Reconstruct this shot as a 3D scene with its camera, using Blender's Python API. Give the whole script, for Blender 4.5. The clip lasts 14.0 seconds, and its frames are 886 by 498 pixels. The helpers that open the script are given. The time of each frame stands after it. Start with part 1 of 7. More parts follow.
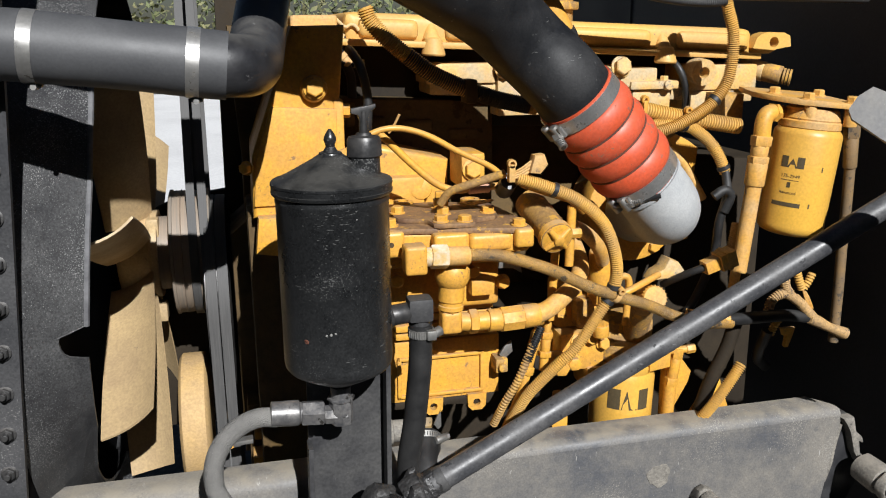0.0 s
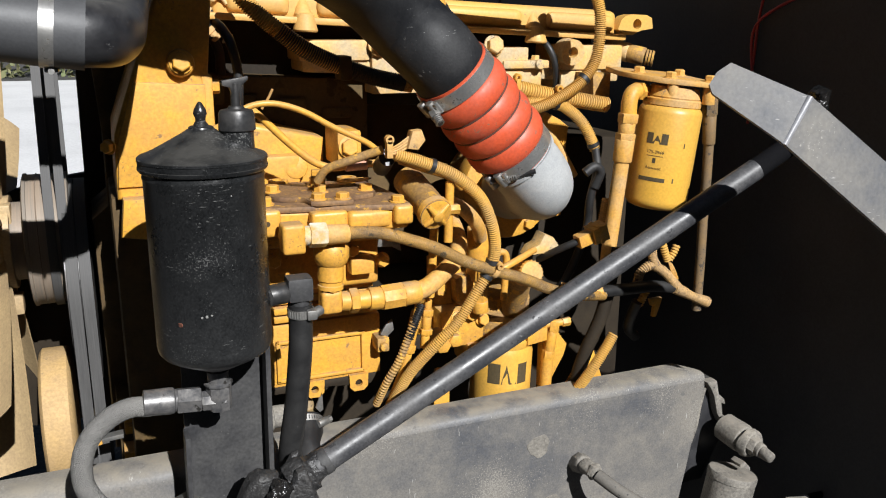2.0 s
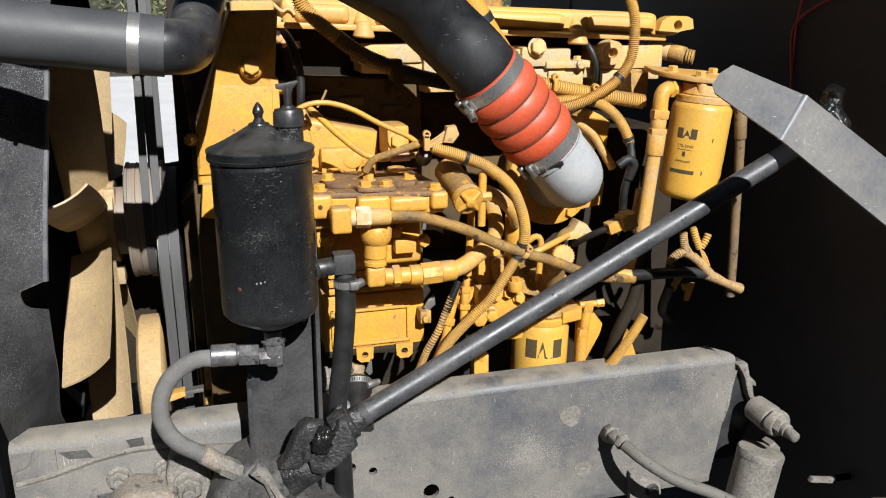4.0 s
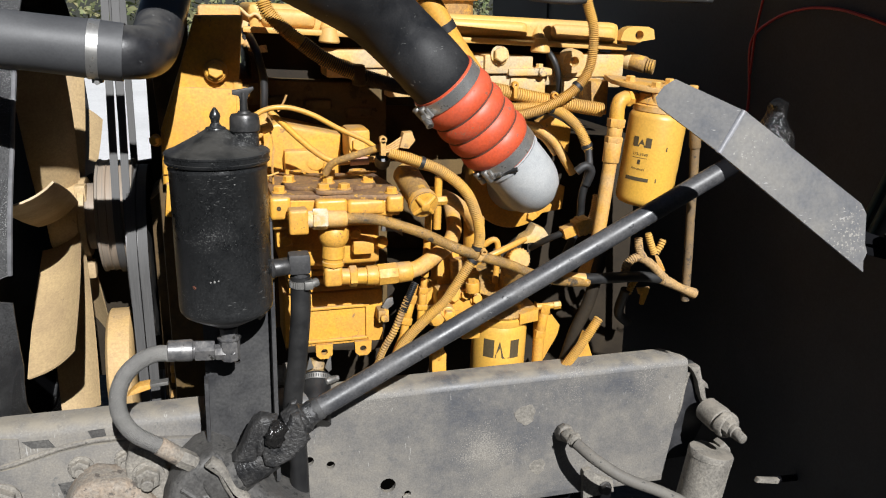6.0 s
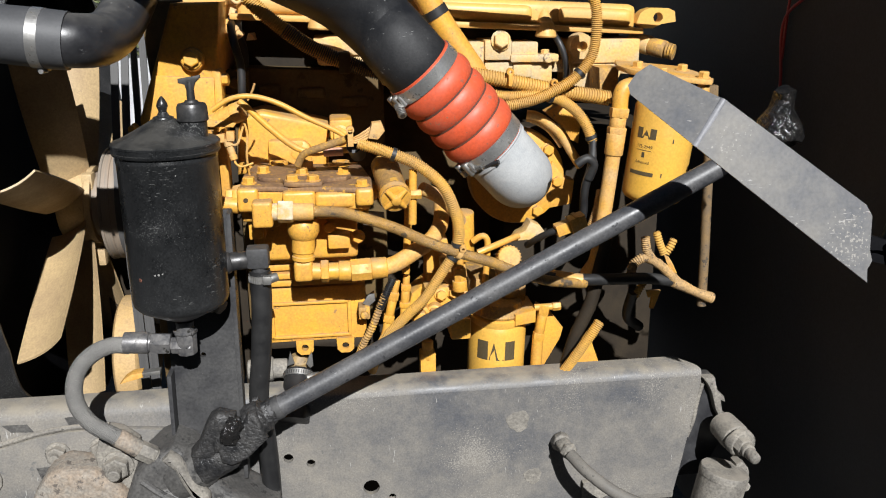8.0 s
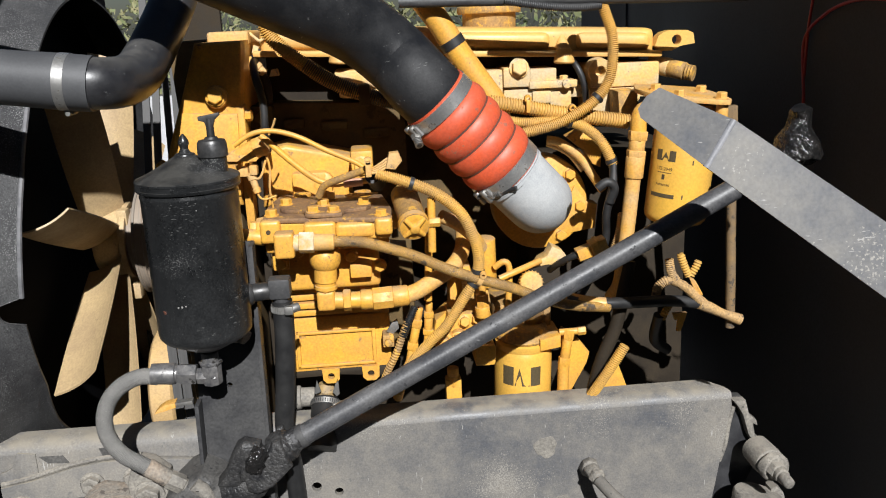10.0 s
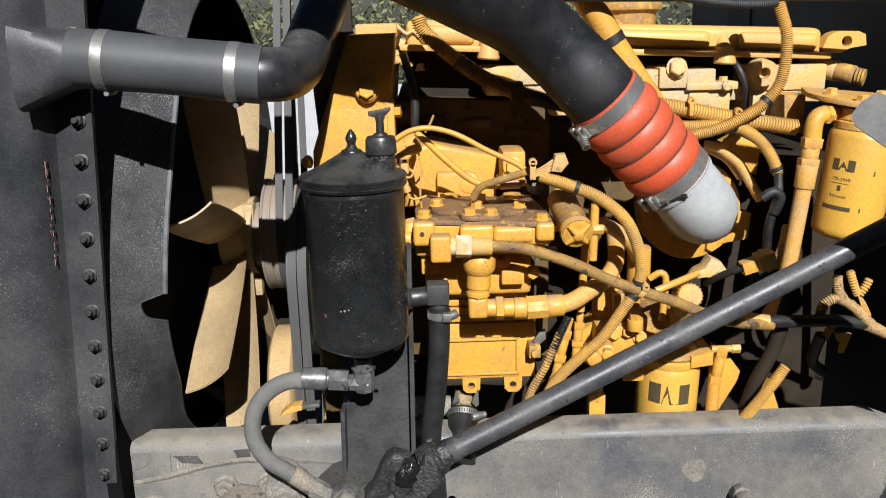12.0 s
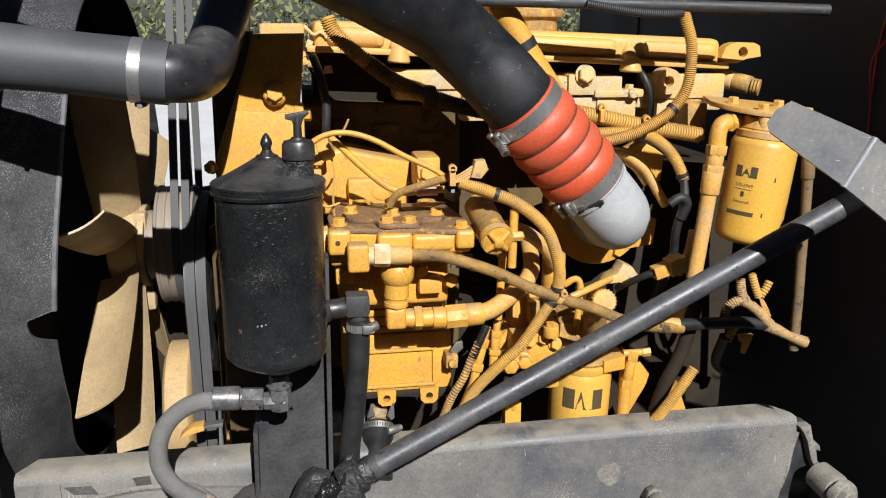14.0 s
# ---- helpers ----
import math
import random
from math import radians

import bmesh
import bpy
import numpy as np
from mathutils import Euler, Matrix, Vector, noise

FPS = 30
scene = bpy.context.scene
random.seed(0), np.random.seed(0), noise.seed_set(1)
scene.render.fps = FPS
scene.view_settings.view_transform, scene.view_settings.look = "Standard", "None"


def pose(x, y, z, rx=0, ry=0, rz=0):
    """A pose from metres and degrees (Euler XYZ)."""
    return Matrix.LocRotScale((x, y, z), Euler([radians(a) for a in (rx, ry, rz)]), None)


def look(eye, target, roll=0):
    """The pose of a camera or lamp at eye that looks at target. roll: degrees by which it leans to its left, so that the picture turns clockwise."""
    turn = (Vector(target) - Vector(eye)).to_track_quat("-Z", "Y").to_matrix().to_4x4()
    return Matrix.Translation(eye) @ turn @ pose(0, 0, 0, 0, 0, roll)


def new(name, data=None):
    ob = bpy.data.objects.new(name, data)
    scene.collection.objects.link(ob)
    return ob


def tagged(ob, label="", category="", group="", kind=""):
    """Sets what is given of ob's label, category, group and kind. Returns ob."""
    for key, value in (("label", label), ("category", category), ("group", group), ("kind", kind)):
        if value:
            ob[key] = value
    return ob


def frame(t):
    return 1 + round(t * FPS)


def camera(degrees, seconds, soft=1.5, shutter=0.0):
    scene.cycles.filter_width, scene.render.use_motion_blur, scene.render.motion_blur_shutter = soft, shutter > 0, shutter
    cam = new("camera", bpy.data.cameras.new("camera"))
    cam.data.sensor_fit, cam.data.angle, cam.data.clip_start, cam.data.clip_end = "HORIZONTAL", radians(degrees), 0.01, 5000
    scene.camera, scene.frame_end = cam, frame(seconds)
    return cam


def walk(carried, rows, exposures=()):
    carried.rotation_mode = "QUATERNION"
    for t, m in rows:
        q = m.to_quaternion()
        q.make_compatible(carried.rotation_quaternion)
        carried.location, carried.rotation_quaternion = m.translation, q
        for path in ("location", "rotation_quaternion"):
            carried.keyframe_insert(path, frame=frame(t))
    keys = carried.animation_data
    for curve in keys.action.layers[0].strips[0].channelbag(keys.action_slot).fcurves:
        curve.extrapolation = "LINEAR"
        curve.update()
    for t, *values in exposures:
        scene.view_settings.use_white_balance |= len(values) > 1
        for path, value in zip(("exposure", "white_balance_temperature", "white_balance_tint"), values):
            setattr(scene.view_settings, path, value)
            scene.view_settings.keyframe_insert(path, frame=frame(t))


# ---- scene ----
cam = camera(55.6, 14.0, soft=1.1)
PATH = [
    (0, (0.0138, 0.0089, 1.5947), (0.4651, 1.8893, 1.0845), -0.47),
    (0.5, (0.0044, 0.0217, 1.5720), (0.6424, 1.8333, 1.0143), 1.32),
    (1, (0.0034, 0.0260, 1.5741), (0.7210, 1.8037, 1.0043), 1.08),
    (1.5, (0.0119, 0.0149, 1.5782), (0.7479, 1.7901, 1.0243), 0.80),
    (2, (0.0081, 0.0158, 1.5769), (0.7429, 1.7978, 1.0434), 0.48),
    (2.5, (-0.0044, 0.0081, 1.5703), (0.7157, 1.8024, 1.0583), 0.56),
    (2.7, (-0.0090, -0.0024, 1.5718), (0.6875, 1.8028, 1.0658), 0.60),
    (4.8, (0.0936, -0.2218, 1.6119), (0.5166, 1.6487, 1.0443), -0.29),
    (5, (0.0976, -0.2339, 1.6127), (0.5147, 1.6458, 1.0714), 0.04),
    (5.5, (0.1223, -0.2465, 1.6055), (0.4836, 1.6427, 1.0573), -0.29),
    (6, (0.1037, -0.1890, 1.6197), (0.6140, 1.6615, 1.0581), 0.67),
    (6.5, (0.0891, -0.1522, 1.6018), (0.7404, 1.6567, 1.0506), 2.55),
    (7, (0.1528, -0.1478, 1.5919), (0.7689, 1.6628, 1.0069), 1.02),
    (7.5, (0.2781, -0.1640, 1.6139), (0.6657, 1.7152, 1.0497), 0.18),
    (8, (0.3112, -0.1660, 1.6128), (0.5640, 1.7289, 1.0251), -0.36),
    (8.2, (0.3215, -0.1642, 1.6140), (0.5705, 1.7351, 1.0388), -0.61),
    (10.3, (0.3483, -0.1805, 1.6162), (0.4640, 1.7459, 1.0913), -2.75),
    (10.5, (0.3424, -0.1740, 1.6128), (0.4239, 1.7500, 1.0729), -2.71),
    (11, (0.3313, -0.1747, 1.6095), (0.2790, 1.7556, 1.0886), -3.22),
    (11.5, (0.2716, -0.1525, 1.6170), (0.1687, 1.7775, 1.1028), -2.75),
    (12, (0.1992, -0.1084, 1.6150), (0.2291, 1.8213, 1.0904), -1.51),
    (12.5, (0.1627, -0.0807, 1.6069), (0.2406, 1.8394, 1.0528), -1.43),
    (13, (0.1508, -0.0643, 1.6013), (0.2694, 1.8490, 1.0310), -1.40),
    (13.5, (0.1462, -0.0653, 1.6075), (0.3246, 1.8526, 1.0690), -0.97),
    (14, (0.1483, -0.0688, 1.6097), (0.4669, 1.8375, 1.0954), 0.00),
]
walk(cam, [(t, look(eye, target, roll)) for t, eye, target, roll in PATH], exposures=[(0, 0.47, 6080, 10), (2, 0.52, 6080, 10), (5, 0.59, 6080, 10), (8, 0.58, 6080, 10), (11, 0.56, 6080, 10), (14, 0.50, 6080, 10)])

# ---- world and sun ----
SUN_WAY = Vector((-0.13, 1.0, -0.72)).normalized()
world = bpy.data.worlds.new("sky")
scene.world = world
world.use_nodes = True
wn = world.node_tree
wn.nodes.clear()
sky = wn.nodes.new("ShaderNodeTexSky")
sky.sky_type = "NISHITA"
sky.sun_disc = False
sky.sun_elevation = math.asin(-SUN_WAY.z)
sky.sun_rotation = math.atan2(-SUN_WAY.x, -SUN_WAY.y)
bgn = wn.nodes.new("ShaderNodeBackground")
bgn.inputs["Strength"].default_value = 0.016
out = wn.nodes.new("ShaderNodeOutputWorld")
wn.links.new(sky.outputs[0], bgn.inputs[0])
wn.links.new(bgn.outputs[0], out.inputs[0])
sun_data = bpy.data.lights.new("sun", "SUN")
sun_data.energy, sun_data.angle, sun_data.color = 5.0, radians(0.53), (1.0, 0.965, 0.91)
sun = new("sun", sun_data)
sun.matrix_world = look((0, -6, 6), Vector((0, -6, 6)) + SUN_WAY)


# ---- materials ----
def mat(name, c1, c2=None, rough=0.5, rough2=None, metal=0.0, big=9.0, fine=260.0, bump=0.15, depth=0.0008,
        spots=None, spot_scale=60.0, spot_at=0.68, spot_rough=0.8, coat=0.0, vary=0.0, stretch=None, gloss=0.5, scratch=None, scratch_scale=(70, 70, 520), scratch_at=0.66, dust=None, dust_amount=0.6, crisp=False, flecks=None, fleck_scale=420.0, fleck_at=0.66, fleck_patch=7.0, fleck_weight=0.5, grain=0.08):
    """A paint, metal or rubber: two colours in large stains, fine grain in the relief, and spots of a third colour."""
    m = bpy.data.materials.new(name)
    m.use_nodes = True
    nt = m.node_tree
    nd, ln = nt.nodes, nt.links
    b = nd["Principled BSDF"]
    tc = nd.new("ShaderNodeTexCoord")
    src = tc.outputs["Object"]
    if stretch:
        mp = nd.new("ShaderNodeMapping")
        mp.inputs["Scale"].default_value = stretch
        ln.new(src, mp.inputs[0])
        src = mp.outputs[0]
    n1 = nd.new("ShaderNodeTexNoise")
    n1.inputs["Scale"].default_value, n1.inputs["Detail"].default_value, n1.inputs["Roughness"].default_value = (big, 12, 0.74) if crisp else (big, 5, 0.62)
    n2 = nd.new("ShaderNodeTexNoise")
    n2.inputs["Scale"].default_value, n2.inputs["Detail"].default_value = fine, 3
    for n in (n1, n2):
        ln.new(src, n.inputs["Vector"])
    ramp = nd.new("ShaderNodeMapRange")
    ramp.inputs["From Min"].default_value, ramp.inputs["From Max"].default_value = 0.38, 0.64
    ln.new(n1.outputs["Fac"], ramp.inputs["Value"])
    mix = nd.new("ShaderNodeMix")
    mix.data_type = "RGBA"
    mix.inputs["A"].default_value, mix.inputs["B"].default_value = (*c1, 1), (*(c2 or c1), 1)
    ln.new(ramp.outputs[0], mix.inputs["Factor"])
    col = mix.outputs["Result"]
    gr = nd.new("ShaderNodeMapRange")
    gr.inputs["From Min"].default_value, gr.inputs["From Max"].default_value = 0.3, 0.7
    gr.inputs["To Min"].default_value, gr.inputs["To Max"].default_value = 1 - 1.2 * grain, 1 + grain
    ln.new(n2.outputs["Fac"], gr.inputs["Value"])
    hv = nd.new("ShaderNodeHueSaturation")
    ln.new(gr.outputs[0], hv.inputs["Value"])
    ln.new(col, hv.inputs["Color"])
    col = hv.outputs[0]
    rg = nd.new("ShaderNodeMapRange")
    rg.inputs["To Min"].default_value, rg.inputs["To Max"].default_value = rough, rough2 if rough2 is not None else min(1, rough + 0.12)
    ln.new(ramp.outputs[0], rg.inputs["Value"])
    rgh = rg.outputs[0]
    if spots:
        n3 = nd.new("ShaderNodeTexNoise")
        n3.inputs["Scale"].default_value, n3.inputs["Detail"].default_value, n3.inputs["Roughness"].default_value = spot_scale, 4, 0.7
        ln.new(src, n3.inputs["Vector"])
        st = nd.new("ShaderNodeMapRange")
        st.inputs["From Min"].default_value, st.inputs["From Max"].default_value = spot_at, spot_at + 0.05
        ln.new(n3.outputs["Fac"], st.inputs["Value"])
        m2 = nd.new("ShaderNodeMix")
        m2.data_type = "RGBA"
        m2.inputs["B"].default_value = (*spots, 1)
        ln.new(st.outputs[0], m2.inputs["Factor"])
        ln.new(col, m2.inputs["A"])
        col = m2.outputs["Result"]
        m3 = nd.new("ShaderNodeMix")
        m3.inputs["B"].default_value = spot_rough
        ln.new(st.outputs[0], m3.inputs["Factor"])
        ln.new(rgh, m3.inputs["A"])
        rgh = m3.outputs["Result"]
    if flecks:
        nf = nd.new("ShaderNodeTexNoise")
        nf.inputs["Scale"].default_value, nf.inputs["Detail"].default_value = fleck_scale, 2
        ln.new(tc.outputs["Object"], nf.inputs["Vector"])
        np_ = nd.new("ShaderNodeTexNoise")
        np_.inputs["Scale"].default_value, np_.inputs["Detail"].default_value = fleck_patch, 4
        ln.new(tc.outputs["Object"], np_.inputs["Vector"])
        fa = nd.new("ShaderNodeMath")
        fa.operation = "MULTIPLY_ADD"
        fa.inputs[1].default_value, fa.inputs[2].default_value = fleck_weight, -0.5 * fleck_weight
        ln.new(np_.outputs["Fac"], fa.inputs[0])
        fs = nd.new("ShaderNodeMath")
        ln.new(nf.outputs["Fac"], fs.inputs[0])
        ln.new(fa.outputs[0], fs.inputs[1])
        fr_ = nd.new("ShaderNodeMapRange")
        fr_.inputs["From Min"].default_value, fr_.inputs["From Max"].default_value = fleck_at, fleck_at + 0.09
        ln.new(fs.outputs[0], fr_.inputs["Value"])
        mf = nd.new("ShaderNodeMix")
        mf.data_type = "RGBA"
        mf.inputs["B"].default_value = (*flecks, 1)
        ln.new(fr_.outputs[0], mf.inputs["Factor"])
        ln.new(col, mf.inputs["A"])
        col = mf.outputs["Result"]
    if scratch:
        mp2 = nd.new("ShaderNodeMapping")
        mp2.inputs["Scale"].default_value = scratch_scale
        mp2.inputs["Rotation"].default_value = (0.08, 0.12, 0)
        ln.new(tc.outputs["Object"], mp2.inputs["Vector"])
        n4 = nd.new("ShaderNodeTexNoise")
        n4.inputs["Scale"].default_value, n4.inputs["Detail"].default_value = 1.0, 3
        ln.new(mp2.outputs[0], n4.inputs["Vector"])
        n5 = nd.new("ShaderNodeTexNoise")
        n5.inputs["Scale"].default_value, n5.inputs["Detail"].default_value = 22, 3
        ln.new(tc.outputs["Object"], n5.inputs["Vector"])
        ad = nd.new("ShaderNodeMath")
        ad.operation = "MULTIPLY_ADD"
        ad.inputs[1].default_value, ad.inputs[2].default_value = 0.55, -0.275
        ln.new(n5.outputs["Fac"], ad.inputs[0])
        sm = nd.new("ShaderNodeMath")
        ln.new(n4.outputs["Fac"], sm.inputs[0])
        ln.new(ad.outputs[0], sm.inputs[1])
        s5 = nd.new("ShaderNodeMapRange")
        s5.inputs["From Min"].default_value, s5.inputs["From Max"].default_value = scratch_at, scratch_at + 0.06
        ln.new(sm.outputs[0], s5.inputs["Value"])
        m5 = nd.new("ShaderNodeMix")
        m5.data_type = "RGBA"
        m5.inputs["B"].default_value = (*scratch, 1)
        ln.new(s5.outputs[0], m5.inputs["Factor"])
        ln.new(col, m5.inputs["A"])
        col = m5.outputs["Result"]
    if dust:
        ge = nd.new("ShaderNodeNewGeometry")
        sx = nd.new("ShaderNodeSeparateXYZ")
        ln.new(ge.outputs["Normal"], sx.inputs[0])
        up = nd.new("ShaderNodeMapRange")
        up.inputs["From Min"].default_value, up.inputs["From Max"].default_value = 0.45, 0.95
        ln.new(sx.outputs["Z"], up.inputs["Value"])
        n6 = nd.new("ShaderNodeTexNoise")
        n6.inputs["Scale"].default_value, n6.inputs["Detail"].default_value = 34, 6
        ln.new(tc.outputs["Object"], n6.inputs["Vector"])
        r6 = nd.new("ShaderNodeMapRange")
        r6.inputs["From Min"].default_value, r6.inputs["From Max"].default_value = 0.36, 0.62
        r6.inputs["To Max"].default_value = dust_amount
        ln.new(n6.outputs["Fac"], r6.inputs["Value"])
        ml = nd.new("ShaderNodeMath")
        ml.operation = "MULTIPLY"
        ln.new(up.outputs[0], ml.inputs[0])
        ln.new(r6.outputs[0], ml.inputs[1])
        m6 = nd.new("ShaderNodeMix")
        m6.data_type = "RGBA"
        m6.inputs["B"].default_value = (*dust, 1)
        ln.new(ml.outputs[0], m6.inputs["Factor"])
        ln.new(col, m6.inputs["A"])
        col = m6.outputs["Result"]
        m7 = nd.new("ShaderNodeMix")
        m7.inputs["B"].default_value = 0.9
        ln.new(ml.outputs[0], m7.inputs["Factor"])
        ln.new(rgh, m7.inputs["A"])
        rgh = m7.outputs["Result"]
    if vary:
        oi = nd.new("ShaderNodeObjectInfo")
        vr = nd.new("ShaderNodeMapRange")
        vr.inputs["To Min"].default_value, vr.inputs["To Max"].default_value = 1 - vary, 1 + vary
        ln.new(oi.outputs["Random"], vr.inputs["Value"])
        h2 = nd.new("ShaderNodeHueSaturation")
        ln.new(vr.outputs[0], h2.inputs["Value"])
        ln.new(col, h2.inputs["Color"])
        col = h2.outputs[0]
    bp = nd.new("ShaderNodeBump")
    bp.inputs["Strength"].default_value, bp.inputs["Distance"].default_value = bump, depth
    ln.new(n2.outputs["Fac"], bp.inputs["Height"])
    ln.new(bp.outputs[0], b.inputs["Normal"])
    ln.new(col, b.inputs["Base Color"])
    ln.new(rgh, b.inputs["Roughness"])
    b.inputs["Metallic"].default_value = metal
    b.inputs["Specular IOR Level"].default_value = gloss
    b.inputs["Coat Weight"].default_value = coat
    return m


YELLOW = mat("yellow_engine_paint", (0.66, 0.345, 0.042), (0.53, 0.268, 0.050), 0.36, 0.62, big=24, crisp=True, flecks=(0.34, 0.19, 0.055), fleck_scale=300, fleck_at=0.70, fleck_patch=16, fleck_weight=0.8, grain=0.12, spots=(0.26, 0.15, 0.06), spot_scale=30, spot_at=0.65, dust=(0.34, 0.235, 0.13), dust_amount=0.75)
YELLOW_DUSTY = mat("dusty_yellow_paint", (0.60, 0.315, 0.055), (0.50, 0.315, 0.13), 0.6, 0.85, big=20, spots=(0.25, 0.16, 0.09), spot_scale=45, spot_at=0.64, grain=0.14)
YELLOW_PALE = mat("sunbleached_yellow_paint", (0.64, 0.395, 0.12), (0.47, 0.37, 0.22), 0.5, 0.75, big=26, spots=(0.26, 0.21, 0.15), spot_scale=48, spot_at=0.61, grain=0.13)
YELLOW_GRIMY = mat("grimy_yellow_paint", (0.41, 0.235, 0.06), (0.25, 0.155, 0.07), 0.55, 0.85, big=34, spots=(0.56, 0.31, 0.05), spot_scale=60, spot_at=0.55, grain=0.2)
PUMP_GRIME = mat("baked_grime_on_yellow", (0.150, 0.088, 0.052), (0.27, 0.155, 0.06), 0.55, 0.85, big=26, crisp=True, spots=(0.48, 0.265, 0.045), spot_scale=70, spot_at=0.60, grain=0.2)
YELLOW_LOOM = mat("painted_loom_sleeve", (0.56, 0.32, 0.06), (0.43, 0.255, 0.075), 0.6, 0.8, big=30, spots=(0.12, 0.09, 0.05), spot_scale=70, spot_at=0.66)
YELLOW_FILTER = mat("yellow_filter_enamel", (0.66, 0.375, 0.055), (0.59, 0.335, 0.06), 0.3, 0.42, big=10, bump=0.05, spots=(0.40, 0.25, 0.07), spot_scale=60, spot_at=0.73)
CREAM = mat("cream_nylon", (0.46, 0.335, 0.175), (0.33, 0.235, 0.13), 0.45, 0.7, big=9, spots=(0.27, 0.20, 0.12), spot_scale=40, spot_at=0.67, grain=0.12)
BLACK_PAINT = mat("chipped_black_paint", (0.0105, 0.011, 0.0115), (0.020, 0.0205, 0.021), 0.24, 0.44, big=12, fine=420, bump=0.22, crisp=True, flecks=(0.12, 0.12, 0.117), fleck_scale=650, fleck_at=0.69, fleck_patch=14, fleck_weight=0.7, scratch=(0.12, 0.12, 0.115), scratch_scale=(150, 150, 700), scratch_at=0.70, dust=(0.085, 0.08, 0.07), dust_amount=0.5, grain=0.3)
DUCT_RUBBER = mat("dusty_black_duct", (0.010, 0.0105, 0.012), (0.021, 0.021, 0.022), 0.42, 0.68, big=12, fine=380, bump=0.15, spots=(0.085, 0.083, 0.08), spot_scale=70, spot_at=0.67, scratch=(0.15, 0.15, 0.145), scratch_scale=(160, 160, 420), scratch_at=0.74, gloss=0.35, grain=0.2)
BLACK_GLOSS = mat("worn_black_enamel", (0.016, 0.016, 0.018), (0.034, 0.034, 0.036), 0.3, 0.5, big=18, fine=300, bump=0.12, spots=(0.10, 0.10, 0.10), spot_scale=90, spot_at=0.64, dust=(0.11, 0.105, 0.095), dust_amount=0.5)
SHAFT_GREY = mat("worn_grey_shaft_paint", (0.044, 0.045, 0.049), (0.090, 0.088, 0.088), 0.35, 0.56, big=16, fine=300, bump=0.2, spots=(0.028, 0.028, 0.03), spot_scale=90, spot_at=0.62, scratch=(0.16, 0.16, 0.16), scratch_scale=(110, 320, 320), scratch_at=0.74, grain=0.2)
BLACK_DULL = mat("dull_black_paint", (0.032, 0.032, 0.034), (0.052, 0.051, 0.050), 0.45, 0.7, big=14, spots=(0.11, 0.105, 0.10), spot_scale=110, spot_at=0.66, grain=0.2)
TANK = mat("weathered_tank_paint", (0.026, 0.027, 0.030), (0.072, 0.071, 0.072), 0.38, 0.62, big=4, fine=380, bump=0.2, flecks=(0.20, 0.195, 0.19), fleck_scale=500, fleck_at=0.70, fleck_patch=6, fleck_weight=0.7, spots=(0.12, 0.12, 0.12), spot_scale=130, spot_at=0.70, grain=0.22)
SHROUD_BLACK = mat("dusty_black_shroud", (0.030, 0.030, 0.032), (0.074, 0.074, 0.074), 0.42, 0.65, big=8, fine=420, bump=0.45, crisp=True, flecks=(0.26, 0.26, 0.255), fleck_scale=700, fleck_at=0.63, fleck_patch=6, fleck_weight=0.7, gloss=0.3, grain=0.35)
FRAME_GREY = mat("dusty_chassis_paint", (0.088, 0.090, 0.097), (0.215, 0.196, 0.165), 0.42, 0.8, big=4.0, fine=330, bump=0.25, crisp=True, spots=(0.120, 0.116, 0.110), spot_scale=60, spot_at=0.64, flecks=(0.24, 0.225, 0.20), fleck_scale=420, fleck_at=0.67, fleck_patch=9, fleck_weight=0.9, scratch=(0.32, 0.31, 0.29), scratch_scale=(420, 120, 60), scratch_at=0.735, dust=(0.250, 0.222, 0.172), dust_amount=0.8, grain=0.14)
PLATE_GREY = mat("scuffed_grey_plate", (0.118, 0.121, 0.130), (0.205, 0.192, 0.168), 0.34, 0.6, big=4.5, fine=240, bump=0.10, crisp=True, flecks=(0.30, 0.285, 0.26), fleck_scale=300, fleck_at=0.70, fleck_patch=11, fleck_weight=0.9, spots=(0.25, 0.205, 0.14), spot_scale=38, spot_at=0.69, scratch=(0.32, 0.31, 0.30), scratch_scale=(60, 120, 420), scratch_at=0.71, grain=0.09)
OILY_DUST = mat("oily_dust_casting", (0.060, 0.058, 0.056), (0.105, 0.100, 0.092), 0.42, 0.75, big=18, bump=0.4, crisp=True, spots=(0.030, 0.029, 0.028), spot_scale=50, spot_at=0.60, grain=0.28)
FRAME_DUST = mat("dust_caked_steel", (0.135, 0.125, 0.110), (0.25, 0.23, 0.195), 0.65, 0.92, big=22, bump=0.45, crisp=True, spots=(0.075, 0.070, 0.062), spot_scale=90, spot_at=0.63, dust=(0.28, 0.25, 0.205), dust_amount=0.7, grain=0.25)
RUSTY = mat("rusty_casting", (0.225, 0.208, 0.180), (0.25, 0.19, 0.135), 0.7, 0.9, big=20, bump=0.45, crisp=True, spots=(0.10, 0.085, 0.072), spot_scale=60, spot_at=0.60, grain=0.25)
GREASE_DULL = mat("dull_black_grease", (0.018, 0.018, 0.019), (0.045, 0.043, 0.041), 0.3, 0.65, big=40, fine=220, bump=0.8, depth=0.003, crisp=True, grain=0.3)
GREASE = mat("wet_black_grease", (0.008, 0.008, 0.008), (0.02, 0.018, 0.017), 0.08, 0.3, big=60, fine=180, bump=0.9, depth=0.004)
RUBBER = mat("black_rubber", (0.012, 0.012, 0.0125), (0.024, 0.0235, 0.023), 0.38, 0.6, big=18, fine=350, spots=(0.08, 0.078, 0.074), spot_scale=160, spot_at=0.69)
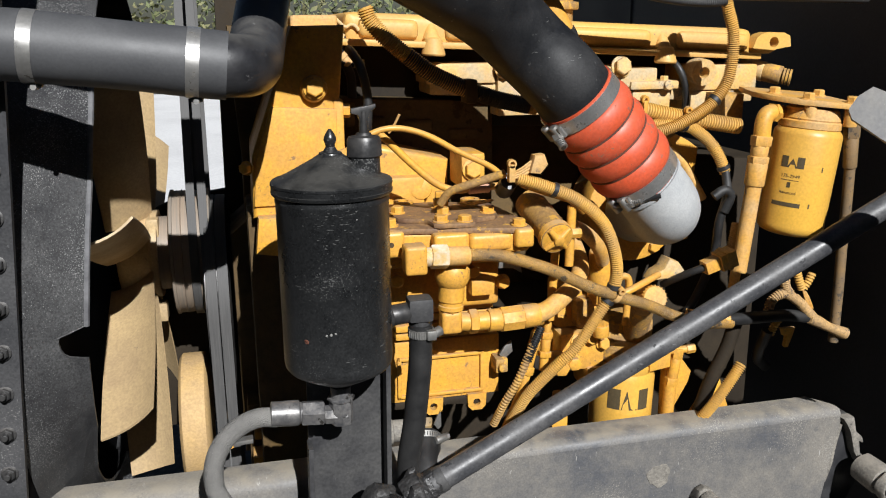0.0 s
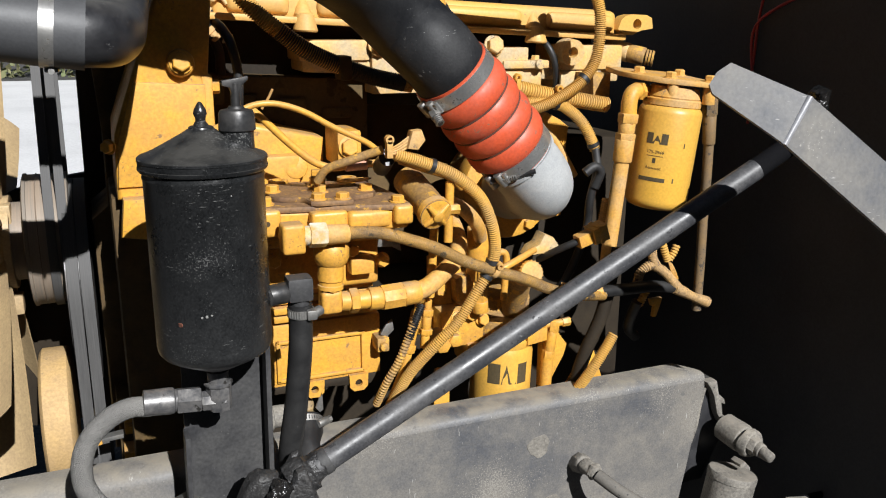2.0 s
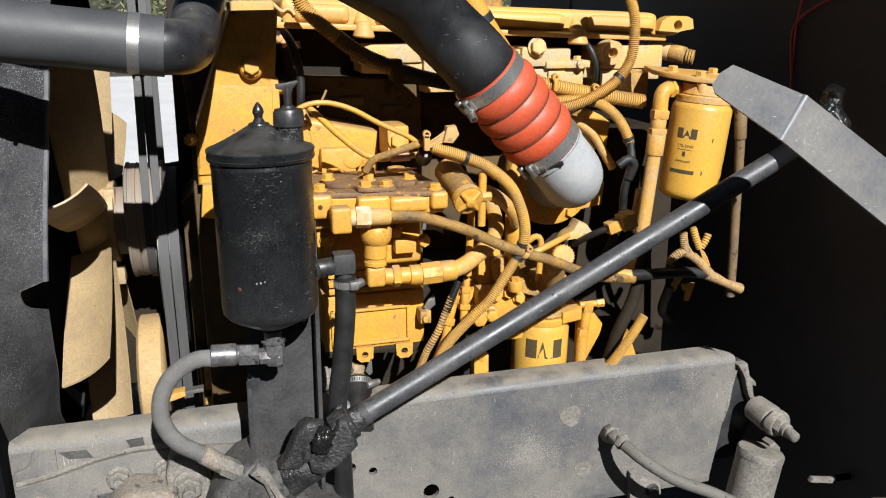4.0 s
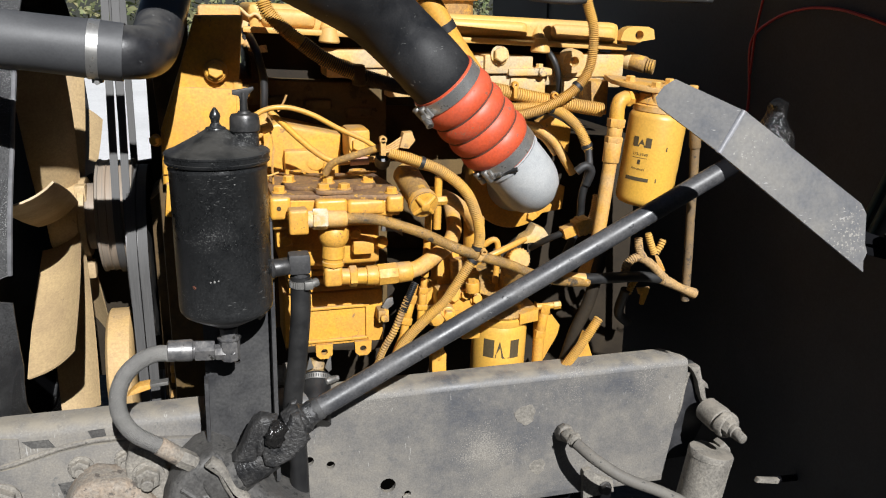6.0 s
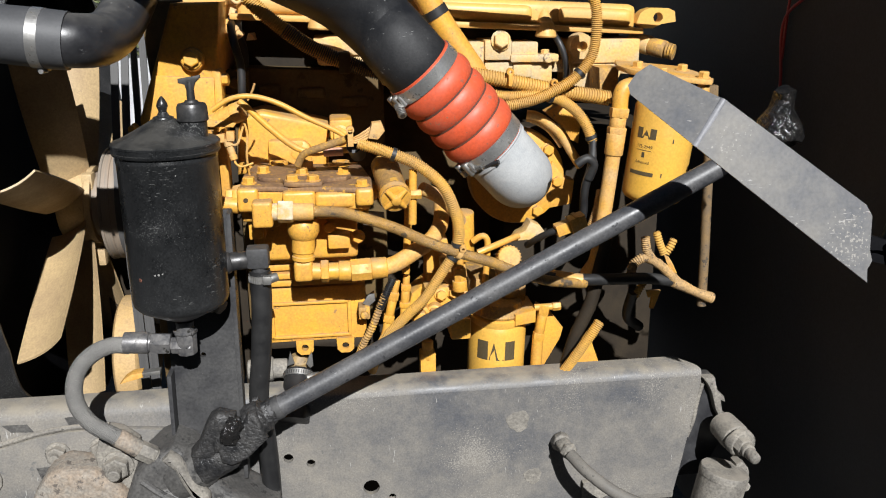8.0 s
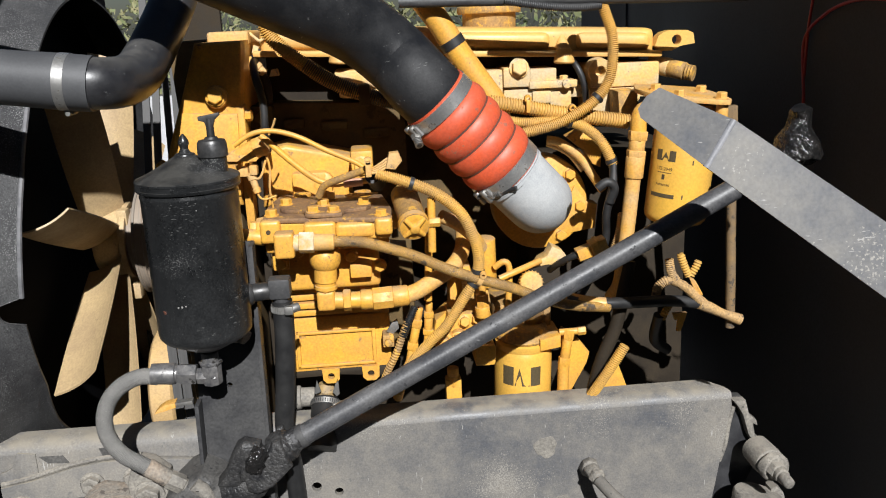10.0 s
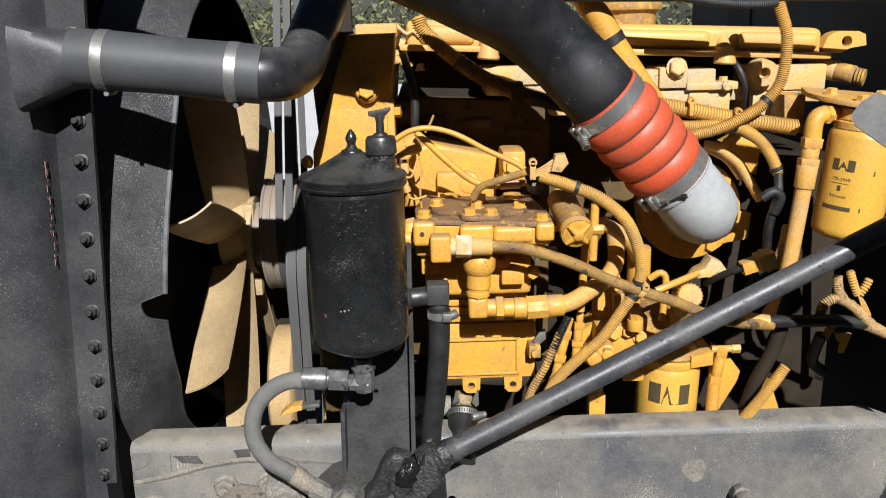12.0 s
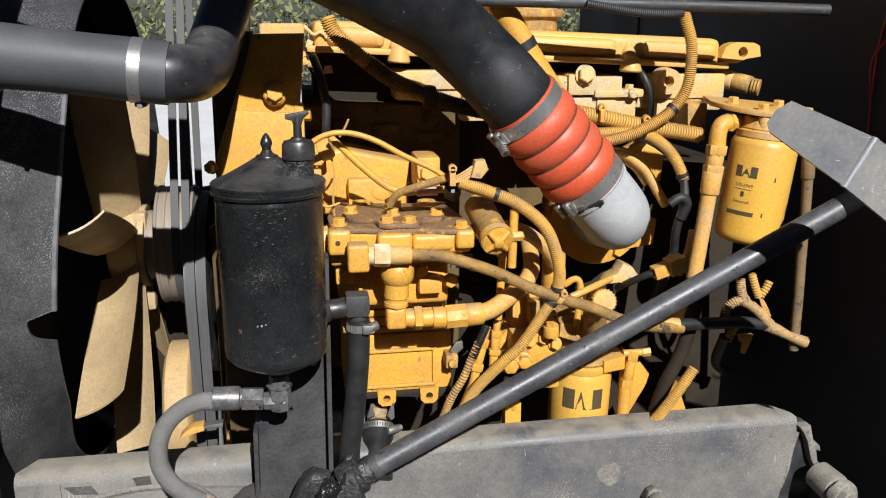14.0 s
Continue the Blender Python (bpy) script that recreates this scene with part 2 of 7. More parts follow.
RUBBER_GREY = mat("greyed_rubber_hose", (0.056, 0.057, 0.060), (0.072, 0.073, 0.076), 0.5, 0.62, big=10, fine=380, bump=0.1, spots=(0.14, 0.14, 0.135), spot_scale=150, spot_at=0.74)
BRAID = mat("dusty_braided_hose", (0.135, 0.131, 0.124), (0.225, 0.217, 0.20), 0.6, 0.85, big=16, fine=900, bump=1.0, depth=0.002, crisp=True, flecks=(0.40, 0.39, 0.37), fleck_scale=520, fleck_at=0.68, fleck_patch=14, fleck_weight=0.6)
STEEL = mat("bright_steel", (0.60, 0.59, 0.57), (0.42, 0.41, 0.39), 0.26, 0.44, metal=0.82, big=24, bump=0.1, spots=(0.16, 0.15, 0.13), spot_scale=60, spot_at=0.62)
WET_STEEL = mat("oil_wet_steel", (0.10, 0.10, 0.105), (0.22, 0.21, 0.20), 0.30, 0.5, metal=0.45, big=70, crisp=True, spots=(0.045, 0.042, 0.038), spot_scale=80, spot_at=0.60, spot_rough=0.4)
STEEL_DULL = mat("dull_zinc_steel", (0.36, 0.355, 0.34), (0.24, 0.23, 0.21), 0.4, 0.65, metal=0.85, big=30, bump=0.15)
STEEL_DARK = mat("dark_oiled_steel", (0.045, 0.045, 0.046), (0.10, 0.095, 0.09), 0.32, 0.6, metal=0.6, big=30, spots=(0.16, 0.12, 0.09), spot_scale=120, spot_at=0.66)
ORANGE = mat("orange_silicone", (0.60, 0.088, 0.030), (0.46, 0.085, 0.042), 0.40, 0.62, big=16, bump=0.15, crisp=True, flecks=(0.30, 0.12, 0.07), fleck_scale=260, fleck_at=0.69, fleck_patch=14, fleck_weight=0.9, spots=(0.30, 0.095, 0.055), spot_scale=50, spot_at=0.63, grain=0.1)
ALU = mat("grey_cast_aluminium", (0.32, 0.332, 0.338), (0.42, 0.424, 0.42), 0.62, 0.85, big=22, fine=500, bump=0.2, spots=(0.25, 0.245, 0.235), spot_scale=30, spot_at=0.66, crisp=True, gloss=0.3)
BELT = mat("rubber_belt", (0.055, 0.054, 0.053), (0.082, 0.080, 0.078), 0.6, 0.75, big=14, stretch=(60, 1, 1))
PULLEY = mat("dusty_pulley", (0.27, 0.21, 0.155), (0.19, 0.165, 0.135), 0.5, 0.75, big=4, stretch=(40, 1, 1))
# Near-black base colour that keeps parts as dark as deep shade.
NEAR_BLACK = mat("near_black_panel", (0.005, 0.005, 0.006), (0.008, 0.008, 0.009), 0.8, 0.95, big=4, gloss=0.05)
# Yellow wall paint with oil stains, darkened to hold the shade behind the pump.
DECK = mat("oily_yellow_deck_shade", (0.13, 0.085, 0.034), (0.065, 0.048, 0.026), 0.7, 0.9, big=9, gloss=0.15, crisp=True, spots=(0.06, 0.042, 0.02), spot_scale=30, spot_at=0.60)
COVER = mat("weathered_cover_paint", (0.63, 0.37, 0.085), (0.54, 0.32, 0.10), 0.42, 0.65, big=13, spots=(0.28, 0.19, 0.10), spot_scale=44, spot_at=0.68)
# Near-black: caked oil on the pump's edge, painted shade on the block.
CAKED_SHADE = mat("caked_oil_and_shade", (0.022, 0.017, 0.012), (0.035, 0.026, 0.016), 0.6, 0.85, big=14, gloss=0.2, crisp=True)
# Oily brown, darkened further to stand in for shade on the castings.
OILY_SHADE = mat("oily_shade_casting", (0.12, 0.076, 0.028), (0.06, 0.040, 0.02), 0.55, 0.85, big=14, gloss=0.3)
RUST_WIRE = mat("rusty_wire", (0.13, 0.045, 0.025), (0.08, 0.035, 0.025), 0.7, 0.9, big=40)
CAB_BLACK = mat("black_cab_panel", (0.045, 0.046, 0.050), (0.065, 0.065, 0.068), 0.6, 0.85, big=4, gloss=0.2)
BROWN_HOSE = mat("dull_brown_hose", (0.22, 0.14, 0.06), (0.14, 0.10, 0.06), 0.6, 0.85, big=30, fine=700, bump=0.4, crisp=True, spots=(0.07, 0.055, 0.04), spot_scale=70, spot_at=0.58)
TAN_SLEEVE = mat("tan_dust_sleeve", (0.46, 0.28, 0.10), (0.30, 0.20, 0.10), 0.65, 0.9, big=45, bump=0.5, crisp=True, spots=(0.13, 0.09, 0.055), spot_scale=110, spot_at=0.57, grain=0.25)
PRIMER = mat("bare_grey_primer", (0.26, 0.255, 0.24), (0.18, 0.175, 0.165), 0.5, 0.7, big=120)
NUT_STRIPPED = mat("paint_stripped_nut", (0.62, 0.57, 0.48), (0.55, 0.36, 0.12), 0.35, 0.6, big=60)
BEND_GLINT = mat("pale_bend_glint", (0.42, 0.42, 0.44), (0.26, 0.26, 0.27), 0.28, 0.45, metal=0.4, big=40)
EDGE_GREY = mat("lit_grey_edge", (0.17, 0.17, 0.175), (0.10, 0.10, 0.105), 0.35, 0.55, big=40)
CHIP_PINK = mat("pale_paint_scrape", (0.30, 0.19, 0.18), (0.20, 0.09, 0.08), 0.7, 0.9, big=60)
INK = mat("black_print", (0.060, 0.045, 0.022), (0.085, 0.062, 0.028), 0.5, big=300)
RED_WIRE = mat("red_cable", (0.35, 0.02, 0.02), (0.28, 0.02, 0.02), 0.4)
GREEN_HOSE = mat("dark_green_hose", (0.012, 0.03, 0.028), rough=0.5)
DUSTY_HOSE = mat("dust_coated_rubber", (0.105, 0.098, 0.088), (0.16, 0.148, 0.128), 0.6, 0.9, big=14, fine=380, bump=0.25, crisp=True, spots=(0.055, 0.053, 0.05), spot_scale=90, spot_at=0.62)
CHALK_BLUE = mat("blue_paint_mark", (0.10, 0.35, 0.45), rough=0.7)
GRAVEL = mat("dark_gravel", (0.075, 0.072, 0.068), (0.055, 0.053, 0.05), 0.9, 1.0, big=0.8, fine=40, bump=0.6, depth=0.02)
CONCRETE = mat("pale_concrete", (0.66, 0.66, 0.66), (0.58, 0.58, 0.58), 0.85, 0.95, big=0.6, fine=30, bump=0.2)
LEAF = mat("dry_hedge_leaf", (0.10, 0.13, 0.05), (0.20, 0.18, 0.09), 0.7, 0.9, big=3, vary=0.3)


# ---- mesh tools ----
def box(bm, x0, y0, z0, x1, y1, z1, bevel=0.0, seg=2):
    v = [bm.verts.new((x, y, z)) for x in (x0, x1) for y in (y0, y1) for z in (z0, z1)]
    q = [(0, 1, 3, 2), (4, 6, 7, 5), (0, 4, 5, 1), (2, 3, 7, 6), (0, 2, 6, 4), (1, 5, 7, 3)]
    f = [bm.faces.new([v[i] for i in k]) for k in q]
    if bevel:
        es = list({e for a in f for e in a.edges})
        bmesh.ops.bevel(bm, geom=es, offset=bevel, segments=seg, profile=0.6, affect="EDGES")


def prism(bm, outline, axis, a, b, bevel=0.0, seg=2):
    """A flat outline (pairs) drawn out along an axis from a to b. Axis y takes (x, z) pairs, x takes (y, z), z takes (x, y)."""
    def at(p, s):
        return {"y": (p[0], s, p[1]), "x": (s, p[0], p[1]), "z": (p[0], p[1], s)}[axis]
    lo = [bm.verts.new(at(p, a)) for p in outline]
    hi = [bm.verts.new(at(p, b)) for p in outline]
    n = len(outline)
    f = [bm.faces.new(lo), bm.faces.new(hi[::-1])]
    f += [bm.faces.new((lo[i], hi[i], hi[(i + 1) % n], lo[(i + 1) % n])) for i in range(n)]
    bmesh.ops.recalc_face_normals(bm, faces=f)
    if bevel:
        es = list({e for q in f[:2] for e in q.edges})
        bmesh.ops.bevel(bm, geom=es, offset=bevel, segments=seg, profile=0.6, affect="EDGES")


def basis(axis):
    w = Vector(axis).normalized()
    u = w.cross(Vector((0, 0, 1)) if abs(w.z) < 0.9 else Vector((1, 0, 0))).normalized()
    return u, w.cross(u), w


def lathe(bm, start, axis, profile, seg=24, turn=0.0):
    """A turned body: profile rows (along, radius) from start along axis."""
    u, v, w = basis(axis)
    s = Vector(start)
    rings = []
    for d, r in profile:
        rings.append([bm.verts.new(s + w * d + (u * math.cos(a) + v * math.sin(a)) * max(r, 1e-5))
                      for a in [turn + 2 * math.pi * i / seg for i in range(seg)]])
    for p, q in zip(rings, rings[1:]):
        for i in range(seg):
            bm.faces.new((p[i], p[(i + 1) % seg], q[(i + 1) % seg], q[i]))
    bm.faces.new(rings[0][::-1])
    bm.faces.new(rings[-1])


def cyl(bm, p0, p1, r, r2=None, seg=20, bevel=0.0, turn=0.0):
    p0, p1 = Vector(p0), Vector(p1)
    d = (p1 - p0).length
    r2 = r if r2 is None else r2
    prof = [(0, r), (d, r2)]
    if bevel:
        prof = [(0, r - bevel), (bevel * 0.35, r - bevel * 0.3), (bevel, r), (d - bevel, r2), (d - bevel * 0.35, r2 - bevel * 0.3), (d, r2 - bevel)]
    lathe(bm, p0, p1 - p0, prof, seg, turn)


def smooth_line(pts, step):
    """Points of a gliding line through pts, evenly spaced."""
    p = [Vector(q) for q in pts]
    p = [2 * p[0] - p[1]] + p + [2 * p[-1] - p[-2]]
    fine = []
    for a, b, c, d in zip(p, p[1:], p[2:], p[3:]):
        for k in range(24):
            t = k / 24
            fine.append(0.5 * (2 * b + (c - a) * t + (2 * a - 5 * b + 4 * c - d) * t * t + (3 * b - a - 3 * c + d) * t ** 3))
    fine.append(p[-2])
    total = sum((b - a).length for a, b in zip(fine, fine[1:]))
    n = max(2, int(round(total / step)))
    res, i, done = [fine[0]], 0, 0.0
    for k in range(1, n):
        want = total * k / n
        while i < len(fine) - 2 and done + (fine[i + 1] - fine[i]).length < want:
            done += (fine[i + 1] - fine[i]).length
            i += 1
        seg = (fine[i + 1] - fine[i]).length or 1e-9
        res.append(fine[i].lerp(fine[i + 1], (want - done) / seg))
    res.append(fine[-1])
    return res, total


def sweep(bm, pts, radius, step=0.008, seg=12, flat=1.0):
    """A tube along pts; radius is a number or a function of the share (0 to 1) and the length along it."""
    line, total = smooth_line(pts, step)
    n = len(line)
    tang = [(line[min(i + 1, n - 1)] - line[max(i - 1, 0)]).normalized() for i in range(n)]
    u = basis(tang[0])[0]
    rings = []
    for i, (c, w) in enumerate(zip(line, tang)):
        u = (u - w * u.dot(w)).normalized()
        v = w.cross(u)
        r = radius(i / (n - 1), total * i / (n - 1)) if callable(radius) else radius
        rings.append([bm.verts.new(c + (u * math.cos(2 * math.pi * k / seg) + v * flat * math.sin(2 * math.pi * k / seg)) * r) for k in range(seg)])
    for p, q in zip(rings, rings[1:]):
        for i in range(seg):
            bm.faces.new((p[i], p[(i + 1) % seg], q[(i + 1) % seg], q[i]))
    bm.faces.new(rings[0][::-1])
    bm.faces.new(rings[-1])


def ribbed(bm, pts, r, pitch=0.0042, seg=12, depth=0.19):
    """Split loom: a tube with close rings round it."""
    sweep(bm, pts, lambda s, d: r * (1.0 if int(d / (pitch / 2)) % 2 else 1 - depth), pitch / 4, seg)


def ring_band(bm, centre, axis, r, width, thick, seg=36):
    """A flat band round a hose."""
    u, v, w = basis(axis)
    c = Vector(centre)
    prof = [(-width / 2, r), (-width / 2, r + thick), (width / 2, r + thick), (width / 2, r)]
    rings = [[bm.verts.new(c + w * d + (u * math.cos(a) + v * math.sin(a)) * q) for a in [2 * math.pi * i / seg for i in range(seg)]] for d, q in prof]
    for k in range(4):
        p, q = rings[k], rings[(k + 1) % 4]
        for i in range(seg):
            bm.faces.new((p[i], p[(i + 1) % seg], q[(i + 1) % seg], q[i]))


def finish(bm, name, angle=38):
    bmesh.ops.recalc_face_normals(bm, faces=bm.faces)
    me = bpy.data.meshes.new(name)
    bm.to_mesh(me)
    bm.free()
    me.polygons.foreach_set("use_smooth", [True] * len(me.polygons))
    me.set_sharp_from_angle(angle=radians(angle))
    return me


def thing(name, at, label, category, group="", kind=""):
    ob = new(name)
    ob.empty_display_size = 0.02
    ob.location = at
    return tagged(ob, label, category, group, kind)


def part(name, bm, material, parent, label=""):
    """Links a bmesh, drawn in world metres, as one mesh object under a thing or a part."""
    ob = new(name, finish(bm, name))
    ob.data.materials.append(material)
    ob.parent = parent
    root = parent
    while root.parent:
        root = root.parent
    if parent is root:
        ob.matrix_parent_inverse = Matrix.Translation(-Vector(root.location))
    return tagged(ob, label)


def solid(name, bm, material, label, category, group="", kind=""):
    """A thing that is one mesh."""
    ob = new(name, finish(bm, name))
    ob.data.materials.append(material)
    return tagged(ob, label, category, group, kind)


BOLTS = {}


def bolt(parent, at, axis, r=0.008, h=0.007, material=None, name="bolt", washer=True, stud=0.0, turn=0.0):
    """A hexagon head with a washer, seated at a point and standing out along axis; r is half the width across corners."""
    material = material or YELLOW
    key = (round(r, 4), round(h, 4), washer, round(stud, 4), material.name)
    if key not in BOLTS:
        bm = bmesh.new()
        z = 0.0
        if washer:
            lathe(bm, (0, 0, 0), (0, 0, 1), [(0, r * 1.25), (r * 0.18, r * 1.25), (r * 0.22, r * 1.15)], 16)
            z = r * 0.2
        lathe(bm, (0, 0, z), (0, 0, 1), [(0, r), (h * 0.85, r), (h, r * 0.86)], 6)
        if stud:
            lathe(bm, (0, 0, z + h), (0, 0, 1), [(0, r * 0.5), (stud * 0.9, r * 0.5), (stud, r * 0.4)], 10)
        me = finish(bm, "bolt", 25)
        me.materials.append(material)
        BOLTS[key] = me
    ob = new(name, BOLTS[key])
    u, v, w = basis(axis)
    rot = Matrix((u, v, w)).transposed().to_4x4() @ Matrix.Rotation(turn, 4, "Z")
    ob.parent = parent
    root = parent
    while root.parent:
        root = root.parent
    if parent is root:
        ob.matrix_parent_inverse = Matrix.Translation(-Vector(root.location))
    ob.matrix_basis = Matrix.Translation(at) @ rot
    return ob


# ---- the ground, the distance and the dark cab ----
bm = bmesh.new()
bmesh.ops.create_grid(bm, x_segments=40, y_segments=40, size=60)
for v in bm.verts:
    v.co.z = 0.02 * noise.noise(v.co * 0.4)
solid("ground", bm, GRAVEL, "dark gravel yard under the truck", "ground", kind="structure")

bm = bmesh.new()
rnd = random.Random(4)
for i in range(14000):
    x, z = rnd.uniform(-16, 20), rnd.uniform(0, 1) ** 1.1 * 3.6
    y = 24 + rnd.uniform(-0.6, 0.6) + 0.5 * noise.noise(Vector((x, z, 0)))
    z *= 0.8 + 0.35 * noise.noise(Vector((x * 0.7, 3, 0)))
    c = Vector((x, y, z))
    a, b = Vector((rnd.gauss(0, 1), rnd.gauss(0, 1), rnd.gauss(0, 1))).normalized(), Vector((rnd.gauss(0, 1), rnd.gauss(0, 1), rnd.gauss(0, 1))).normalized()
    s = rnd.uniform(0.05, 0.17)
    bm.faces.new([bm.verts.new(c + q) for q in (a * s, b * s * 0.5, -a * s, -b * s * 0.5)])
solid("hedge", bm, LEAF, "dry green roadside scrub behind the yard", "hedge", kind="stuff")

bm = bmesh.new()
prism(bm, [(0.60, 0.50), (0.60, 2.3), (2.7, 2.3), (2.7, 0.50)], "x", 1.075, 1.12, 0.01)
box(bm, 1.07, 2.2, 0.5, 3.2, 2.7, 2.3)
box(bm, 1.12, 0.62, 0.5, 3.2, 0.66, 2.3)
solid("wall_cab", bm, CAB_BLACK, "soot-black cab front wall in deep shade", "wall", kind="structure")

# Near-black sheet added where the far side is only dark.
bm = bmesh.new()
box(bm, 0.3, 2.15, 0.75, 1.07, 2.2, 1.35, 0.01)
solid("wall_far_side", bm, NEAR_BLACK, "near-black sheet added to close the engine bay's far side", "wall", kind="structure")

bm = bmesh.new()
box(bm, -40, 5, -0.2, 40, 22, 0.06)
solid("pavement", bm, CONCRETE, "bright sunlit concrete yard beyond the truck", "pavement", kind="structure")

# raised hood ahead of radiator, tall hedge behind camera: unseen, added to block sky
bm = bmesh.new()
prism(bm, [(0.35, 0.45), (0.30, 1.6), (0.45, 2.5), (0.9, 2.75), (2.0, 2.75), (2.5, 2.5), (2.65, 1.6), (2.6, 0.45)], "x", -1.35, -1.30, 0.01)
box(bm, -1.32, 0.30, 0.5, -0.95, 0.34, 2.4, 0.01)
solid("wall_hood", bm, NEAR_BLACK, "unseen raised black hood, added to block sky light", "wall", kind="structure")
bm = bmesh.new()
bmesh.ops.create_grid(bm, x_segments=90, y_segments=24, size=1)
for v in bm.verts:
    x, z = v.co.x * 16, (v.co.y + 1) * 3.0
    v.co = Vector((x, -8.5 - 0.012 * x * x + 0.7 * noise.fractal(Vector((x, z, 0)) * 0.9, 1.0, 2.0, 5), z + 0.5 * noise.noise(Vector((x, 7, 0)))))
solid("backdrop_hedge", bm, LEAF, "unseen tall green hedge, added behind the camera to block sky light", "hedge", kind="structure")

# ---- chassis ----


def holed(bm, outline, holes, a, b, seg=14):
    """An upright plate with round holes, from y = a to y = b."""
    loops = [list(outline)] + [[(x + r * math.cos(2 * math.pi * i / seg), z + r * math.sin(2 * math.pi * i / seg)) for i in range(seg)] for x, z, r in holes]
    sides = []
    for s in (a, b):
        es, rows = [], []
        for lp in loops:
            vs = [bm.verts.new((x, s, z)) for x, z in lp]
            rows.append(vs)
            es += [bm.edges.new((vs[i], vs[(i + 1) % len(vs)])) for i in range(len(vs))]
        bmesh.ops.triangle_fill(bm, use_beauty=True, edges=es)
        sides.append(rows)
    for p, q in zip(*sides):
        for i in range(len(p)):
            bm.faces.new((p[i], p[(i + 1) % len(p)], q[(i + 1) % len(p)], q[i]))


rail = thing("frame_rail", (0.4, 1.05, 0.755), "dusty grey-black steel chassis rail with holes and scuffs", "frame rail")
bm = bmesh.new()
holed(bm, [(-0.45, 0.775), (0.874, 0.775), (0.885, 0.838), (0.9075, 0.985), (0.906, 0.996), (-0.45, 0.996)],
      [(0.221, 0.898, 0.008), (0.256, 0.886, 0.007), (0.352, 0.833, 0.0135), (0.386, 0.812, 0.006)], 1.045, 1.054)
part("web", bm, FRAME_GREY, rail)
bm = bmesh.new()
prism(bm, [(1.094, 1.011), (1.062, 1.0105), (1.055, 1.009), (1.050, 1.006), (1.0465, 1.002), (1.045, 0.996), (1.054, 0.996), (1.06, 1.0005), (1.068, 1.003), (1.094, 1.0035)], "x", -0.45, 0.907)
for v in bm.verts:
    if v.co.x > 0.8:
        v.co.x -= 0.72 * max(0.0, v.co.y - 1.050)
part("top_flange", bm, FRAME_GREY, rail, "dust-covered top edge")
bm = bmesh.new()
prism(bm, [(1.13, 0.755), (1.066, 0.755), (1.056, 0.757), (1.047, 0.764), (1.045, 0.775), (1.054, 0.775), (1.06, 0.766), (1.068, 0.763), (1.13, 0.763)], "x", -0.45, 0.875)
part("bottom_flange", bm, FRAME_GREY, rail)
for x, z, r in ((0.596, 0.935, 0.019), (0.623, 0.830, 0.015)):
    bm = bmesh.new()
    lathe(bm, (x, 1.0455, z), (0, -1, 0), [(0, r), (0.0012, r * 0.97), (0.0016, r * 0.6)], 26)
    for v in bm.verts:
        a = math.atan2(v.co.z - z, v.co.x - x)
        k = 1 + 0.10 * math.sin(3 * a + x * 9) + 0.05 * math.sin(7 * a)
        v.co.x, v.co.z = x + (v.co.x - x) * k, z + (v.co.z - z) * k
    part("mud_patch", bm, FRAME_DUST, rail, "dried round mud patch")
bolt(rail, (0.384, 1.044, 0.806), (0, -1, 0), 0.008, 0.004, FRAME_DUST, washer=False)

horn = thing("frame_horn", (-0.1, 1.04, 0.80), "grey steel reinforcement plate with a rolled top edge", "bracket")
bm = bmesh.new()
prism(bm, [(1.084, 1.016), (1.060, 1.0165), (1.051, 1.015), (1.043, 1.011), (1.038, 1.005), (1.036, 0.997), (1.036, 0.80), (1.0425, 0.80), (1.0425, 0.995), (1.048, 1.004), (1.058, 1.008), (1.084, 1.008)], "x", -0.229, 0.058)
part("channel", bm, FRAME_GREY, horn)
bm = bmesh.new()
prism(bm, [(-0.262, 0.80), (-0.260, 0.966), (-0.256, 0.972), (-0.246, 0.975), (-0.238, 0.980), (-0.233, 0.989), (-0.231, 1.0), (-0.226, 1.004), (-0.20, 1.0), (-0.20, 0.80)], "y", 1.034, 1.0405, 0.002)
part("foot_web", bm, FRAME_GREY, horn)
bm = bmesh.new()
prism(bm, [(-0.256, 0.80), (-0.256, 0.952), (-0.208, 0.960), (-0.148, 0.976), (-0.1, 0.983), (-0.04, 0.984), (0.05, 0.975), (0.05, 0.80)], "y", 1.024, 1.036, 0.003)
part("mounting_plate", bm, FRAME_GREY, horn)
bm = bmesh.new()
sweep(bm, [(-0.255, 1.030, 0.955), (-0.208, 1.030, 0.964), (-0.148, 1.030, 0.98), (-0.1, 1.030, 0.987), (-0.04, 1.030, 0.988)], lambda s, d: 0.0042 + 0.0014 * noise.noise(Vector((d * 160, 0, 0))), 0.004, 8)
part("weld_bead", bm, FRAME_DUST, horn, "grey weld seam")
for x, z, r in ((-0.118, 0.949, 0.0150), (-0.054, 0.953, 0.0140), (-0.228, 0.912, 0.0205)):
    bolt(horn, (x, 1.024, z), (0, -1, 0), r, r * 0.75, FRAME_DUST, stud=0.0 if x < -0.2 else r * 0.5)
for pts in ([(-0.196, 0.995), (-0.160, 0.994), (-0.152, 0.981), (-0.184, 0.983)], [(-0.105, 1.001), (-0.082, 1.002), (-0.080, 0.988), (-0.10, 0.987)]):
    bm = bmesh.new()
    prism(bm, pts, "y", 1.0350, 1.0365)
    part("paint_patch", bm, OILY_DUST, horn, "dark flaked paint patch")
bm = bmesh.new()
prism(bm, [(-0.152, 0.926), (-0.118, 0.928), (-0.108, 0.918), (-0.122, 0.905), (-0.146, 0.902)], "y", 1.0230, 1.0250)
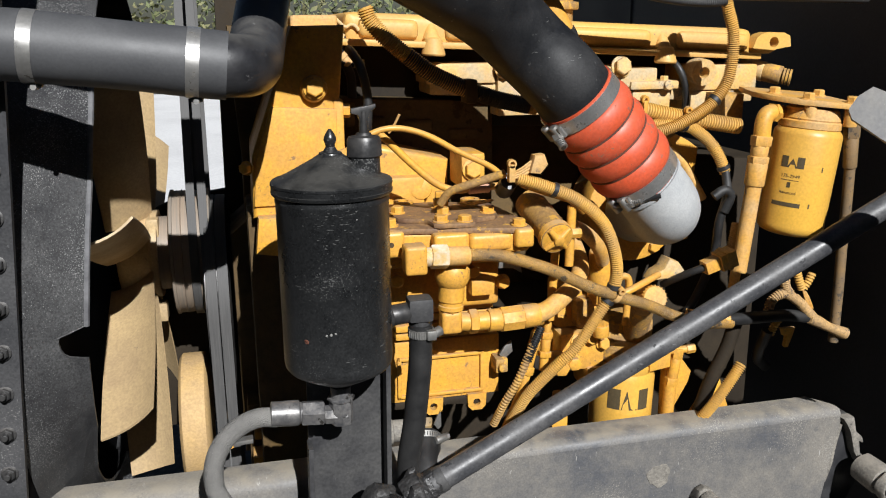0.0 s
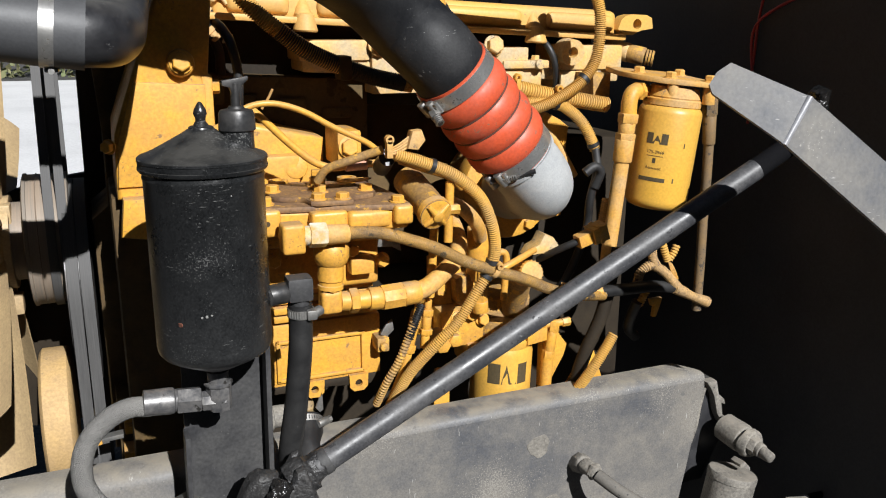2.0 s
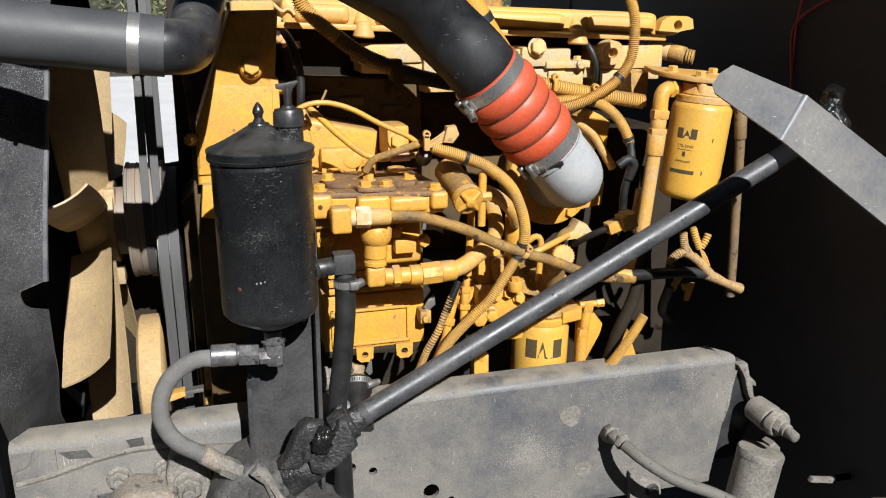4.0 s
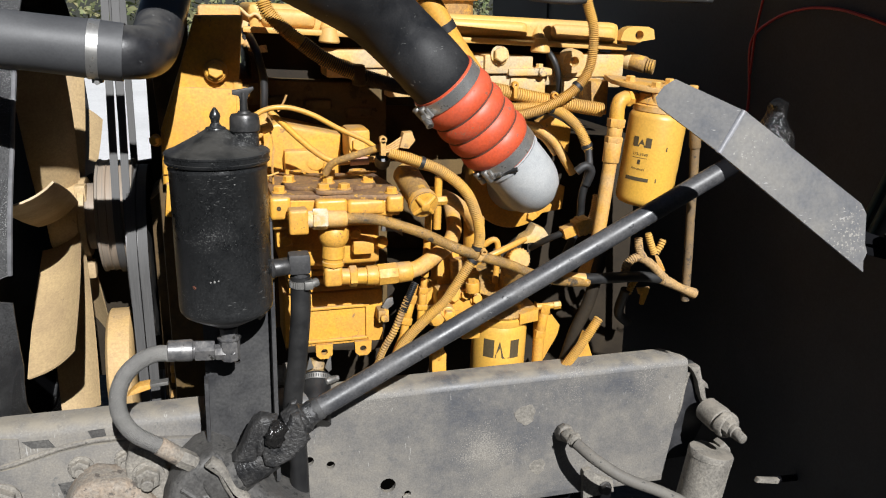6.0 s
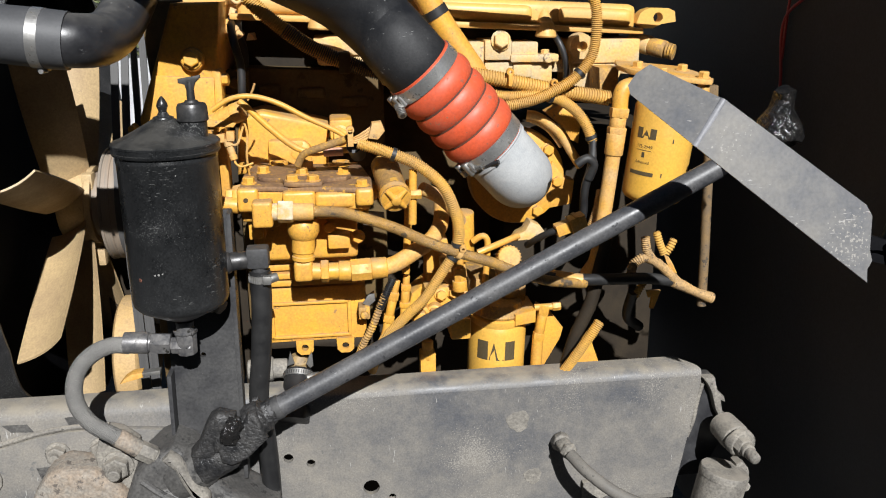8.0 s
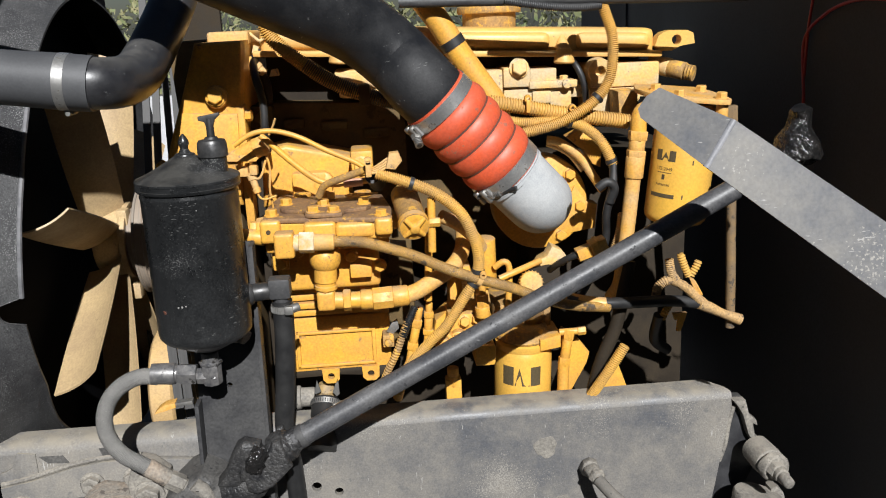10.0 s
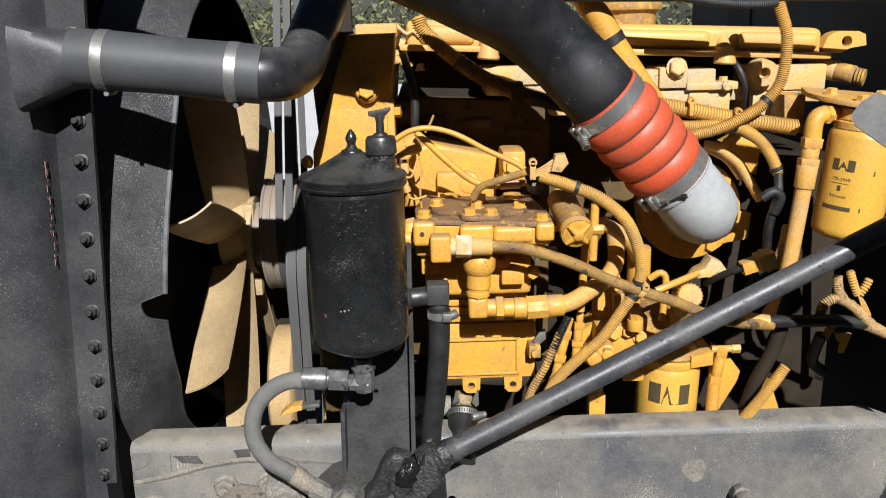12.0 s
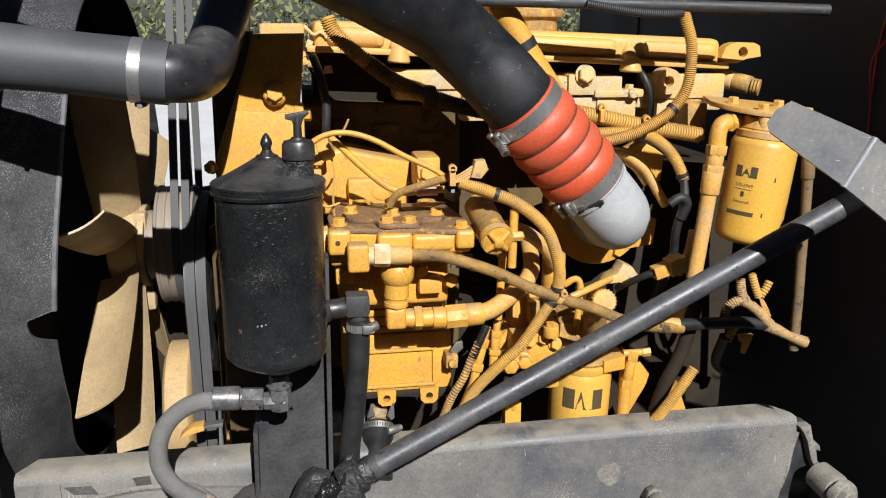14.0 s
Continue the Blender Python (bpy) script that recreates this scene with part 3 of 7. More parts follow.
part("paint_patch", bm, OILY_DUST, horn, "dark flaked paint patch")
clipb = thing("hose_clip_bracket", (0.74, 1.04, 0.76), "dust-caked bolted clip bracket low on the chassis rail", "bracket")
bm = bmesh.new()
prism(bm, [(0.708, 0.815), (0.722, 0.818), (0.735, 0.802), (0.768, 0.786), (0.772, 0.762), (0.71, 0.757)], "y", 1.033, 1.0445, 0.002)
part("clip_plate", bm, FRAME_DUST, clipb)
bolt(clipb, (0.752, 1.033, 0.774), (0, -1, 0), 0.0105, 0.009, STEEL_DARK)

# ---- steering gear, joint and shaft ----
def fine(profile, step=0.0025):
    """The same profile with rings close together."""
    rows = [profile[0]]
    for (d0, r0), (d1, r1) in zip(profile, profile[1:]):
        n = max(1, int(math.hypot(d1 - d0, r1 - r0) / step))
        rows += [(d0 + (d1 - d0) * k / n, r0 + (r1 - r0) * k / n) for k in range(1, n + 1)]
    return rows


def knobbly(bm, size, scale):
    for v in bm.verts:
        v.co += size * Vector((noise.noise(v.co * scale), noise.noise(v.co * scale + Vector((9, 0, 0))), noise.noise(v.co * scale + Vector((0, 9, 0)))))


gear = thing("steering_gear", (-0.02, 0.96, 0.80), "oily cast steering gear with rusty mounting ear", "steering gear")
bm = bmesh.new()
prism(bm, [(-0.005, 0.72), (0.0, 0.925), (0.018, 0.972), (0.048, 1.0), (0.075, 1.011), (0.098, 0.998), (0.122, 0.965), (0.150, 0.932), (0.180, 0.910), (0.212, 0.891), (0.216, 0.72)], "y", 0.900, 1.0, 0.020, 4)
part("gear_body", bm, OILY_DUST, gear)
bm = bmesh.new()
lathe(bm, (0.075, 0.915, 0.905), (0.05, -1, 0.25), [(0, 0.074), (0.012, 0.074), (0.017, 0.070), (0.019, 0.050), (0.026, 0.040), (0.028, 0.0)], 36)
part("end_cover", bm, OILY_DUST, gear)
bm = bmesh.new()
cyl(bm, (0.080, 0.93, 0.955), (0.122, 0.908, 0.984), 0.040, 0.030, 28, 0.005)
cyl(bm, (0.118, 0.909, 0.981), (0.132, 0.904, 0.992), 0.025, 0.023, 24, 0.003)
part("input_neck", bm, OILY_DUST, gear, "oily input shaft neck")
bm = bmesh.new()
prism(bm, [(-0.162, 0.76), (-0.153, 0.880), (-0.136, 0.924), (-0.117, 0.950), (-0.095, 0.957), (-0.052, 0.950), (-0.030, 0.938), (-0.004, 0.900), (0.0, 0.76)], "y", 0.957, 1.022, 0.014, 4)
for v in bm.verts:
    v.co += 0.003 * Vector((noise.noise(v.co * 40), noise.noise(v.co * 40 + Vector((9, 0, 0))), noise.noise(v.co * 40 + Vector((0, 9, 0)))))
part("mounting_ear", bm, RUSTY, gear, "rust-stained mounting ear")
bm = bmesh.new()
prism(bm, [(-0.050, 0.90), (-0.051, 0.968), (-0.044, 0.990), (-0.034, 0.998), (-0.016, 0.992), (0.006, 0.972), (0.010, 0.93), (-0.004, 0.89)], "y", 0.976, 1.0235, 0.006, 3)
part("stud_boss", bm, FRAME_DUST, gear, "dust-caked stud boss")
bolt(gear, (-0.020, 0.976, 0.950), (0, -1, -0.05), 0.0185, 0.014, FRAME_DUST, stud=0.014)
bolt(gear, (0.0725, 0.884, 0.928), (0, -1, 0.2), 0.0125, 0.004, OILY_DUST, washer=False)
bm = bmesh.new()
sweep(bm, [(0.030, 0.900, 0.965), (0.062, 0.896, 0.940), (0.12, 0.896, 0.905), (0.17, 0.902, 0.878)], 0.005, 0.008, 8)
part("cast_ridge", bm, OILY_DUST, gear)
bm = bmesh.new()
prism(bm, [(0.064, 1.003), (0.074, 1.011), (0.087, 1.004), (0.094, 0.984), (0.106, 0.965), (0.121, 0.948), (0.122, 0.936), (0.112, 0.931), (0.097, 0.942), (0.087, 0.966), (0.079, 0.990)], "y", 0.879, 0.900, 0.008, 3)
knobbly(bm, 0.004, 60)
part("cast_rib", bm, FRAME_DUST, gear, "dust-tanned casting rib")

SH0, SH1 = Vector((0.195, 0.899, 1.051)), Vector((0.83, 0.899, 1.380))
SHW = (SH1 - SH0).normalized()
joint = thing("universal_joint", (0.16, 0.9, 1.0), "universal joint caked in wet black grease", "steering joint")

bm = bmesh.new()
lathe(bm, SH0 - SHW * 0.018, SHW, fine([(0, 0.012), (0.002, 0.0215), (0.018, 0.0240), (0.028, 0.0235), (0.031, 0.0180), (0.040, 0.0166), (0.046, 0.0164)]), 40)
knobbly(bm, 0.003, 60)
knobbly(bm, 0.0012, 190)
yoke = part("shaft_yoke", bm, GREASE_DULL, joint)
for y0, y1 in ((0.871, 0.885), (0.914, 0.926)):
    bm = bmesh.new()
    prism(bm, [(0.207, 1.031), (0.194, 1.072), (0.184, 1.070), (0.172, 1.046), (0.150, 1.034), (0.141, 1.018), (0.145, 1.000), (0.157, 0.993), (0.181, 1.008)], "y", y0, y1, 0.006, 4)
    knobbly(bm, 0.004, 55)
    part("yoke_ear", bm, GREASE_DULL, yoke)
bm = bmesh.new()
prism(bm, [(0.101, 1.006), (0.112, 1.022), (0.124, 1.047), (0.133, 1.063), (0.143, 1.068), (0.166, 1.062), (0.164, 1.046), (0.150, 1.036), (0.138, 1.018), (0.134, 0.996)], "y", 0.884, 0.912, 0.009, 4)
knobbly(bm, 0.004, 55)
part("gear_yoke_arm", bm, GREASE_DULL, joint)
bm = bmesh.new()
cyl(bm, (0.112, 0.910, 0.980), (0.160, 0.900, 1.000), 0.030, 0.021, 24, 0.006)
knobbly(bm, 0.003, 70)
part("gear_yoke_arm", bm, GREASE_DULL, joint)
bm = bmesh.new()
lathe(bm, (0.140, 0.896, 1.004), (0.030, 0.0, 0.050), fine([(0, 0.008), (0.006, 0.017), (0.022, 0.0200), (0.042, 0.0185), (0.054, 0.012), (0.058, 0.004)]), 40)
knobbly(bm, 0.005, 60)
knobbly(bm, 0.002, 170)
part("grease_body", bm, GREASE_DULL, joint)
bm = bmesh.new()
lathe(bm, (0.154, 0.872, 1.030), (0.35, -0.10, 1.0), fine([(0, 0.004), (0.005, 0.010), (0.016, 0.0135), (0.030, 0.012), (0.040, 0.003)]), 40)
knobbly(bm, 0.005, 75)
knobbly(bm, 0.003, 190)
part("grease_lump", bm, GREASE, joint)

shaft = thing("steering_shaft", SH0, "long round black-painted steering shaft with worn shine", "steering shaft")
bm = bmesh.new()
lathe(bm, SH0 + SHW * 0.02, SHW, [(0, 0.0162), (0.01, 0.0162), (0.014, 0.0150), ((SH1 - SH0).length - 0.02, 0.0150)], 28)
part("tube", bm, SHAFT_GREY, shaft)
bm = bmesh.new()
lathe(bm, SH0 + SHW * 0.026, SHW, [(0, 0.0166), (0.008, 0.0166), (0.011, 0.0152)], 28)
part("weld_collar", bm, BLACK_DULL, shaft, "dull weld collar at the joint")

# bent grey step plate over the shaft
plate = thing("bent_bracket_plate", (0.8, 0.74, 1.28), "bent grey sheet-steel bracket plate with dusty scratches", "bracket")
L = [Vector(p) - Vector((0.006, 0, -0.002)) for p in ((0.672, 0.803, 1.492), (0.669, 0.806, 1.503), (0.677, 0.803, 1.518), (0.690, 0.796, 1.529), (0.764, 0.744, 1.490), (0.732, 0.744, 1.438))]
nl = (L[0] - L[-1]).cross(L[-2] - L[-1]).normalized()
L = [p - nl * nl.dot(p - L[-1]) for p in L]
Rr = [L[-1], L[-2], Vector((0.930, 0.716, 1.370)), Vector((0.937, 0.712, 1.357)), Vector((0.934, 0.703, 1.318)), Vector((0.936, 0.699, 1.306)), Vector((0.930, 0.697, 1.296)), Vector((0.930, 0.694, 1.281))]
for nm, loop in (("upper_leaf", L), ("lower_leaf", Rr)):
    bm = bmesh.new()
    nrm = (loop[1] - loop[0]).cross(loop[-1] - loop[0]).normalized()
    if nrm.y < 0:
        nrm = -nrm
    f = [bm.verts.new(p) for p in loop]
    bk = [bm.verts.new(p + nrm * 0.007) for p in loop]
    n = len(loop)
    bm.faces.new(f)
    bm.faces.new(bk[::-1])
    for i in range(n):
        bm.faces.new((f[i], bk[i], bk[(i + 1) % n], f[(i + 1) % n]))
    part(nm, bm, PLATE_GREY, plate)
# Strip along the bend is paler and glossier: a painted highlight.
bm = bmesh.new()
sweep(bm, [L[-1] + Vector((0.001, 0.004, -0.0005)), L[-2] + Vector((-0.0005, 0.004, 0.0005))], 0.0047, 0.01, 12)
part("bend", bm, BEND_GLINT, plate, "pale glossy bend, its glint put in the colour")
bm = bmesh.new()
prism(bm, [(0.905, 1.325), (0.93, 1.335), (1.08, 1.285), (1.08, 1.262), (0.92, 1.305)], "y", 0.722, 0.74, 0.002)
part("mounting_arm", bm, NEAR_BLACK, plate, "black arm back to the cab wall")

# ---- shock mount at the rail's end ----
mount = thing("shock_mount", (0.93, 1.0, 0.90), "dusty cast shock-absorber mount with a threaded stud", "bracket")
# Black back plate stands for the shaded hollow between web and rib.
bm = bmesh.new()
prism(bm, [(0.898, 0.994), (0.929, 0.992), (0.936, 0.967), (0.949, 0.955), (0.953, 0.944), (0.944, 0.949), (0.948, 0.928), (0.963, 0.913), (0.965, 0.88), (0.93, 0.80), (0.88, 0.80), (0.888, 0.838), (0.911, 0.985)], "y", 1.056, 1.075, 0.003)
part("bracket_casting", bm, BLACK_GLOSS, mount)
bm = bmesh.new()
prism(bm, [(0.908, 0.993), (0.930, 0.992), (0.937, 0.967), (0.950, 0.955), (0.953, 0.944), (0.945, 0.948), (0.949, 0.928), (0.964, 0.914), (0.948, 0.910), (0.936, 0.932), (0.926, 0.965), (0.918, 0.980)], "y", 1.040, 1.060, 0.004, 2)
part("casting_web", bm, FRAME_DUST, mount)
bm = bmesh.new()
sweep(bm, [(0.913, 1.052, 0.978), (0.906, 1.052, 0.945), (0.902, 1.052, 0.910), (0.893, 1.052, 0.88)], 0.0045, 0.005, 10)
part("casting_rib", bm, FRAME_DUST, mount)
bm = bmesh.new()
lathe(bm, (0.944, 1.030, 0.911), (0.004, -0.045, -0.003), [(0, 0.020), (0.002, 0.0235), (0.040, 0.0245), (0.045, 0.0235), (0.047, 0.0195), (0.051, 0.0195), (0.053, 0.0245), (0.062, 0.0240), (0.066, 0.021), (0.067, 0.012)], 30)
knobbly(bm, 0.0016, 90)
part("bushing", bm, FRAME_DUST, mount)
bm = bmesh.new()
cyl(bm, (0.946, 0.972, 0.909), (0.950, 0.955, 0.906), 0.0165, 0.0155, 6, 0.002)
cyl(bm, (0.950, 0.956, 0.906), (0.951, 0.946, 0.905), 0.0125, 0.0120, 16, 0.001)
cyl(bm, (0.951, 0.947, 0.905), (0.954, 0.926, 0.901), 0.0100, 0.0090, 16, 0.003)
knobbly(bm, 0.001, 120)
part("stud_nut", bm, FRAME_DUST, mount)
shock = thing("shock_absorber", (0.93, 0.99, 0.70), "dust-grey steel shock absorber can", "shock absorber")
bm = bmesh.new()
lathe(bm, (0.890, 0.982, 0.62), (0.2, 0.03, 1.0), [(0, 0.0395), (0.222, 0.0395), (0.2225, 0.0403), (0.232, 0.0403), (0.2345, 0.0385), (0.2350, 0.034), (0.236, 0.01)], 40)
part("dust_tube", bm, FRAME_DUST, shock)
bm = bmesh.new()
prism(bm, [(0.962, 0.850), (0.974, 0.852), (0.984, 0.842), (0.988, 0.828), (0.986, 0.816), (0.994, 0.803), (0.990, 0.795), (0.978, 0.790), (0.962, 0.79)], "y", 1.0, 1.03, 0.005)
knobbly(bm, 0.004, 70)
part("side_lug", bm, FRAME_DUST, shock)

stub = thing("brake_hose", (0.67, 1.03, 0.88), "dusty black rubber hose with a brass stub on the rail", "hose")
bm = bmesh.new()
cyl(bm, (0.668, 1.045, 0.893), (0.665, 1.020, 0.902), 0.0165, 0.0150, 8, 0.003)
cyl(bm, (0.665, 1.022, 0.901), (0.671, 0.992, 0.899), 0.0125, 0.0118, 16, 0.002)
cyl(bm, (0.669, 1.003, 0.900), (0.671, 0.996, 0.8995), 0.0142, 0.0142, 6, 0.002)
knobbly(bm, 0.0022, 90)
part("stub_fitting", bm, FRAME_DUST, stub, "dirt-caked hex fitting")
bm = bmesh.new()
sweep(bm, [(0.670, 0.99, 0.899), (0.69, 0.955, 0.885), (0.73, 0.925, 0.862), (0.79, 0.905, 0.838), (0.85, 0.90, 0.80), (0.90, 0.90, 0.74)], 0.0098, 0.008, 14)
part("rubber_hose", bm, DUSTY_HOSE, stub)


# ---- oil canister on its post ----
CX, CY = 0.107, 0.912
post = thing("canister_post", (0.115, 0.975, 0.93), "black-painted steel channel post bolted to the frame", "post")
bm = bmesh.new()
holed(bm, [(0.068, 0.93), (0.167, 0.93), (0.172, 1.33), (0.075, 1.33)], [(0.117, 1.118, 0.004)], 0.972, 0.979)
part("post_plate", bm, BLACK_DULL, post)
for x in (0.066, 0.163):
    bm = bmesh.new()
    prism(bm, [(x, 0.93), (x + 0.006, 0.93), (x + 0.011, 1.33), (x + 0.005, 1.33)] if x > 0.1 else [(x, 0.93), (x + 0.005, 0.93), (x + 0.009, 1.10), (x + 0.003, 1.10)], "y", 0.945, 0.974, 0.001)
    part("post_flange", bm, BLACK_DULL, post)
bolt(post, (0.146, 0.938, 1.208), (0.75, -0.5, -0.45), 0.0115, 0.010, RUSTY)

can = thing("oil_canister", (CX, CY, 1.19), "scuffed black-painted steel oil canister with conical lid", "canister")
bm = bmesh.new()
lathe(bm, (CX, CY, 1.199), (0, 0, 1), [(0, 0.014), (0.002, 0.020), (0.018, 0.050), (0.022, 0.0565), (0.027, 0.0605), (0.034, 0.0615), (0.214, 0.0615), (0.2155, 0.0622), (0.218, 0.0622), (0.2195, 0.0616), (0.238, 0.0616)], 64)
part("body", bm, BLACK_PAINT, can)
bm = bmesh.new()
lathe(bm, (CX, CY, 1.424), (0, 0, 1), [(-0.002, 0.0585), (-0.0015, 0.0646), (0.0, 0.0658), (0.0025, 0.0660), (0.0030, 0.0654), (0.0085, 0.0654), (0.0090, 0.0661), (0.0115, 0.0659), (0.0130, 0.0645), (0.0136, 0.0620), (0.0185, 0.0510), (0.0265, 0.0360), (0.0355, 0.0200), (0.0400, 0.0130), (0.0415, 0.0125), (0.0425, 0.0105)], 56)
lid = part("lid", bm, BLACK_PAINT, can, "conical lid with rolled rim")
bm = bmesh.new()
lathe(bm, (CX, CY, 1.464), (0, 0, 1), [(0, 0.0105), (0.003, 0.0080), (0.008, 0.0050), (0.011, 0.0055), (0.015, 0.0070), (0.019, 0.0062), (0.024, 0.0035), (0.027, 0.0012)], 20)
part("knob", bm, BLACK_PAINT, lid)
bm = bmesh.new()
lathe(bm, (CX + 0.036, CY - 0.004, 1.436), (0, 0, 1), [(0, 0.0172), (0.028, 0.0168)], 26)
part("filler_neck", bm, BLACK_PAINT, lid)
bm = bmesh.new()
lathe(bm, (CX + 0.036, CY - 0.004, 1.461), (0, 0, 1), [(0, 0.0182), (0.001, 0.0192), (0.017, 0.0185), (0.021, 0.0165), (0.0225, 0.009), (0.025, 0.0075)], 28)
cap = part("filler_cap", bm, STEEL_DARK, lid, "dull black screw cap")
bm = bmesh.new()
sx, sy = CX + 0.036, CY - 0.004
cyl(bm, (sx, sy, 1.484), (sx, sy, 1.509), 0.0052, 0.0045, 12)
prism(bm, [(sx - 0.0135, 1.507), (sx - 0.006, 1.505), (sx - 0.004, 1.498), (sx + 0.004, 1.498), (sx + 0.007, 1.507), (sx + 0.0135, 1.513), (sx + 0.013, 1.5165), (sx, 1.514), (sx - 0.0135, 1.512)], "y", sy - 0.0035, sy + 0.0035, 0.001)
part("t_handle", bm, STEEL_DARK, can, "small T-shaped handle")
bm = bmesh.new()
cyl(bm, (CX, CY, 1.195), (CX, CY, 1.178), 0.012, 0.0115, 16)
cyl(bm, (CX, CY, 1.182), (CX, CY, 1.178), 0.0160, 0.0160, 8, 0.001)
cyl(bm, (CX, CY, 1.180), (CX, CY, 1.148), 0.0142, 0.0135, 8, 0.002)
cyl(bm, (CX + 0.008, CY, 1.160), (CX - 0.02, CY + 0.001, 1.160), 0.0125, 0.0115, 8, 0.002)
part("bottom_elbow", bm, WET_STEEL, can, "rusty dark steel elbow")
bm = bmesh.new()
cyl(bm, (0.156, 0.925, 1.267), (0.170, 0.93, 1.268), 0.0165, 0.0145, 22, 0.002)
cyl(bm, (0.168, 0.93, 1.268), (0.194, 0.935, 1.269), 0.0125, 0.0125, 18, 0.001)
part("outlet", bm, STEEL_DARK, can, "worn dark steel outlet fitting")
bm = bmesh.new()
box(bm, 0.192, 0.922, 1.258, 0.222, 0.949, 1.287, 0.005)
cyl(bm, (0.208, 0.936, 1.262), (0.208, 0.936, 1.235), 0.0115, 0.0112, 16)
part("outlet_elbow", bm, BLACK_DULL, can)

def on_can(a, z, r=0.0615):
    return Vector((CX + r * math.sin(a), CY - r * math.cos(a), z)), Vector((math.sin(a), -math.cos(a), 0))


for a, z, r, m_, lb in ((-0.68, 1.270, 0.0032, RUST_WIRE, "rust-brown chip"), (-0.30, 1.279, 0.0014, PRIMER, "grey primer scuff"), (-0.22, 1.280, 0.0017, PRIMER, "grey primer scuff"), (-0.14, 1.281, 0.0012, PRIMER, "grey primer scuff"), (0.30, 1.403, 0.0008, PRIMER, "grey primer scuff")):
    p, n_ = on_can(a, z)
    bm = bmesh.new()
    lathe(bm, p - n_ * 0.001, n_, [(0, r), (0.00125, r * 0.9), (0.0014, r * 0.5)], 9)
    for v in bm.verts:
        v.co += 0.5 * r * Vector((noise.noise(v.co * 300), 0, noise.noise(v.co * 300 + Vector((7, 0, 0)))))
    part("paint_chip", bm, m_, can, lb)

drop = thing("drain_hose", (0.2, 0.95, 0.80), "black rubber hose held by a screw clamp", "hose")
bm = bmesh.new()
sweep(bm, [(0.208, 0.936, 1.253), (0.207, 0.938, 1.20), (0.200, 0.945, 1.12), (0.192, 0.955, 1.05), (0.197, 0.968, 0.98), (0.199, 0.972, 0.90), (0.198, 0.972, 0.78)], 0.0142, 0.01, 20)
part("rubber_hose", bm, RUBBER, drop)
bm = bmesh.new()
ring_band(bm, (0.208, 0.936, 1.243), (0.02, -0.03, 1), 0.0143, 0.010, 0.0012, 30)
for i in range(9):
    a = math.radians(200 + i * 11)
    c = Vector((0.208 + 0.0156 * math.cos(a), 0.936 + 0.0156 * math.sin(a), 1.243))
    box(bm, c.x - 0.0006, c.y - 0.0006, c.z - 0.004, c.x + 0.0006, c.y + 0.0006, c.z + 0.004)
clampb = part("clamp_band", bm, STEEL_DULL, drop, "slotted steel clamp band")
bm = bmesh.new()
cyl(bm, (0.218, 0.922, 1.243), (0.231, 0.929, 1.245), 0.0062, 0.0062, 10, 0.001)
box(bm, 0.212, 0.917, 1.237, 0.224, 0.927, 1.249, 0.002)
part("clamp_screw", bm, STEEL_DULL, clampb)

ret = thing("braided_return_hose", (0.0, 0.9, 0.98), "grey braided hose looping to the steering gear", "hose")
bm = bmesh.new()
cyl(bm, (0.0870, 0.913, 1.1630), (0.0610, 0.913, 1.1650), 0.0148, 0.0148, 6, 0.0015, 0.3)
cyl(bm, (0.0610, 0.913, 1.1650), (0.0580, 0.913, 1.1660), 0.0100, 0.0100, 14)
part("swivel_nut", bm, WET_STEEL, ret, "oil-wet bright steel swivel nut")
bm = bmesh.new()
lathe(bm, (0.0260, 0.913, 1.1680), Vector((0.0580, 0.913, 1.1660)) - Vector((0.0260, 0.913, 1.1680)), [(0, 0.0115), (0.001, 0.0142), (0.028, 0.0150), (0.032, 0.0145), (0.0335, 0.0125), (0.036, 0.0120)], 24)
part("crimp_sleeve", bm, WET_STEEL, ret, "oil-wet dark crimp sleeve")
bm = bmesh.new()
sweep(bm, [(0.034, 0.913, 1.163), (0.012, 0.911, 1.166), (-0.011, 0.908, 1.158), (-0.030, 0.904, 1.141), (-0.040, 0.901, 1.117), (-0.040, 0.90, 1.088), (-0.026, 0.902, 1.058), (0.0, 0.905, 1.036), (0.02, 0.908, 1.020)], 0.0112, 0.006, 18)
part("braided_hose", bm, BRAID, ret)
bm = bmesh.new()
cyl(bm, (0.004, 0.905, 1.034), (0.030, 0.909, 1.010), 0.0128, 0.0125, 20, 0.002)
part("crimp_sleeve", bm, RUSTY, ret)
bm = bmesh.new()
cyl(bm, (0.029, 0.909, 1.011), (0.048, 0.913, 0.996), 0.0135, 0.0135, 6, 0.002)
cyl(bm, (0.047, 0.913, 0.997), (0.065, 0.92, 0.98), 0.0105, 0.0105, 16)
part("end_fitting", bm, FRAME_DUST, ret)

# ---- radiator side, shroud and fan ----


def leaned(bm):
    for v in bm.verts:
        s = v.co.z - 1.457
        v.co.x += 0.099 * s
        v.co.y -= 0.089 * s


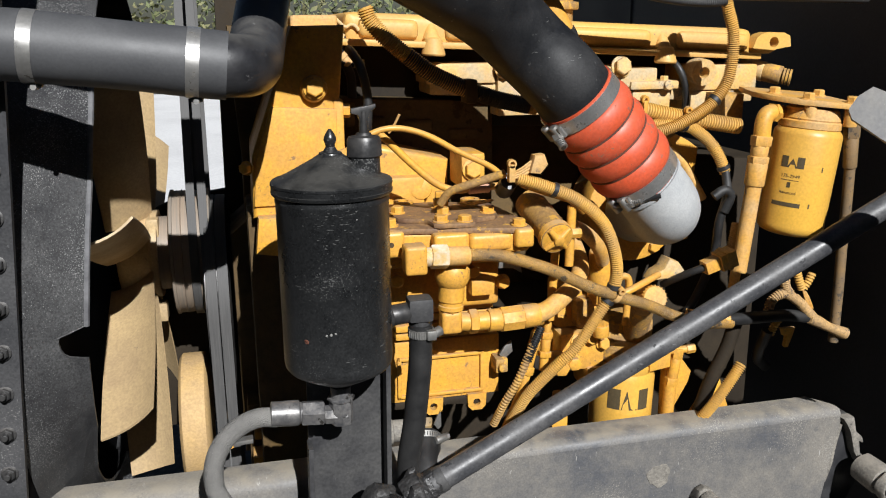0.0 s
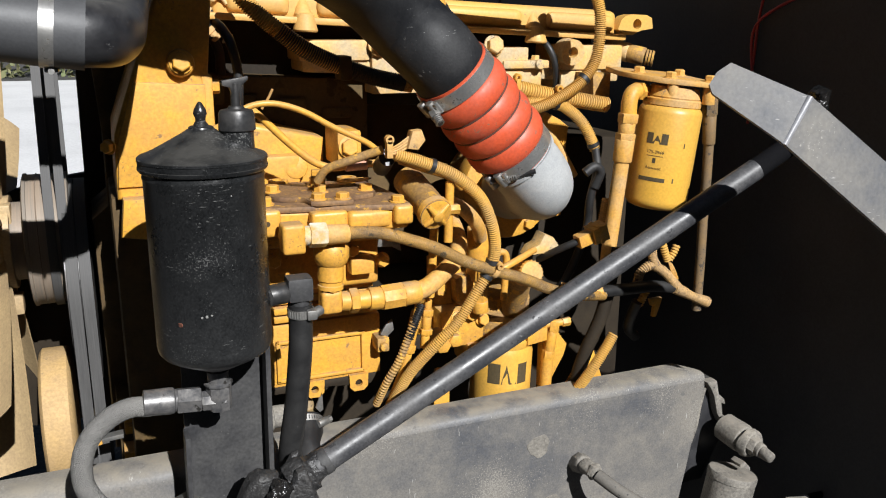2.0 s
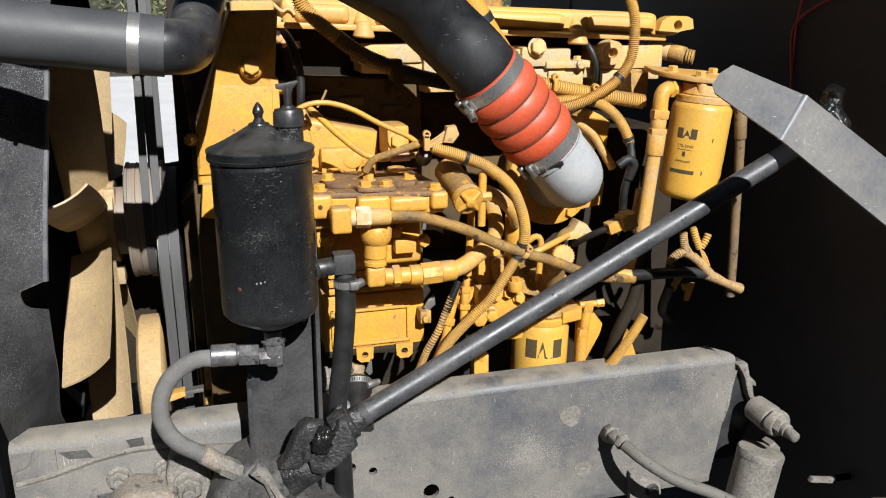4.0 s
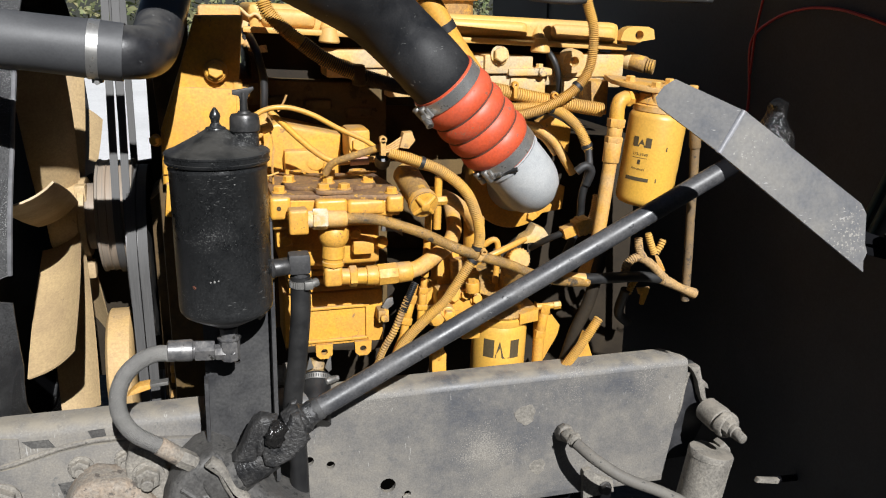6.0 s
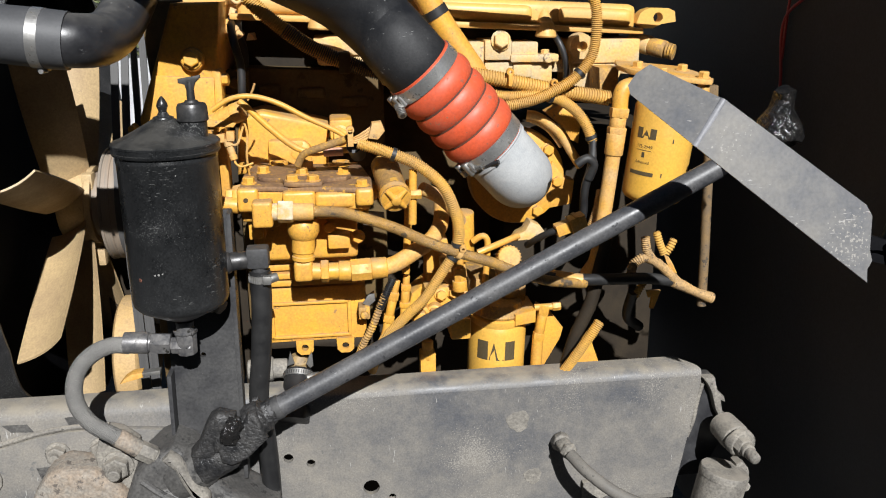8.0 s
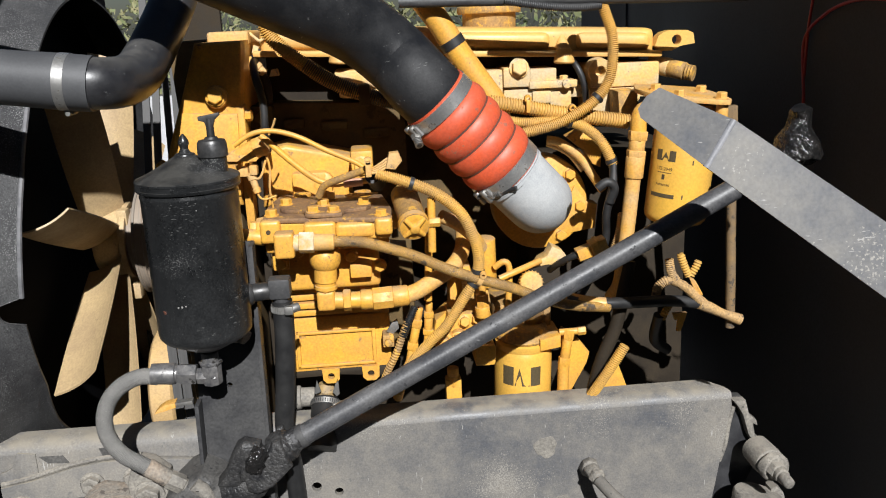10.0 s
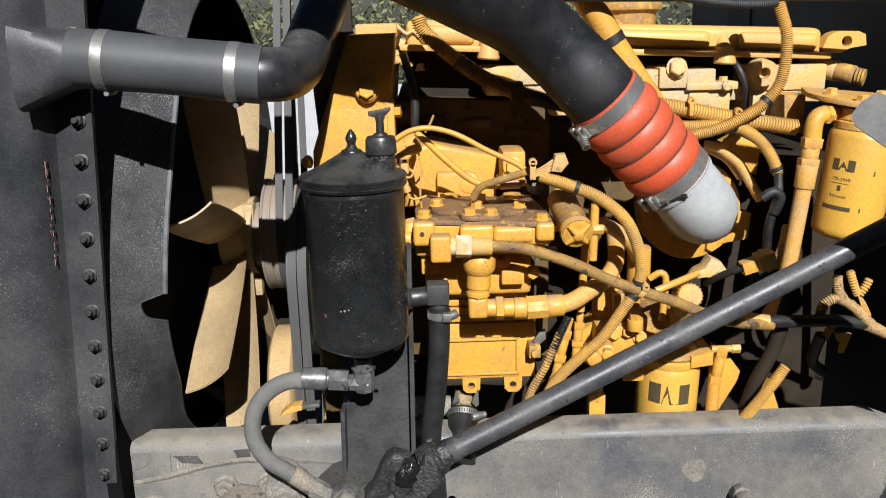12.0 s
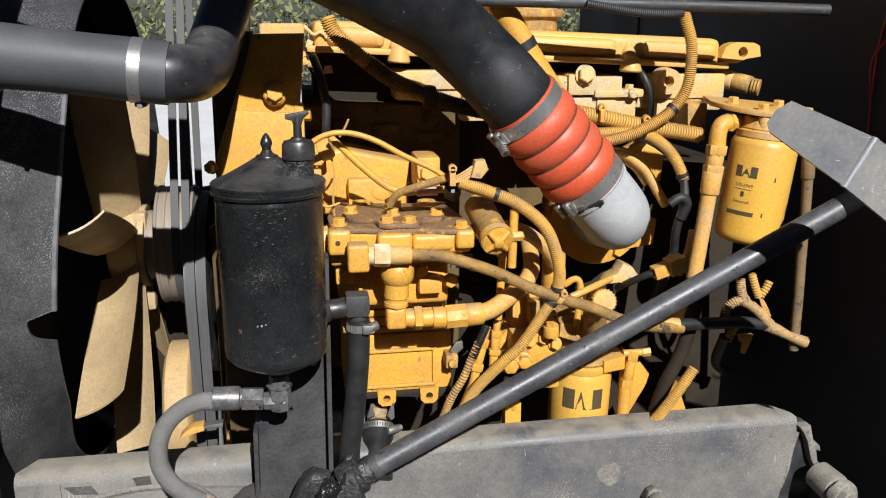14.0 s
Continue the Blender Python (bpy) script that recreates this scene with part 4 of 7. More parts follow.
rad = thing("radiator", (-0.4, 1.1, 0.6), "black-painted radiator side tank with a bolted flange", "radiator")
bm = bmesh.new()
prism(bm, [(-0.222, 0.957), (-0.222, 0.966), (-0.29, 0.966), (-0.29, 1.3), (-0.9, 1.3), (-0.9, 0.90), (-0.40, 0.905), (-0.30, 0.925), (-0.281, 0.935), (-0.276, 0.946), (-0.268, 0.957)], "z", 0.55, 2.0)
leaned(bm)
part("side_tank", bm, TANK, rad)
rnd = random.Random(11)
for i in range(16):
    z = 1.325 + 0.0088 * i + rnd.uniform(-0.004, 0.004)
    x = -0.2875 + 0.0008 * i + rnd.uniform(-0.0015, 0.0015)
    s_ = z - 1.457
    u = x - 0.099 * s_
    yy = (0.925 + (u + 0.30) / 0.019 * 0.010 if u > -0.30 else 0.905 + (u + 0.40) * 0.2) - 0.089 * s_
    bm = bmesh.new()
    h, w = rnd.uniform(0.001, 0.006), rnd.uniform(0.0003, 0.0009)
    prism(bm, [(x - w, z - h), (x + w * 0.6, z - h * 0.7), (x + w, z + h), (x - w * 0.7, z + h * 0.8)], "y", yy - 0.0010, yy + 0.004)
    part("paint_scrape", bm, CHIP_PINK, rad, "pale pink paint scrape")
for i in range(-3, 11):
    z = 1.455 - 0.0517 * i
    s = z - 1.457
    bolt(rad, (-0.239 + 0.099 * s, 0.957 - 0.089 * s, z), (0, -1, 0.09), 0.0078, 0.006, STEEL_DARK, stud=0.007)

def shroud_edge(z):
    """How far the shroud's near edge reaches back along x, notch included."""
    marks = ((0.90, -0.222), (0.964, -0.216), (1.073, -0.196), (1.14, -0.190), (1.203, -0.185), (1.214, -0.203), (1.222, -0.210), (1.240, -0.2125), (1.2445, -0.209), (1.2450, -0.182), (1.30, -0.176), (1.417, -0.164), (1.504, -0.160), (1.8, -0.160))
    for (z0, x0), (z1, x1) in zip(marks, marks[1:]):
        if z <= z1:
            return x0 + (x1 - x0) * max(0.0, (z - z0) / (z1 - z0))
    return marks[-1][1]


shroud = thing("fan_shroud", (-0.2, 1.47, 0.84), "dust-speckled black sheet-metal fan shroud with a notched edge", "fan shroud")
FY, FZ, FR = 1.47, 1.265, 0.43
bm = bmesh.new()
N = 480
rows = []
for i in range(N + 1):
    a = 2 * math.pi * i / N
    y, z = FY - FR * math.cos(a), FZ + FR * math.sin(a)
    near = y < FY
    edge = shroud_edge(z) if near else -0.165
    whole = shroud_edge(1.203 if 1.203 < z < 1.2450 else z) if near else -0.165
    wide = 0.424 - (0.022 * min(1, max(0, (1.20 - z) / 0.14)) if near else 0.0)
    wide += (FR + 0.062 - wide) * (whole - edge) / (whole + 0.268)
    rows.append([(x, FY - r * math.cos(a), FZ + r * math.sin(a)) for r, x in ((FR + 0.062, -0.268), (wide + 0.003, edge - 0.006), (wide, edge), (wide - 0.004, edge), (FR + 0.057, -0.268))])
vs = [[bm.verts.new(p) for p in r] for r in rows[:-1]]
for i in range(N):
    p, q = vs[i], vs[(i + 1) % N]
    for k in range(5):
        bm.faces.new((p[k], p[(k + 1) % 5], q[(k + 1) % 5], q[k]))
part("ring", bm, SHROUD_BLACK, shroud)
# Rolled edge gets a lighter grey to paint in its sunlit rim.
bm = bmesh.new()
pts = [(FY - 0.4225 * math.cos(a), FZ + 0.4225 * math.sin(a)) for a in [math.asin((1.2475 - FZ) / 0.4225) + k * 0.03 for k in range(26)]]
sweep(bm, [(shroud_edge(z) - 0.002, y, z) for y, z in pts], 0.0042, 0.01, 8)
part("rolled_edge", bm, EDGE_GREY, shroud, "rolled edge, painted lighter like a lit rim")
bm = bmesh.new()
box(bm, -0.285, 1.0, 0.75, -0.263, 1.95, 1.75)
part("back_plate", bm, NEAR_BLACK, shroud)

HY, HZ = 1.464, 1.228
fan = thing("cooling_fan", (-0.170, HY, HZ), "cream nylon engine cooling fan with broad twisted blades", "fan")
bm = bmesh.new()
lathe(bm, (-0.198, HY, HZ), (1, 0, 0), [(0, 0.04), (0.004, 0.060), (0.02, 0.068), (0.055, 0.070), (0.058, 0.074), (0.068, 0.074), (0.069, 0.068), (0.062, 0.055), (0.06, 0.03)], 44)
part("hub", bm, CREAM, fan)


def blade_mesh():
    bm = bmesh.new()
    nr, nc = 12, 8
    top, bot = [], []
    for i in range(nr + 1):
        s = i / nr
        r = 0.068 + 0.302 * s
        chord = 0.074 + 0.014 * math.sin(math.pi * min(1, s * 0.7 + 0.15))
        tw = radians(59 + 3 * s)
        t_, b_ = [], []
        for k in range(nc + 1):
            c = k / nc - 0.5
            bow = 0.008 * (1 - (2 * c) ** 2)
            along, lift = c * chord, bow
            x = along * math.sin(tw) + lift * math.cos(tw)
            w = along * math.cos(tw) - lift * math.sin(tw)
            rr = r - 0.018 * s * (c + 0.5)
            for off, row in ((0.0016, t_), (-0.0016, b_)):
                row.append(bm.verts.new((-0.003 + 0.009 * s + x + off * math.cos(tw), w - off * math.sin(tw), rr)))
        top.append(t_)
        bot.append(b_)
    for g in (top, bot):
        for i in range(nr):
            for k in range(nc):
                bm.faces.new((g[i][k], g[i][k + 1], g[i + 1][k + 1], g[i + 1][k]))
    rim = [(0, k) for k in range(nc)] + [(i, nc) for i in range(nr)] + [(nr, k) for k in range(nc, 0, -1)] + [(i, 0) for i in range(nr, 0, -1)]
    for (a, b), (c, d) in zip(rim, rim[1:] + rim[:1]):
        bm.faces.new((top[a][b], top[c][d], bot[c][d], bot[a][b]))
    me = finish(bm, "blade")
    me.materials.append(CREAM)
    return me


BLADE = blade_mesh()
for i in range(8):
    ob = new("blade", BLADE)
    ob.parent = fan
    ob.matrix_basis = Matrix.Rotation(radians(26 + 45 * i), 4, "X")

fan_pulley = thing("fan_drive_pulley", (-0.06, HY, HZ), "dusty brown grooved fan drive pulley", "pulley")
bm = bmesh.new()
lathe(bm, (-0.110, HY, HZ), (1, 0, 0), [(0, 0.06), (0.001, 0.101), (0.003, 0.106), (0.007, 0.106), (0.008, 0.104), (0.020, 0.104), (0.021, 0.1055), (0.022, 0.104), (0.060, 0.103), (0.062, 0.106), (0.066, 0.106), (0.068, 0.09), (0.07, 0.03)], 56)
part("grooved_rim", bm, PULLEY, fan_pulley)
bm = bmesh.new()
lathe(bm, (-0.132, HY, HZ), (1, 0, 0), [(0, 0.03), (0.002, 0.062), (0.020, 0.062), (0.022, 0.03)], 30)
part("hub_spacer", bm, PULLEY, fan_pulley)
for y, z in ((1.415, 1.280), (1.440, 1.128)):
    bm = bmesh.new()
    box(bm, -0.146, y, z - 0.016, -0.126, y + 0.03, z + 0.016, 0.004)
    part("lug", bm, CREAM, fan_pulley)
damper = thing("crank_damper", (-0.08, FY, 0.97), "tan dust-covered crankshaft vibration damper", "damper")
bm = bmesh.new()
lathe(bm, (-0.120, FY, 0.915), (1, 0, 0), [(0, 0.09), (0.002, 0.112), (0.007, 0.118), (0.045, 0.118), (0.05, 0.112), (0.052, 0.07)], 56)
part("damper_ring", bm, mat("tan_dusty_damper", (0.50, 0.33, 0.13), (0.40, 0.27, 0.13), 0.6, 0.8, big=16, crisp=True, spots=(0.25, 0.18, 0.10), spot_scale=50, spot_at=0.66, grain=0.12), damper)
wp = thing("water_pump_pulley", (-0.04, 1.47, 1.15), "dark belt pulley behind the fan drive", "pulley")
bm = bmesh.new()
lathe(bm, (-0.058, 1.47, 1.15), (1, 0, 0), [(0, 0.12), (0.002, 0.163), (0.018, 0.163), (0.0195, 0.16), (0.021, 0.163), (0.038, 0.163), (0.04, 0.12)], 56)
part("pulley_rim", bm, STEEL_DARK, wp)


def belt_loop(x, w, c0, r0, c1, r1, label):
    """A flat belt round two pulleys, given as (y, z) and radius, the second one above."""
    t_ = thing("fan_belt", (x, c0[0], c0[1]), label, "belt", "fan belts")
    dy, dz = c1[0] - c0[0], c1[1] - c0[1]
    L_ = math.hypot(dy, dz)
    th, be = math.atan2(dz, dy), math.asin((r0 - r1) / L_)
    loop = []
    for (cy, cz), r, a0, a1 in ((c0, r0, th + math.pi / 2 - be, th + 1.5 * math.pi + be), (c1, r1, th - math.pi / 2 + be, th + math.pi / 2 - be)):
        for i in range(25):
            a = a0 + (a1 - a0) * i / 24
            loop.append((cy, cz, math.cos(a), math.sin(a), r))
    bm = bmesh.new()
    n = len(loop)
    rings = [[bm.verts.new((x + dx, cy + (r + o) * c, cz + (r + o) * q)) for cy, cz, c, q, r in loop] for dx, o in ((-w, 0.005), (w, 0.005), (w, 0.0), (-w, 0.0))]
    for q in range(4):
        for i in range(n):
            bm.faces.new((rings[q][i], rings[q][(i + 1) % n], rings[(q + 1) % 4][(i + 1) % n], rings[(q + 1) % 4][i]))
    part("belt_band", bm, BELT, t_)


for x in (-0.0455, -0.0275):
    belt_loop(x, 0.0080, (1.47, 0.85), 0.165, (1.47, 1.15), 0.165, "grey rubber belt running down to the crankshaft")
for x in (-0.0705, -0.0525):
    belt_loop(x, 0.0066, (HY, HZ), 0.103, (1.60, 1.74), 0.05, "grey rubber belt running up from the fan pulley")

# ---- radiator hose ----
rh = thing("radiator_hose", (-0.1, 0.917, 1.53), "thick grey rubber radiator hose with two steel clamps", "hose")
bm = bmesh.new()
sweep(bm, [(-0.215, 0.918, 1.583), (-0.18, 0.918, 1.580), (-0.10, 0.918, 1.571), (-0.02, 0.918, 1.561), (0.006, 0.918, 1.558)], lambda s, d: 0.0345 + 0.0006 * math.sin(s * 9), 0.01, 40)
part("hose", bm, RUBBER_GREY, rh)
for x, z in ((-0.178, 1.5797), (-0.027, 1.5618)):
    bm = bmesh.new()
    ring_band(bm, (x, 0.918, z), (1, 0, -0.11), 0.0346, 0.013, 0.0012, 56)
    cb = part("clamp_band", bm, STEEL, rh, "bright steel clamp band")
    bm = bmesh.new()
    box(bm, x - 0.0065, 0.912, z - 0.0395, x + 0.0065, 0.928, z - 0.0345, 0.002)
    cyl(bm, (x, 0.906, z - 0.038), (x, 0.930, z - 0.0385), 0.003, 0.003, 10)
    part("clamp_screw", bm, STEEL_DULL, cb)
neck = thing("radiator_neck", (-0.27, 0.93, 1.5), "cast black radiator neck flaring into the tank", "pipe")
bm = bmesh.new()
rows = []
for s_ in range(13):
    f = s_ / 12
    x = -0.20 - 0.075 * f
    sq = min(1, max(0, (f - 0.15) / 0.6))
    hy, hz = 0.0325 + 0.016 * f, 0.0325 + 0.020 * f ** 1.6
    ring = []
    for k in range(32):
        a = 2 * math.pi * k / 32
        c, n = math.cos(a), math.sin(a)
        g = (abs(c) ** (2 + 4 * sq) + abs(n) ** (2 + 4 * sq)) ** (-1 / (2 + 4 * sq))
        ring.append(bm.verts.new((x, 0.920 + 0.012 * f + hy * g * c, 1.581 - 0.006 * f + hz * g * n)))
    rows.append(ring)
for p, q in zip(rows, rows[1:]):
    for k in range(32):
        bm.faces.new((p[k], p[(k + 1) % 32], q[(k + 1) % 32], q[k]))
bm.faces.new(rows[0])
bm.faces.new(rows[-1][::-1])
part("cast_neck", bm, TANK, neck)
pipe = thing("coolant_pipe", (0.08, 0.95, 1.55), "black-painted steel elbow pipe, worn shiny", "pipe")
bm = bmesh.new()
sweep(bm, [(-0.005, 0.918, 1.559), (0.010, 0.921, 1.558), (0.024, 0.938, 1.557), (0.032, 0.970, 1.558), (0.037, 1.015, 1.566), (0.044, 1.065, 1.590), (0.052, 1.115, 1.622), (0.062, 1.16, 1.658), (0.08, 1.20, 1.715), (0.10, 1.23, 1.79)], 0.0325, 0.006, 36)
part("steel_pipe", bm, BLACK_GLOSS, pipe)

# ---- charge-air pipe, bellows and elbow ----
AW = Vector((0.095, 0.0137, -0.1021)).normalized()
A0, A1 = Vector((0.4467, 1.0433, 1.5007)) - AW * 0.013, Vector((0.5417, 1.057, 1.3986)) + AW * 0.011
duct = thing("charge_air_pipe", (0.3, 0.95, 1.5), "wide matt-black curved charge-air pipe", "pipe")
bm = bmesh.new()
sweep(bm, [A0 + AW * 0.012, A0 - AW * 0.03, (0.388, 1.066, 1.566), (0.333, 1.053, 1.612), (0.257, 1.006, 1.651), (0.139, 0.960, 1.707), (0.03, 0.928, 1.754), (-0.05, 0.884, 1.785), (-0.13, 0.832, 1.798), (-0.24, 0.805, 1.814), (-0.34, 0.80, 1.822)], lambda s, d: 0.0515, 0.01, 44)
part("pipe_body", bm, DUCT_RUBBER, duct)
bel = thing("bellows_hose", A1, "orange silicone bellows hose with steel band clamps", "hose")
bm = bmesh.new()
LB = (A1 - A0).length


def bump_r(d):
    if d < 0.024 or d > LB - 0.02:
        return 0.0535
    u = (d - 0.024) / (LB - 0.044) * 4
    return 0.0530 + 0.0058 * abs(math.sin(math.pi * u)) ** 0.6


lathe(bm, A0, AW, [(LB * k / 130, bump_r(LB * k / 130)) for k in range(131)], 64)
part("bellows", bm, ORANGE, bel)
for u in (1, 2, 3):
    bm = bmesh.new()
    ring_band(bm, A0 + AW * (0.024 + (LB - 0.044) * u / 4), AW, 0.0525, 0.0026, 0.0028, 56)
    part("restraint_ring", bm, RUST_WIRE, bel, "thin rusty wire ring")
for d, sgn in ((0.013, 1), (LB - 0.011, -1)):
    bm = bmesh.new()
    ring_band(bm, A0 + AW * d, AW, 0.0537, 0.019, 0.0014, 64)
    cb = part("band_clamp", bm, STEEL, bel, "polished steel band clamp")
    side = Vector((-0.80, -0.30, -0.50)) if sgn > 0 else Vector((-0.75, -0.50, -0.45))
    side = (side - AW * side.dot(AW)).normalized()
    c = A0 + AW * d + side * 0.0575
    tan = AW.cross(side).normalized()
    if tan.x < 0:
        tan = -tan
    way = Vector((0.80, -0.50, 0.28)).normalized() if sgn < 0 else Vector((0.18, -0.72, -0.62)).normalized()
    reach = 0.052 if sgn < 0 else 0.026
    bm = bmesh.new()
    cyl(bm, c - way * 0.012, c + way * reach, 0.0036, 0.0036, 12)
    part("t_bolt", bm, STEEL_DARK, cb, "dark threaded T-bolt")
    bm = bmesh.new()
    cyl(bm, c + way * 0.004, c + way * 0.014, 0.0075, 0.0075, 6, 0.001)
    for k in range(4):
        cyl(bm, c + way * (0.015 + 0.0028 * k), c + way * (0.0168 + 0.0028 * k), 0.0062, 0.0062, 12)
    part("spring_nut", bm, STEEL_DULL, cb)
    for e in (-0.013, 0.004):
        bm = bmesh.new()
        cyl(bm, c - AW * 0.011 + tan * e, c + AW * 0.011 + tan * e, 0.0058, 0.0058, 12, 0.001)
        part("trunnion", bm, STEEL_DULL, cb)
    bm = bmesh.new()
    base = A0 + AW * d + side * 0.0552
    for q in (-1, 1):
        cyl(bm, base + tan * 0.012 * q - AW * 0.008, base + tan * 0.012 * q + AW * 0.008, 0.0035, 0.0035, 8)
    part("loop_end", bm, STEEL, cb)
elb = thing("intake_elbow", (0.6, 1.05, 1.3), "grey cast-aluminium intake elbow", "pipe")
bm = bmesh.new()
sweep(bm, [A1 - AW * 0.008, A1 + AW * 0.025, A1 + AW * 0.050 + Vector((0, 0.003, 0)), A1 + AW * 0.068 + Vector((0, 0.014, 0)), A1 + AW * 0.077 + Vector((0.002, 0.042, 0)), A1 + AW * 0.080 + Vector((0.010, 0.10, -0.010)), (0.628, 1.228, 1.306)], 0.0512, 0.006, 44)
part("elbow_casting", bm, ALU, elb)
bm = bmesh.new()
ring_band(bm, A1 + AW * 0.006, AW, 0.0505, 0.005, 0.0035, 56)
part("hose_bead", bm, ALU, elb)
# ---- engine: large castings ----


def slope(bm):
    """The engine sits tail-down by two and a half degrees."""
    for v in bm.verts:
        v.co.z -= 0.045 * (v.co.x - 0.6)


block = thing("engine_block", (0.5, 1.5, 0.6), "yellow-painted diesel engine block in shade", "engine block")
# The unlit crankcase side is given as a near-black colour.
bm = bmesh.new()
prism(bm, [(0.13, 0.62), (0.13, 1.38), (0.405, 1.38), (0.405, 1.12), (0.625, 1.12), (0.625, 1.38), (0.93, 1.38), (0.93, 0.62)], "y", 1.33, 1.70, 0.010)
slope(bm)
part("crankcase", bm, CAKED_SHADE, block, "crankcase, near black to hold the shade")
# Side wall, bosses and pad carry their shade in the colour.
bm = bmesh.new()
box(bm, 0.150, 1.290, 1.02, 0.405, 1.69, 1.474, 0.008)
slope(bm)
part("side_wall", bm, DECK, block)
# Recess wall: the deep shade is carried by its brown colour.
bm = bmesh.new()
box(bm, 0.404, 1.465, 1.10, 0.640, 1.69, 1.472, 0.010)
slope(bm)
part("rear_wall", bm, OILY_SHADE, block, "recess in the block's side, its shade put in the brown")
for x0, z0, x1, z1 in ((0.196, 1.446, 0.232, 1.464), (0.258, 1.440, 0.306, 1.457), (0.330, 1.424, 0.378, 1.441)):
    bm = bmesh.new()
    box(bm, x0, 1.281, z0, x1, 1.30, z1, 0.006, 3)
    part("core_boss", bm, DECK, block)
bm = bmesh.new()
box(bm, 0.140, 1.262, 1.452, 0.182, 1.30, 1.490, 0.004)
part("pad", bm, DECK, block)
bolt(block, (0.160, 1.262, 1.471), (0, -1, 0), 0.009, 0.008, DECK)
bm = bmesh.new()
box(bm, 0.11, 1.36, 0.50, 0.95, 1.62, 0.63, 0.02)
part("oil_pan", bm, NEAR_BLACK, block)

hd = thing("cylinder_head", (0.5, 1.45, 1.44), "sunbleached yellow cylinder head casting", "cylinder head")
bm = bmesh.new()
box(bm, 0.295, 1.262, 1.482, 0.845, 1.68, 1.505, 0.006)
slope(bm)
part("head_casting", bm, YELLOW_PALE, hd)
# Rocker base is coloured near black where only shade falls.
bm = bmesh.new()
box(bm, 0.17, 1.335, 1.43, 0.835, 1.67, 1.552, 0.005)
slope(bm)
part("rocker_base", bm, CAKED_SHADE, hd, "rocker base with its shade put in the colour")
# pads on the head's side: x from, x to, z from, z to, front
for x0, x1, z0, z1, y in ((0.290, 0.398, 1.512, 1.542, 1.256), (0.40, 0.572, 1.462, 1.531, 1.252), (0.572, 0.618, 1.501, 1.534, 1.246), (0.618, 0.664, 1.505, 1.530, 1.250), (0.615, 0.698, 1.497, 1.510, 1.241),
                          (0.573, 0.690, 1.462, 1.497, 1.252), (0.621, 0.654, 1.472, 1.493, 1.246), (0.722, 0.842, 1.493, 1.533, 1.250), (0.722, 0.806, 1.447, 1.492, 1.254)):
    bm = bmesh.new()
    box(bm, x0, y, z0, x1, 1.34, z1, 0.0035)
    part("pad", bm, YELLOW_PALE, hd)
for x, z, y, r in ((0.5985, 1.533, 1.246, 0.0135), (0.41, 1.535, 1.25, 0.0135), (0.80, 1.475, 1.254, 0.008)):
    bolt(hd, (x, y, z), (0, -1, 0.15), r, r * 0.8, YELLOW_PALE)
bolt(hd, (0.676, 1.25, 1.510), (0, 0, 1), 0.007, 0.006, YELLOW_PALE)
bm = bmesh.new()
cyl(bm, (0.679, 1.247, 1.503), (0.679, 1.236, 1.504), 0.0085, 0.008, 16, 0.001)
part("plug_boss", bm, YELLOW_PALE, hd)
bm = bmesh.new()
ring_band(bm, (0.734, 1.243, 1.5235), (0, 1, 0.1), 0.0090, 0.028, 0.0115, 28)
cyl(bm, (0.734, 1.247, 1.5235), (0.734, 1.26, 1.522), 0.0098, 0.0098, 16)
part("boss_ring", bm, YELLOW_PALE, hd, "round threaded boss")
bm = bmesh.new()
sweep(bm, [(0.690, 1.262, 1.545), (0.699, 1.246, 1.528), (0.708, 1.242, 1.505), (0.712, 1.242, 1.480), (0.712, 1.245, 1.44)], 0.0056, 0.008, 12)
part("black_hose", bm, RUBBER, hd, "black rubber breather hose")

vc = thing("valve_cover", (0.5, 1.45, 1.54), "pale yellow cast valve cover with a flanged lip", "valve cover")
bm = bmesh.new()
box(bm, 0.17, 1.264, 1.552, 0.838, 1.66, 1.599, 0.016, 4)
slope(bm)
part("cover_shell", bm, COVER, vc)
bm = bmesh.new()
box(bm, 0.16, 1.246, 1.551, 0.846, 1.67, 1.561, 0.004)
slope(bm)
part("cover_lip", bm, COVER, vc)
for x in (0.30, 0.475, 0.677):
    bm = bmesh.new()
    cyl(bm, (x, 1.252, 1.540), (x, 1.252, 1.566), 0.018, 0.013, 20, 0.003)
    cyl(bm, (x, 1.262, 1.56), (x, 1.272, 1.590), 0.014, 0.006, 20, 0.003)
    slope(bm)
    part("bolt_boss", bm, COVER, vc)
for x0, x1 in ((0.19, 0.28), (0.32, 0.45), (0.50, 0.655), (0.70, 0.828)):
    bm = bmesh.new()
    box(bm, x0, 1.2535, 1.563, x1, 1.32, 1.591, 0.013, 4)
    slope(bm)
    part("side_panel", bm, COVER, vc)
bm = bmesh.new()
holed(bm, [(0.836, 1.558), (0.842, 1.574), (0.850, 1.580), (0.862, 1.583), (0.892, 1.582), (0.903, 1.577), (0.906, 1.560), (0.880, 1.556), (0.866, 1.549), (0.848, 1.549)], [(0.874, 1.567, 0.0085)], 1.258, 1.283)
bmesh.ops.bevel(bm, geom=[e for e in bm.edges if abs(e.verts[0].co.y - e.verts[1].co.y) < 1e-6 and len(e.link_faces) == 2 and e.calc_face_angle(0) > 1.2], offset=0.003, segments=2, affect="EDGES")
lift = thing("lifting_eye", (0.89, 1.27, 1.55), "yellow cast engine lifting eye", "lifting eye")
part("eye", bm, COVER, lift)
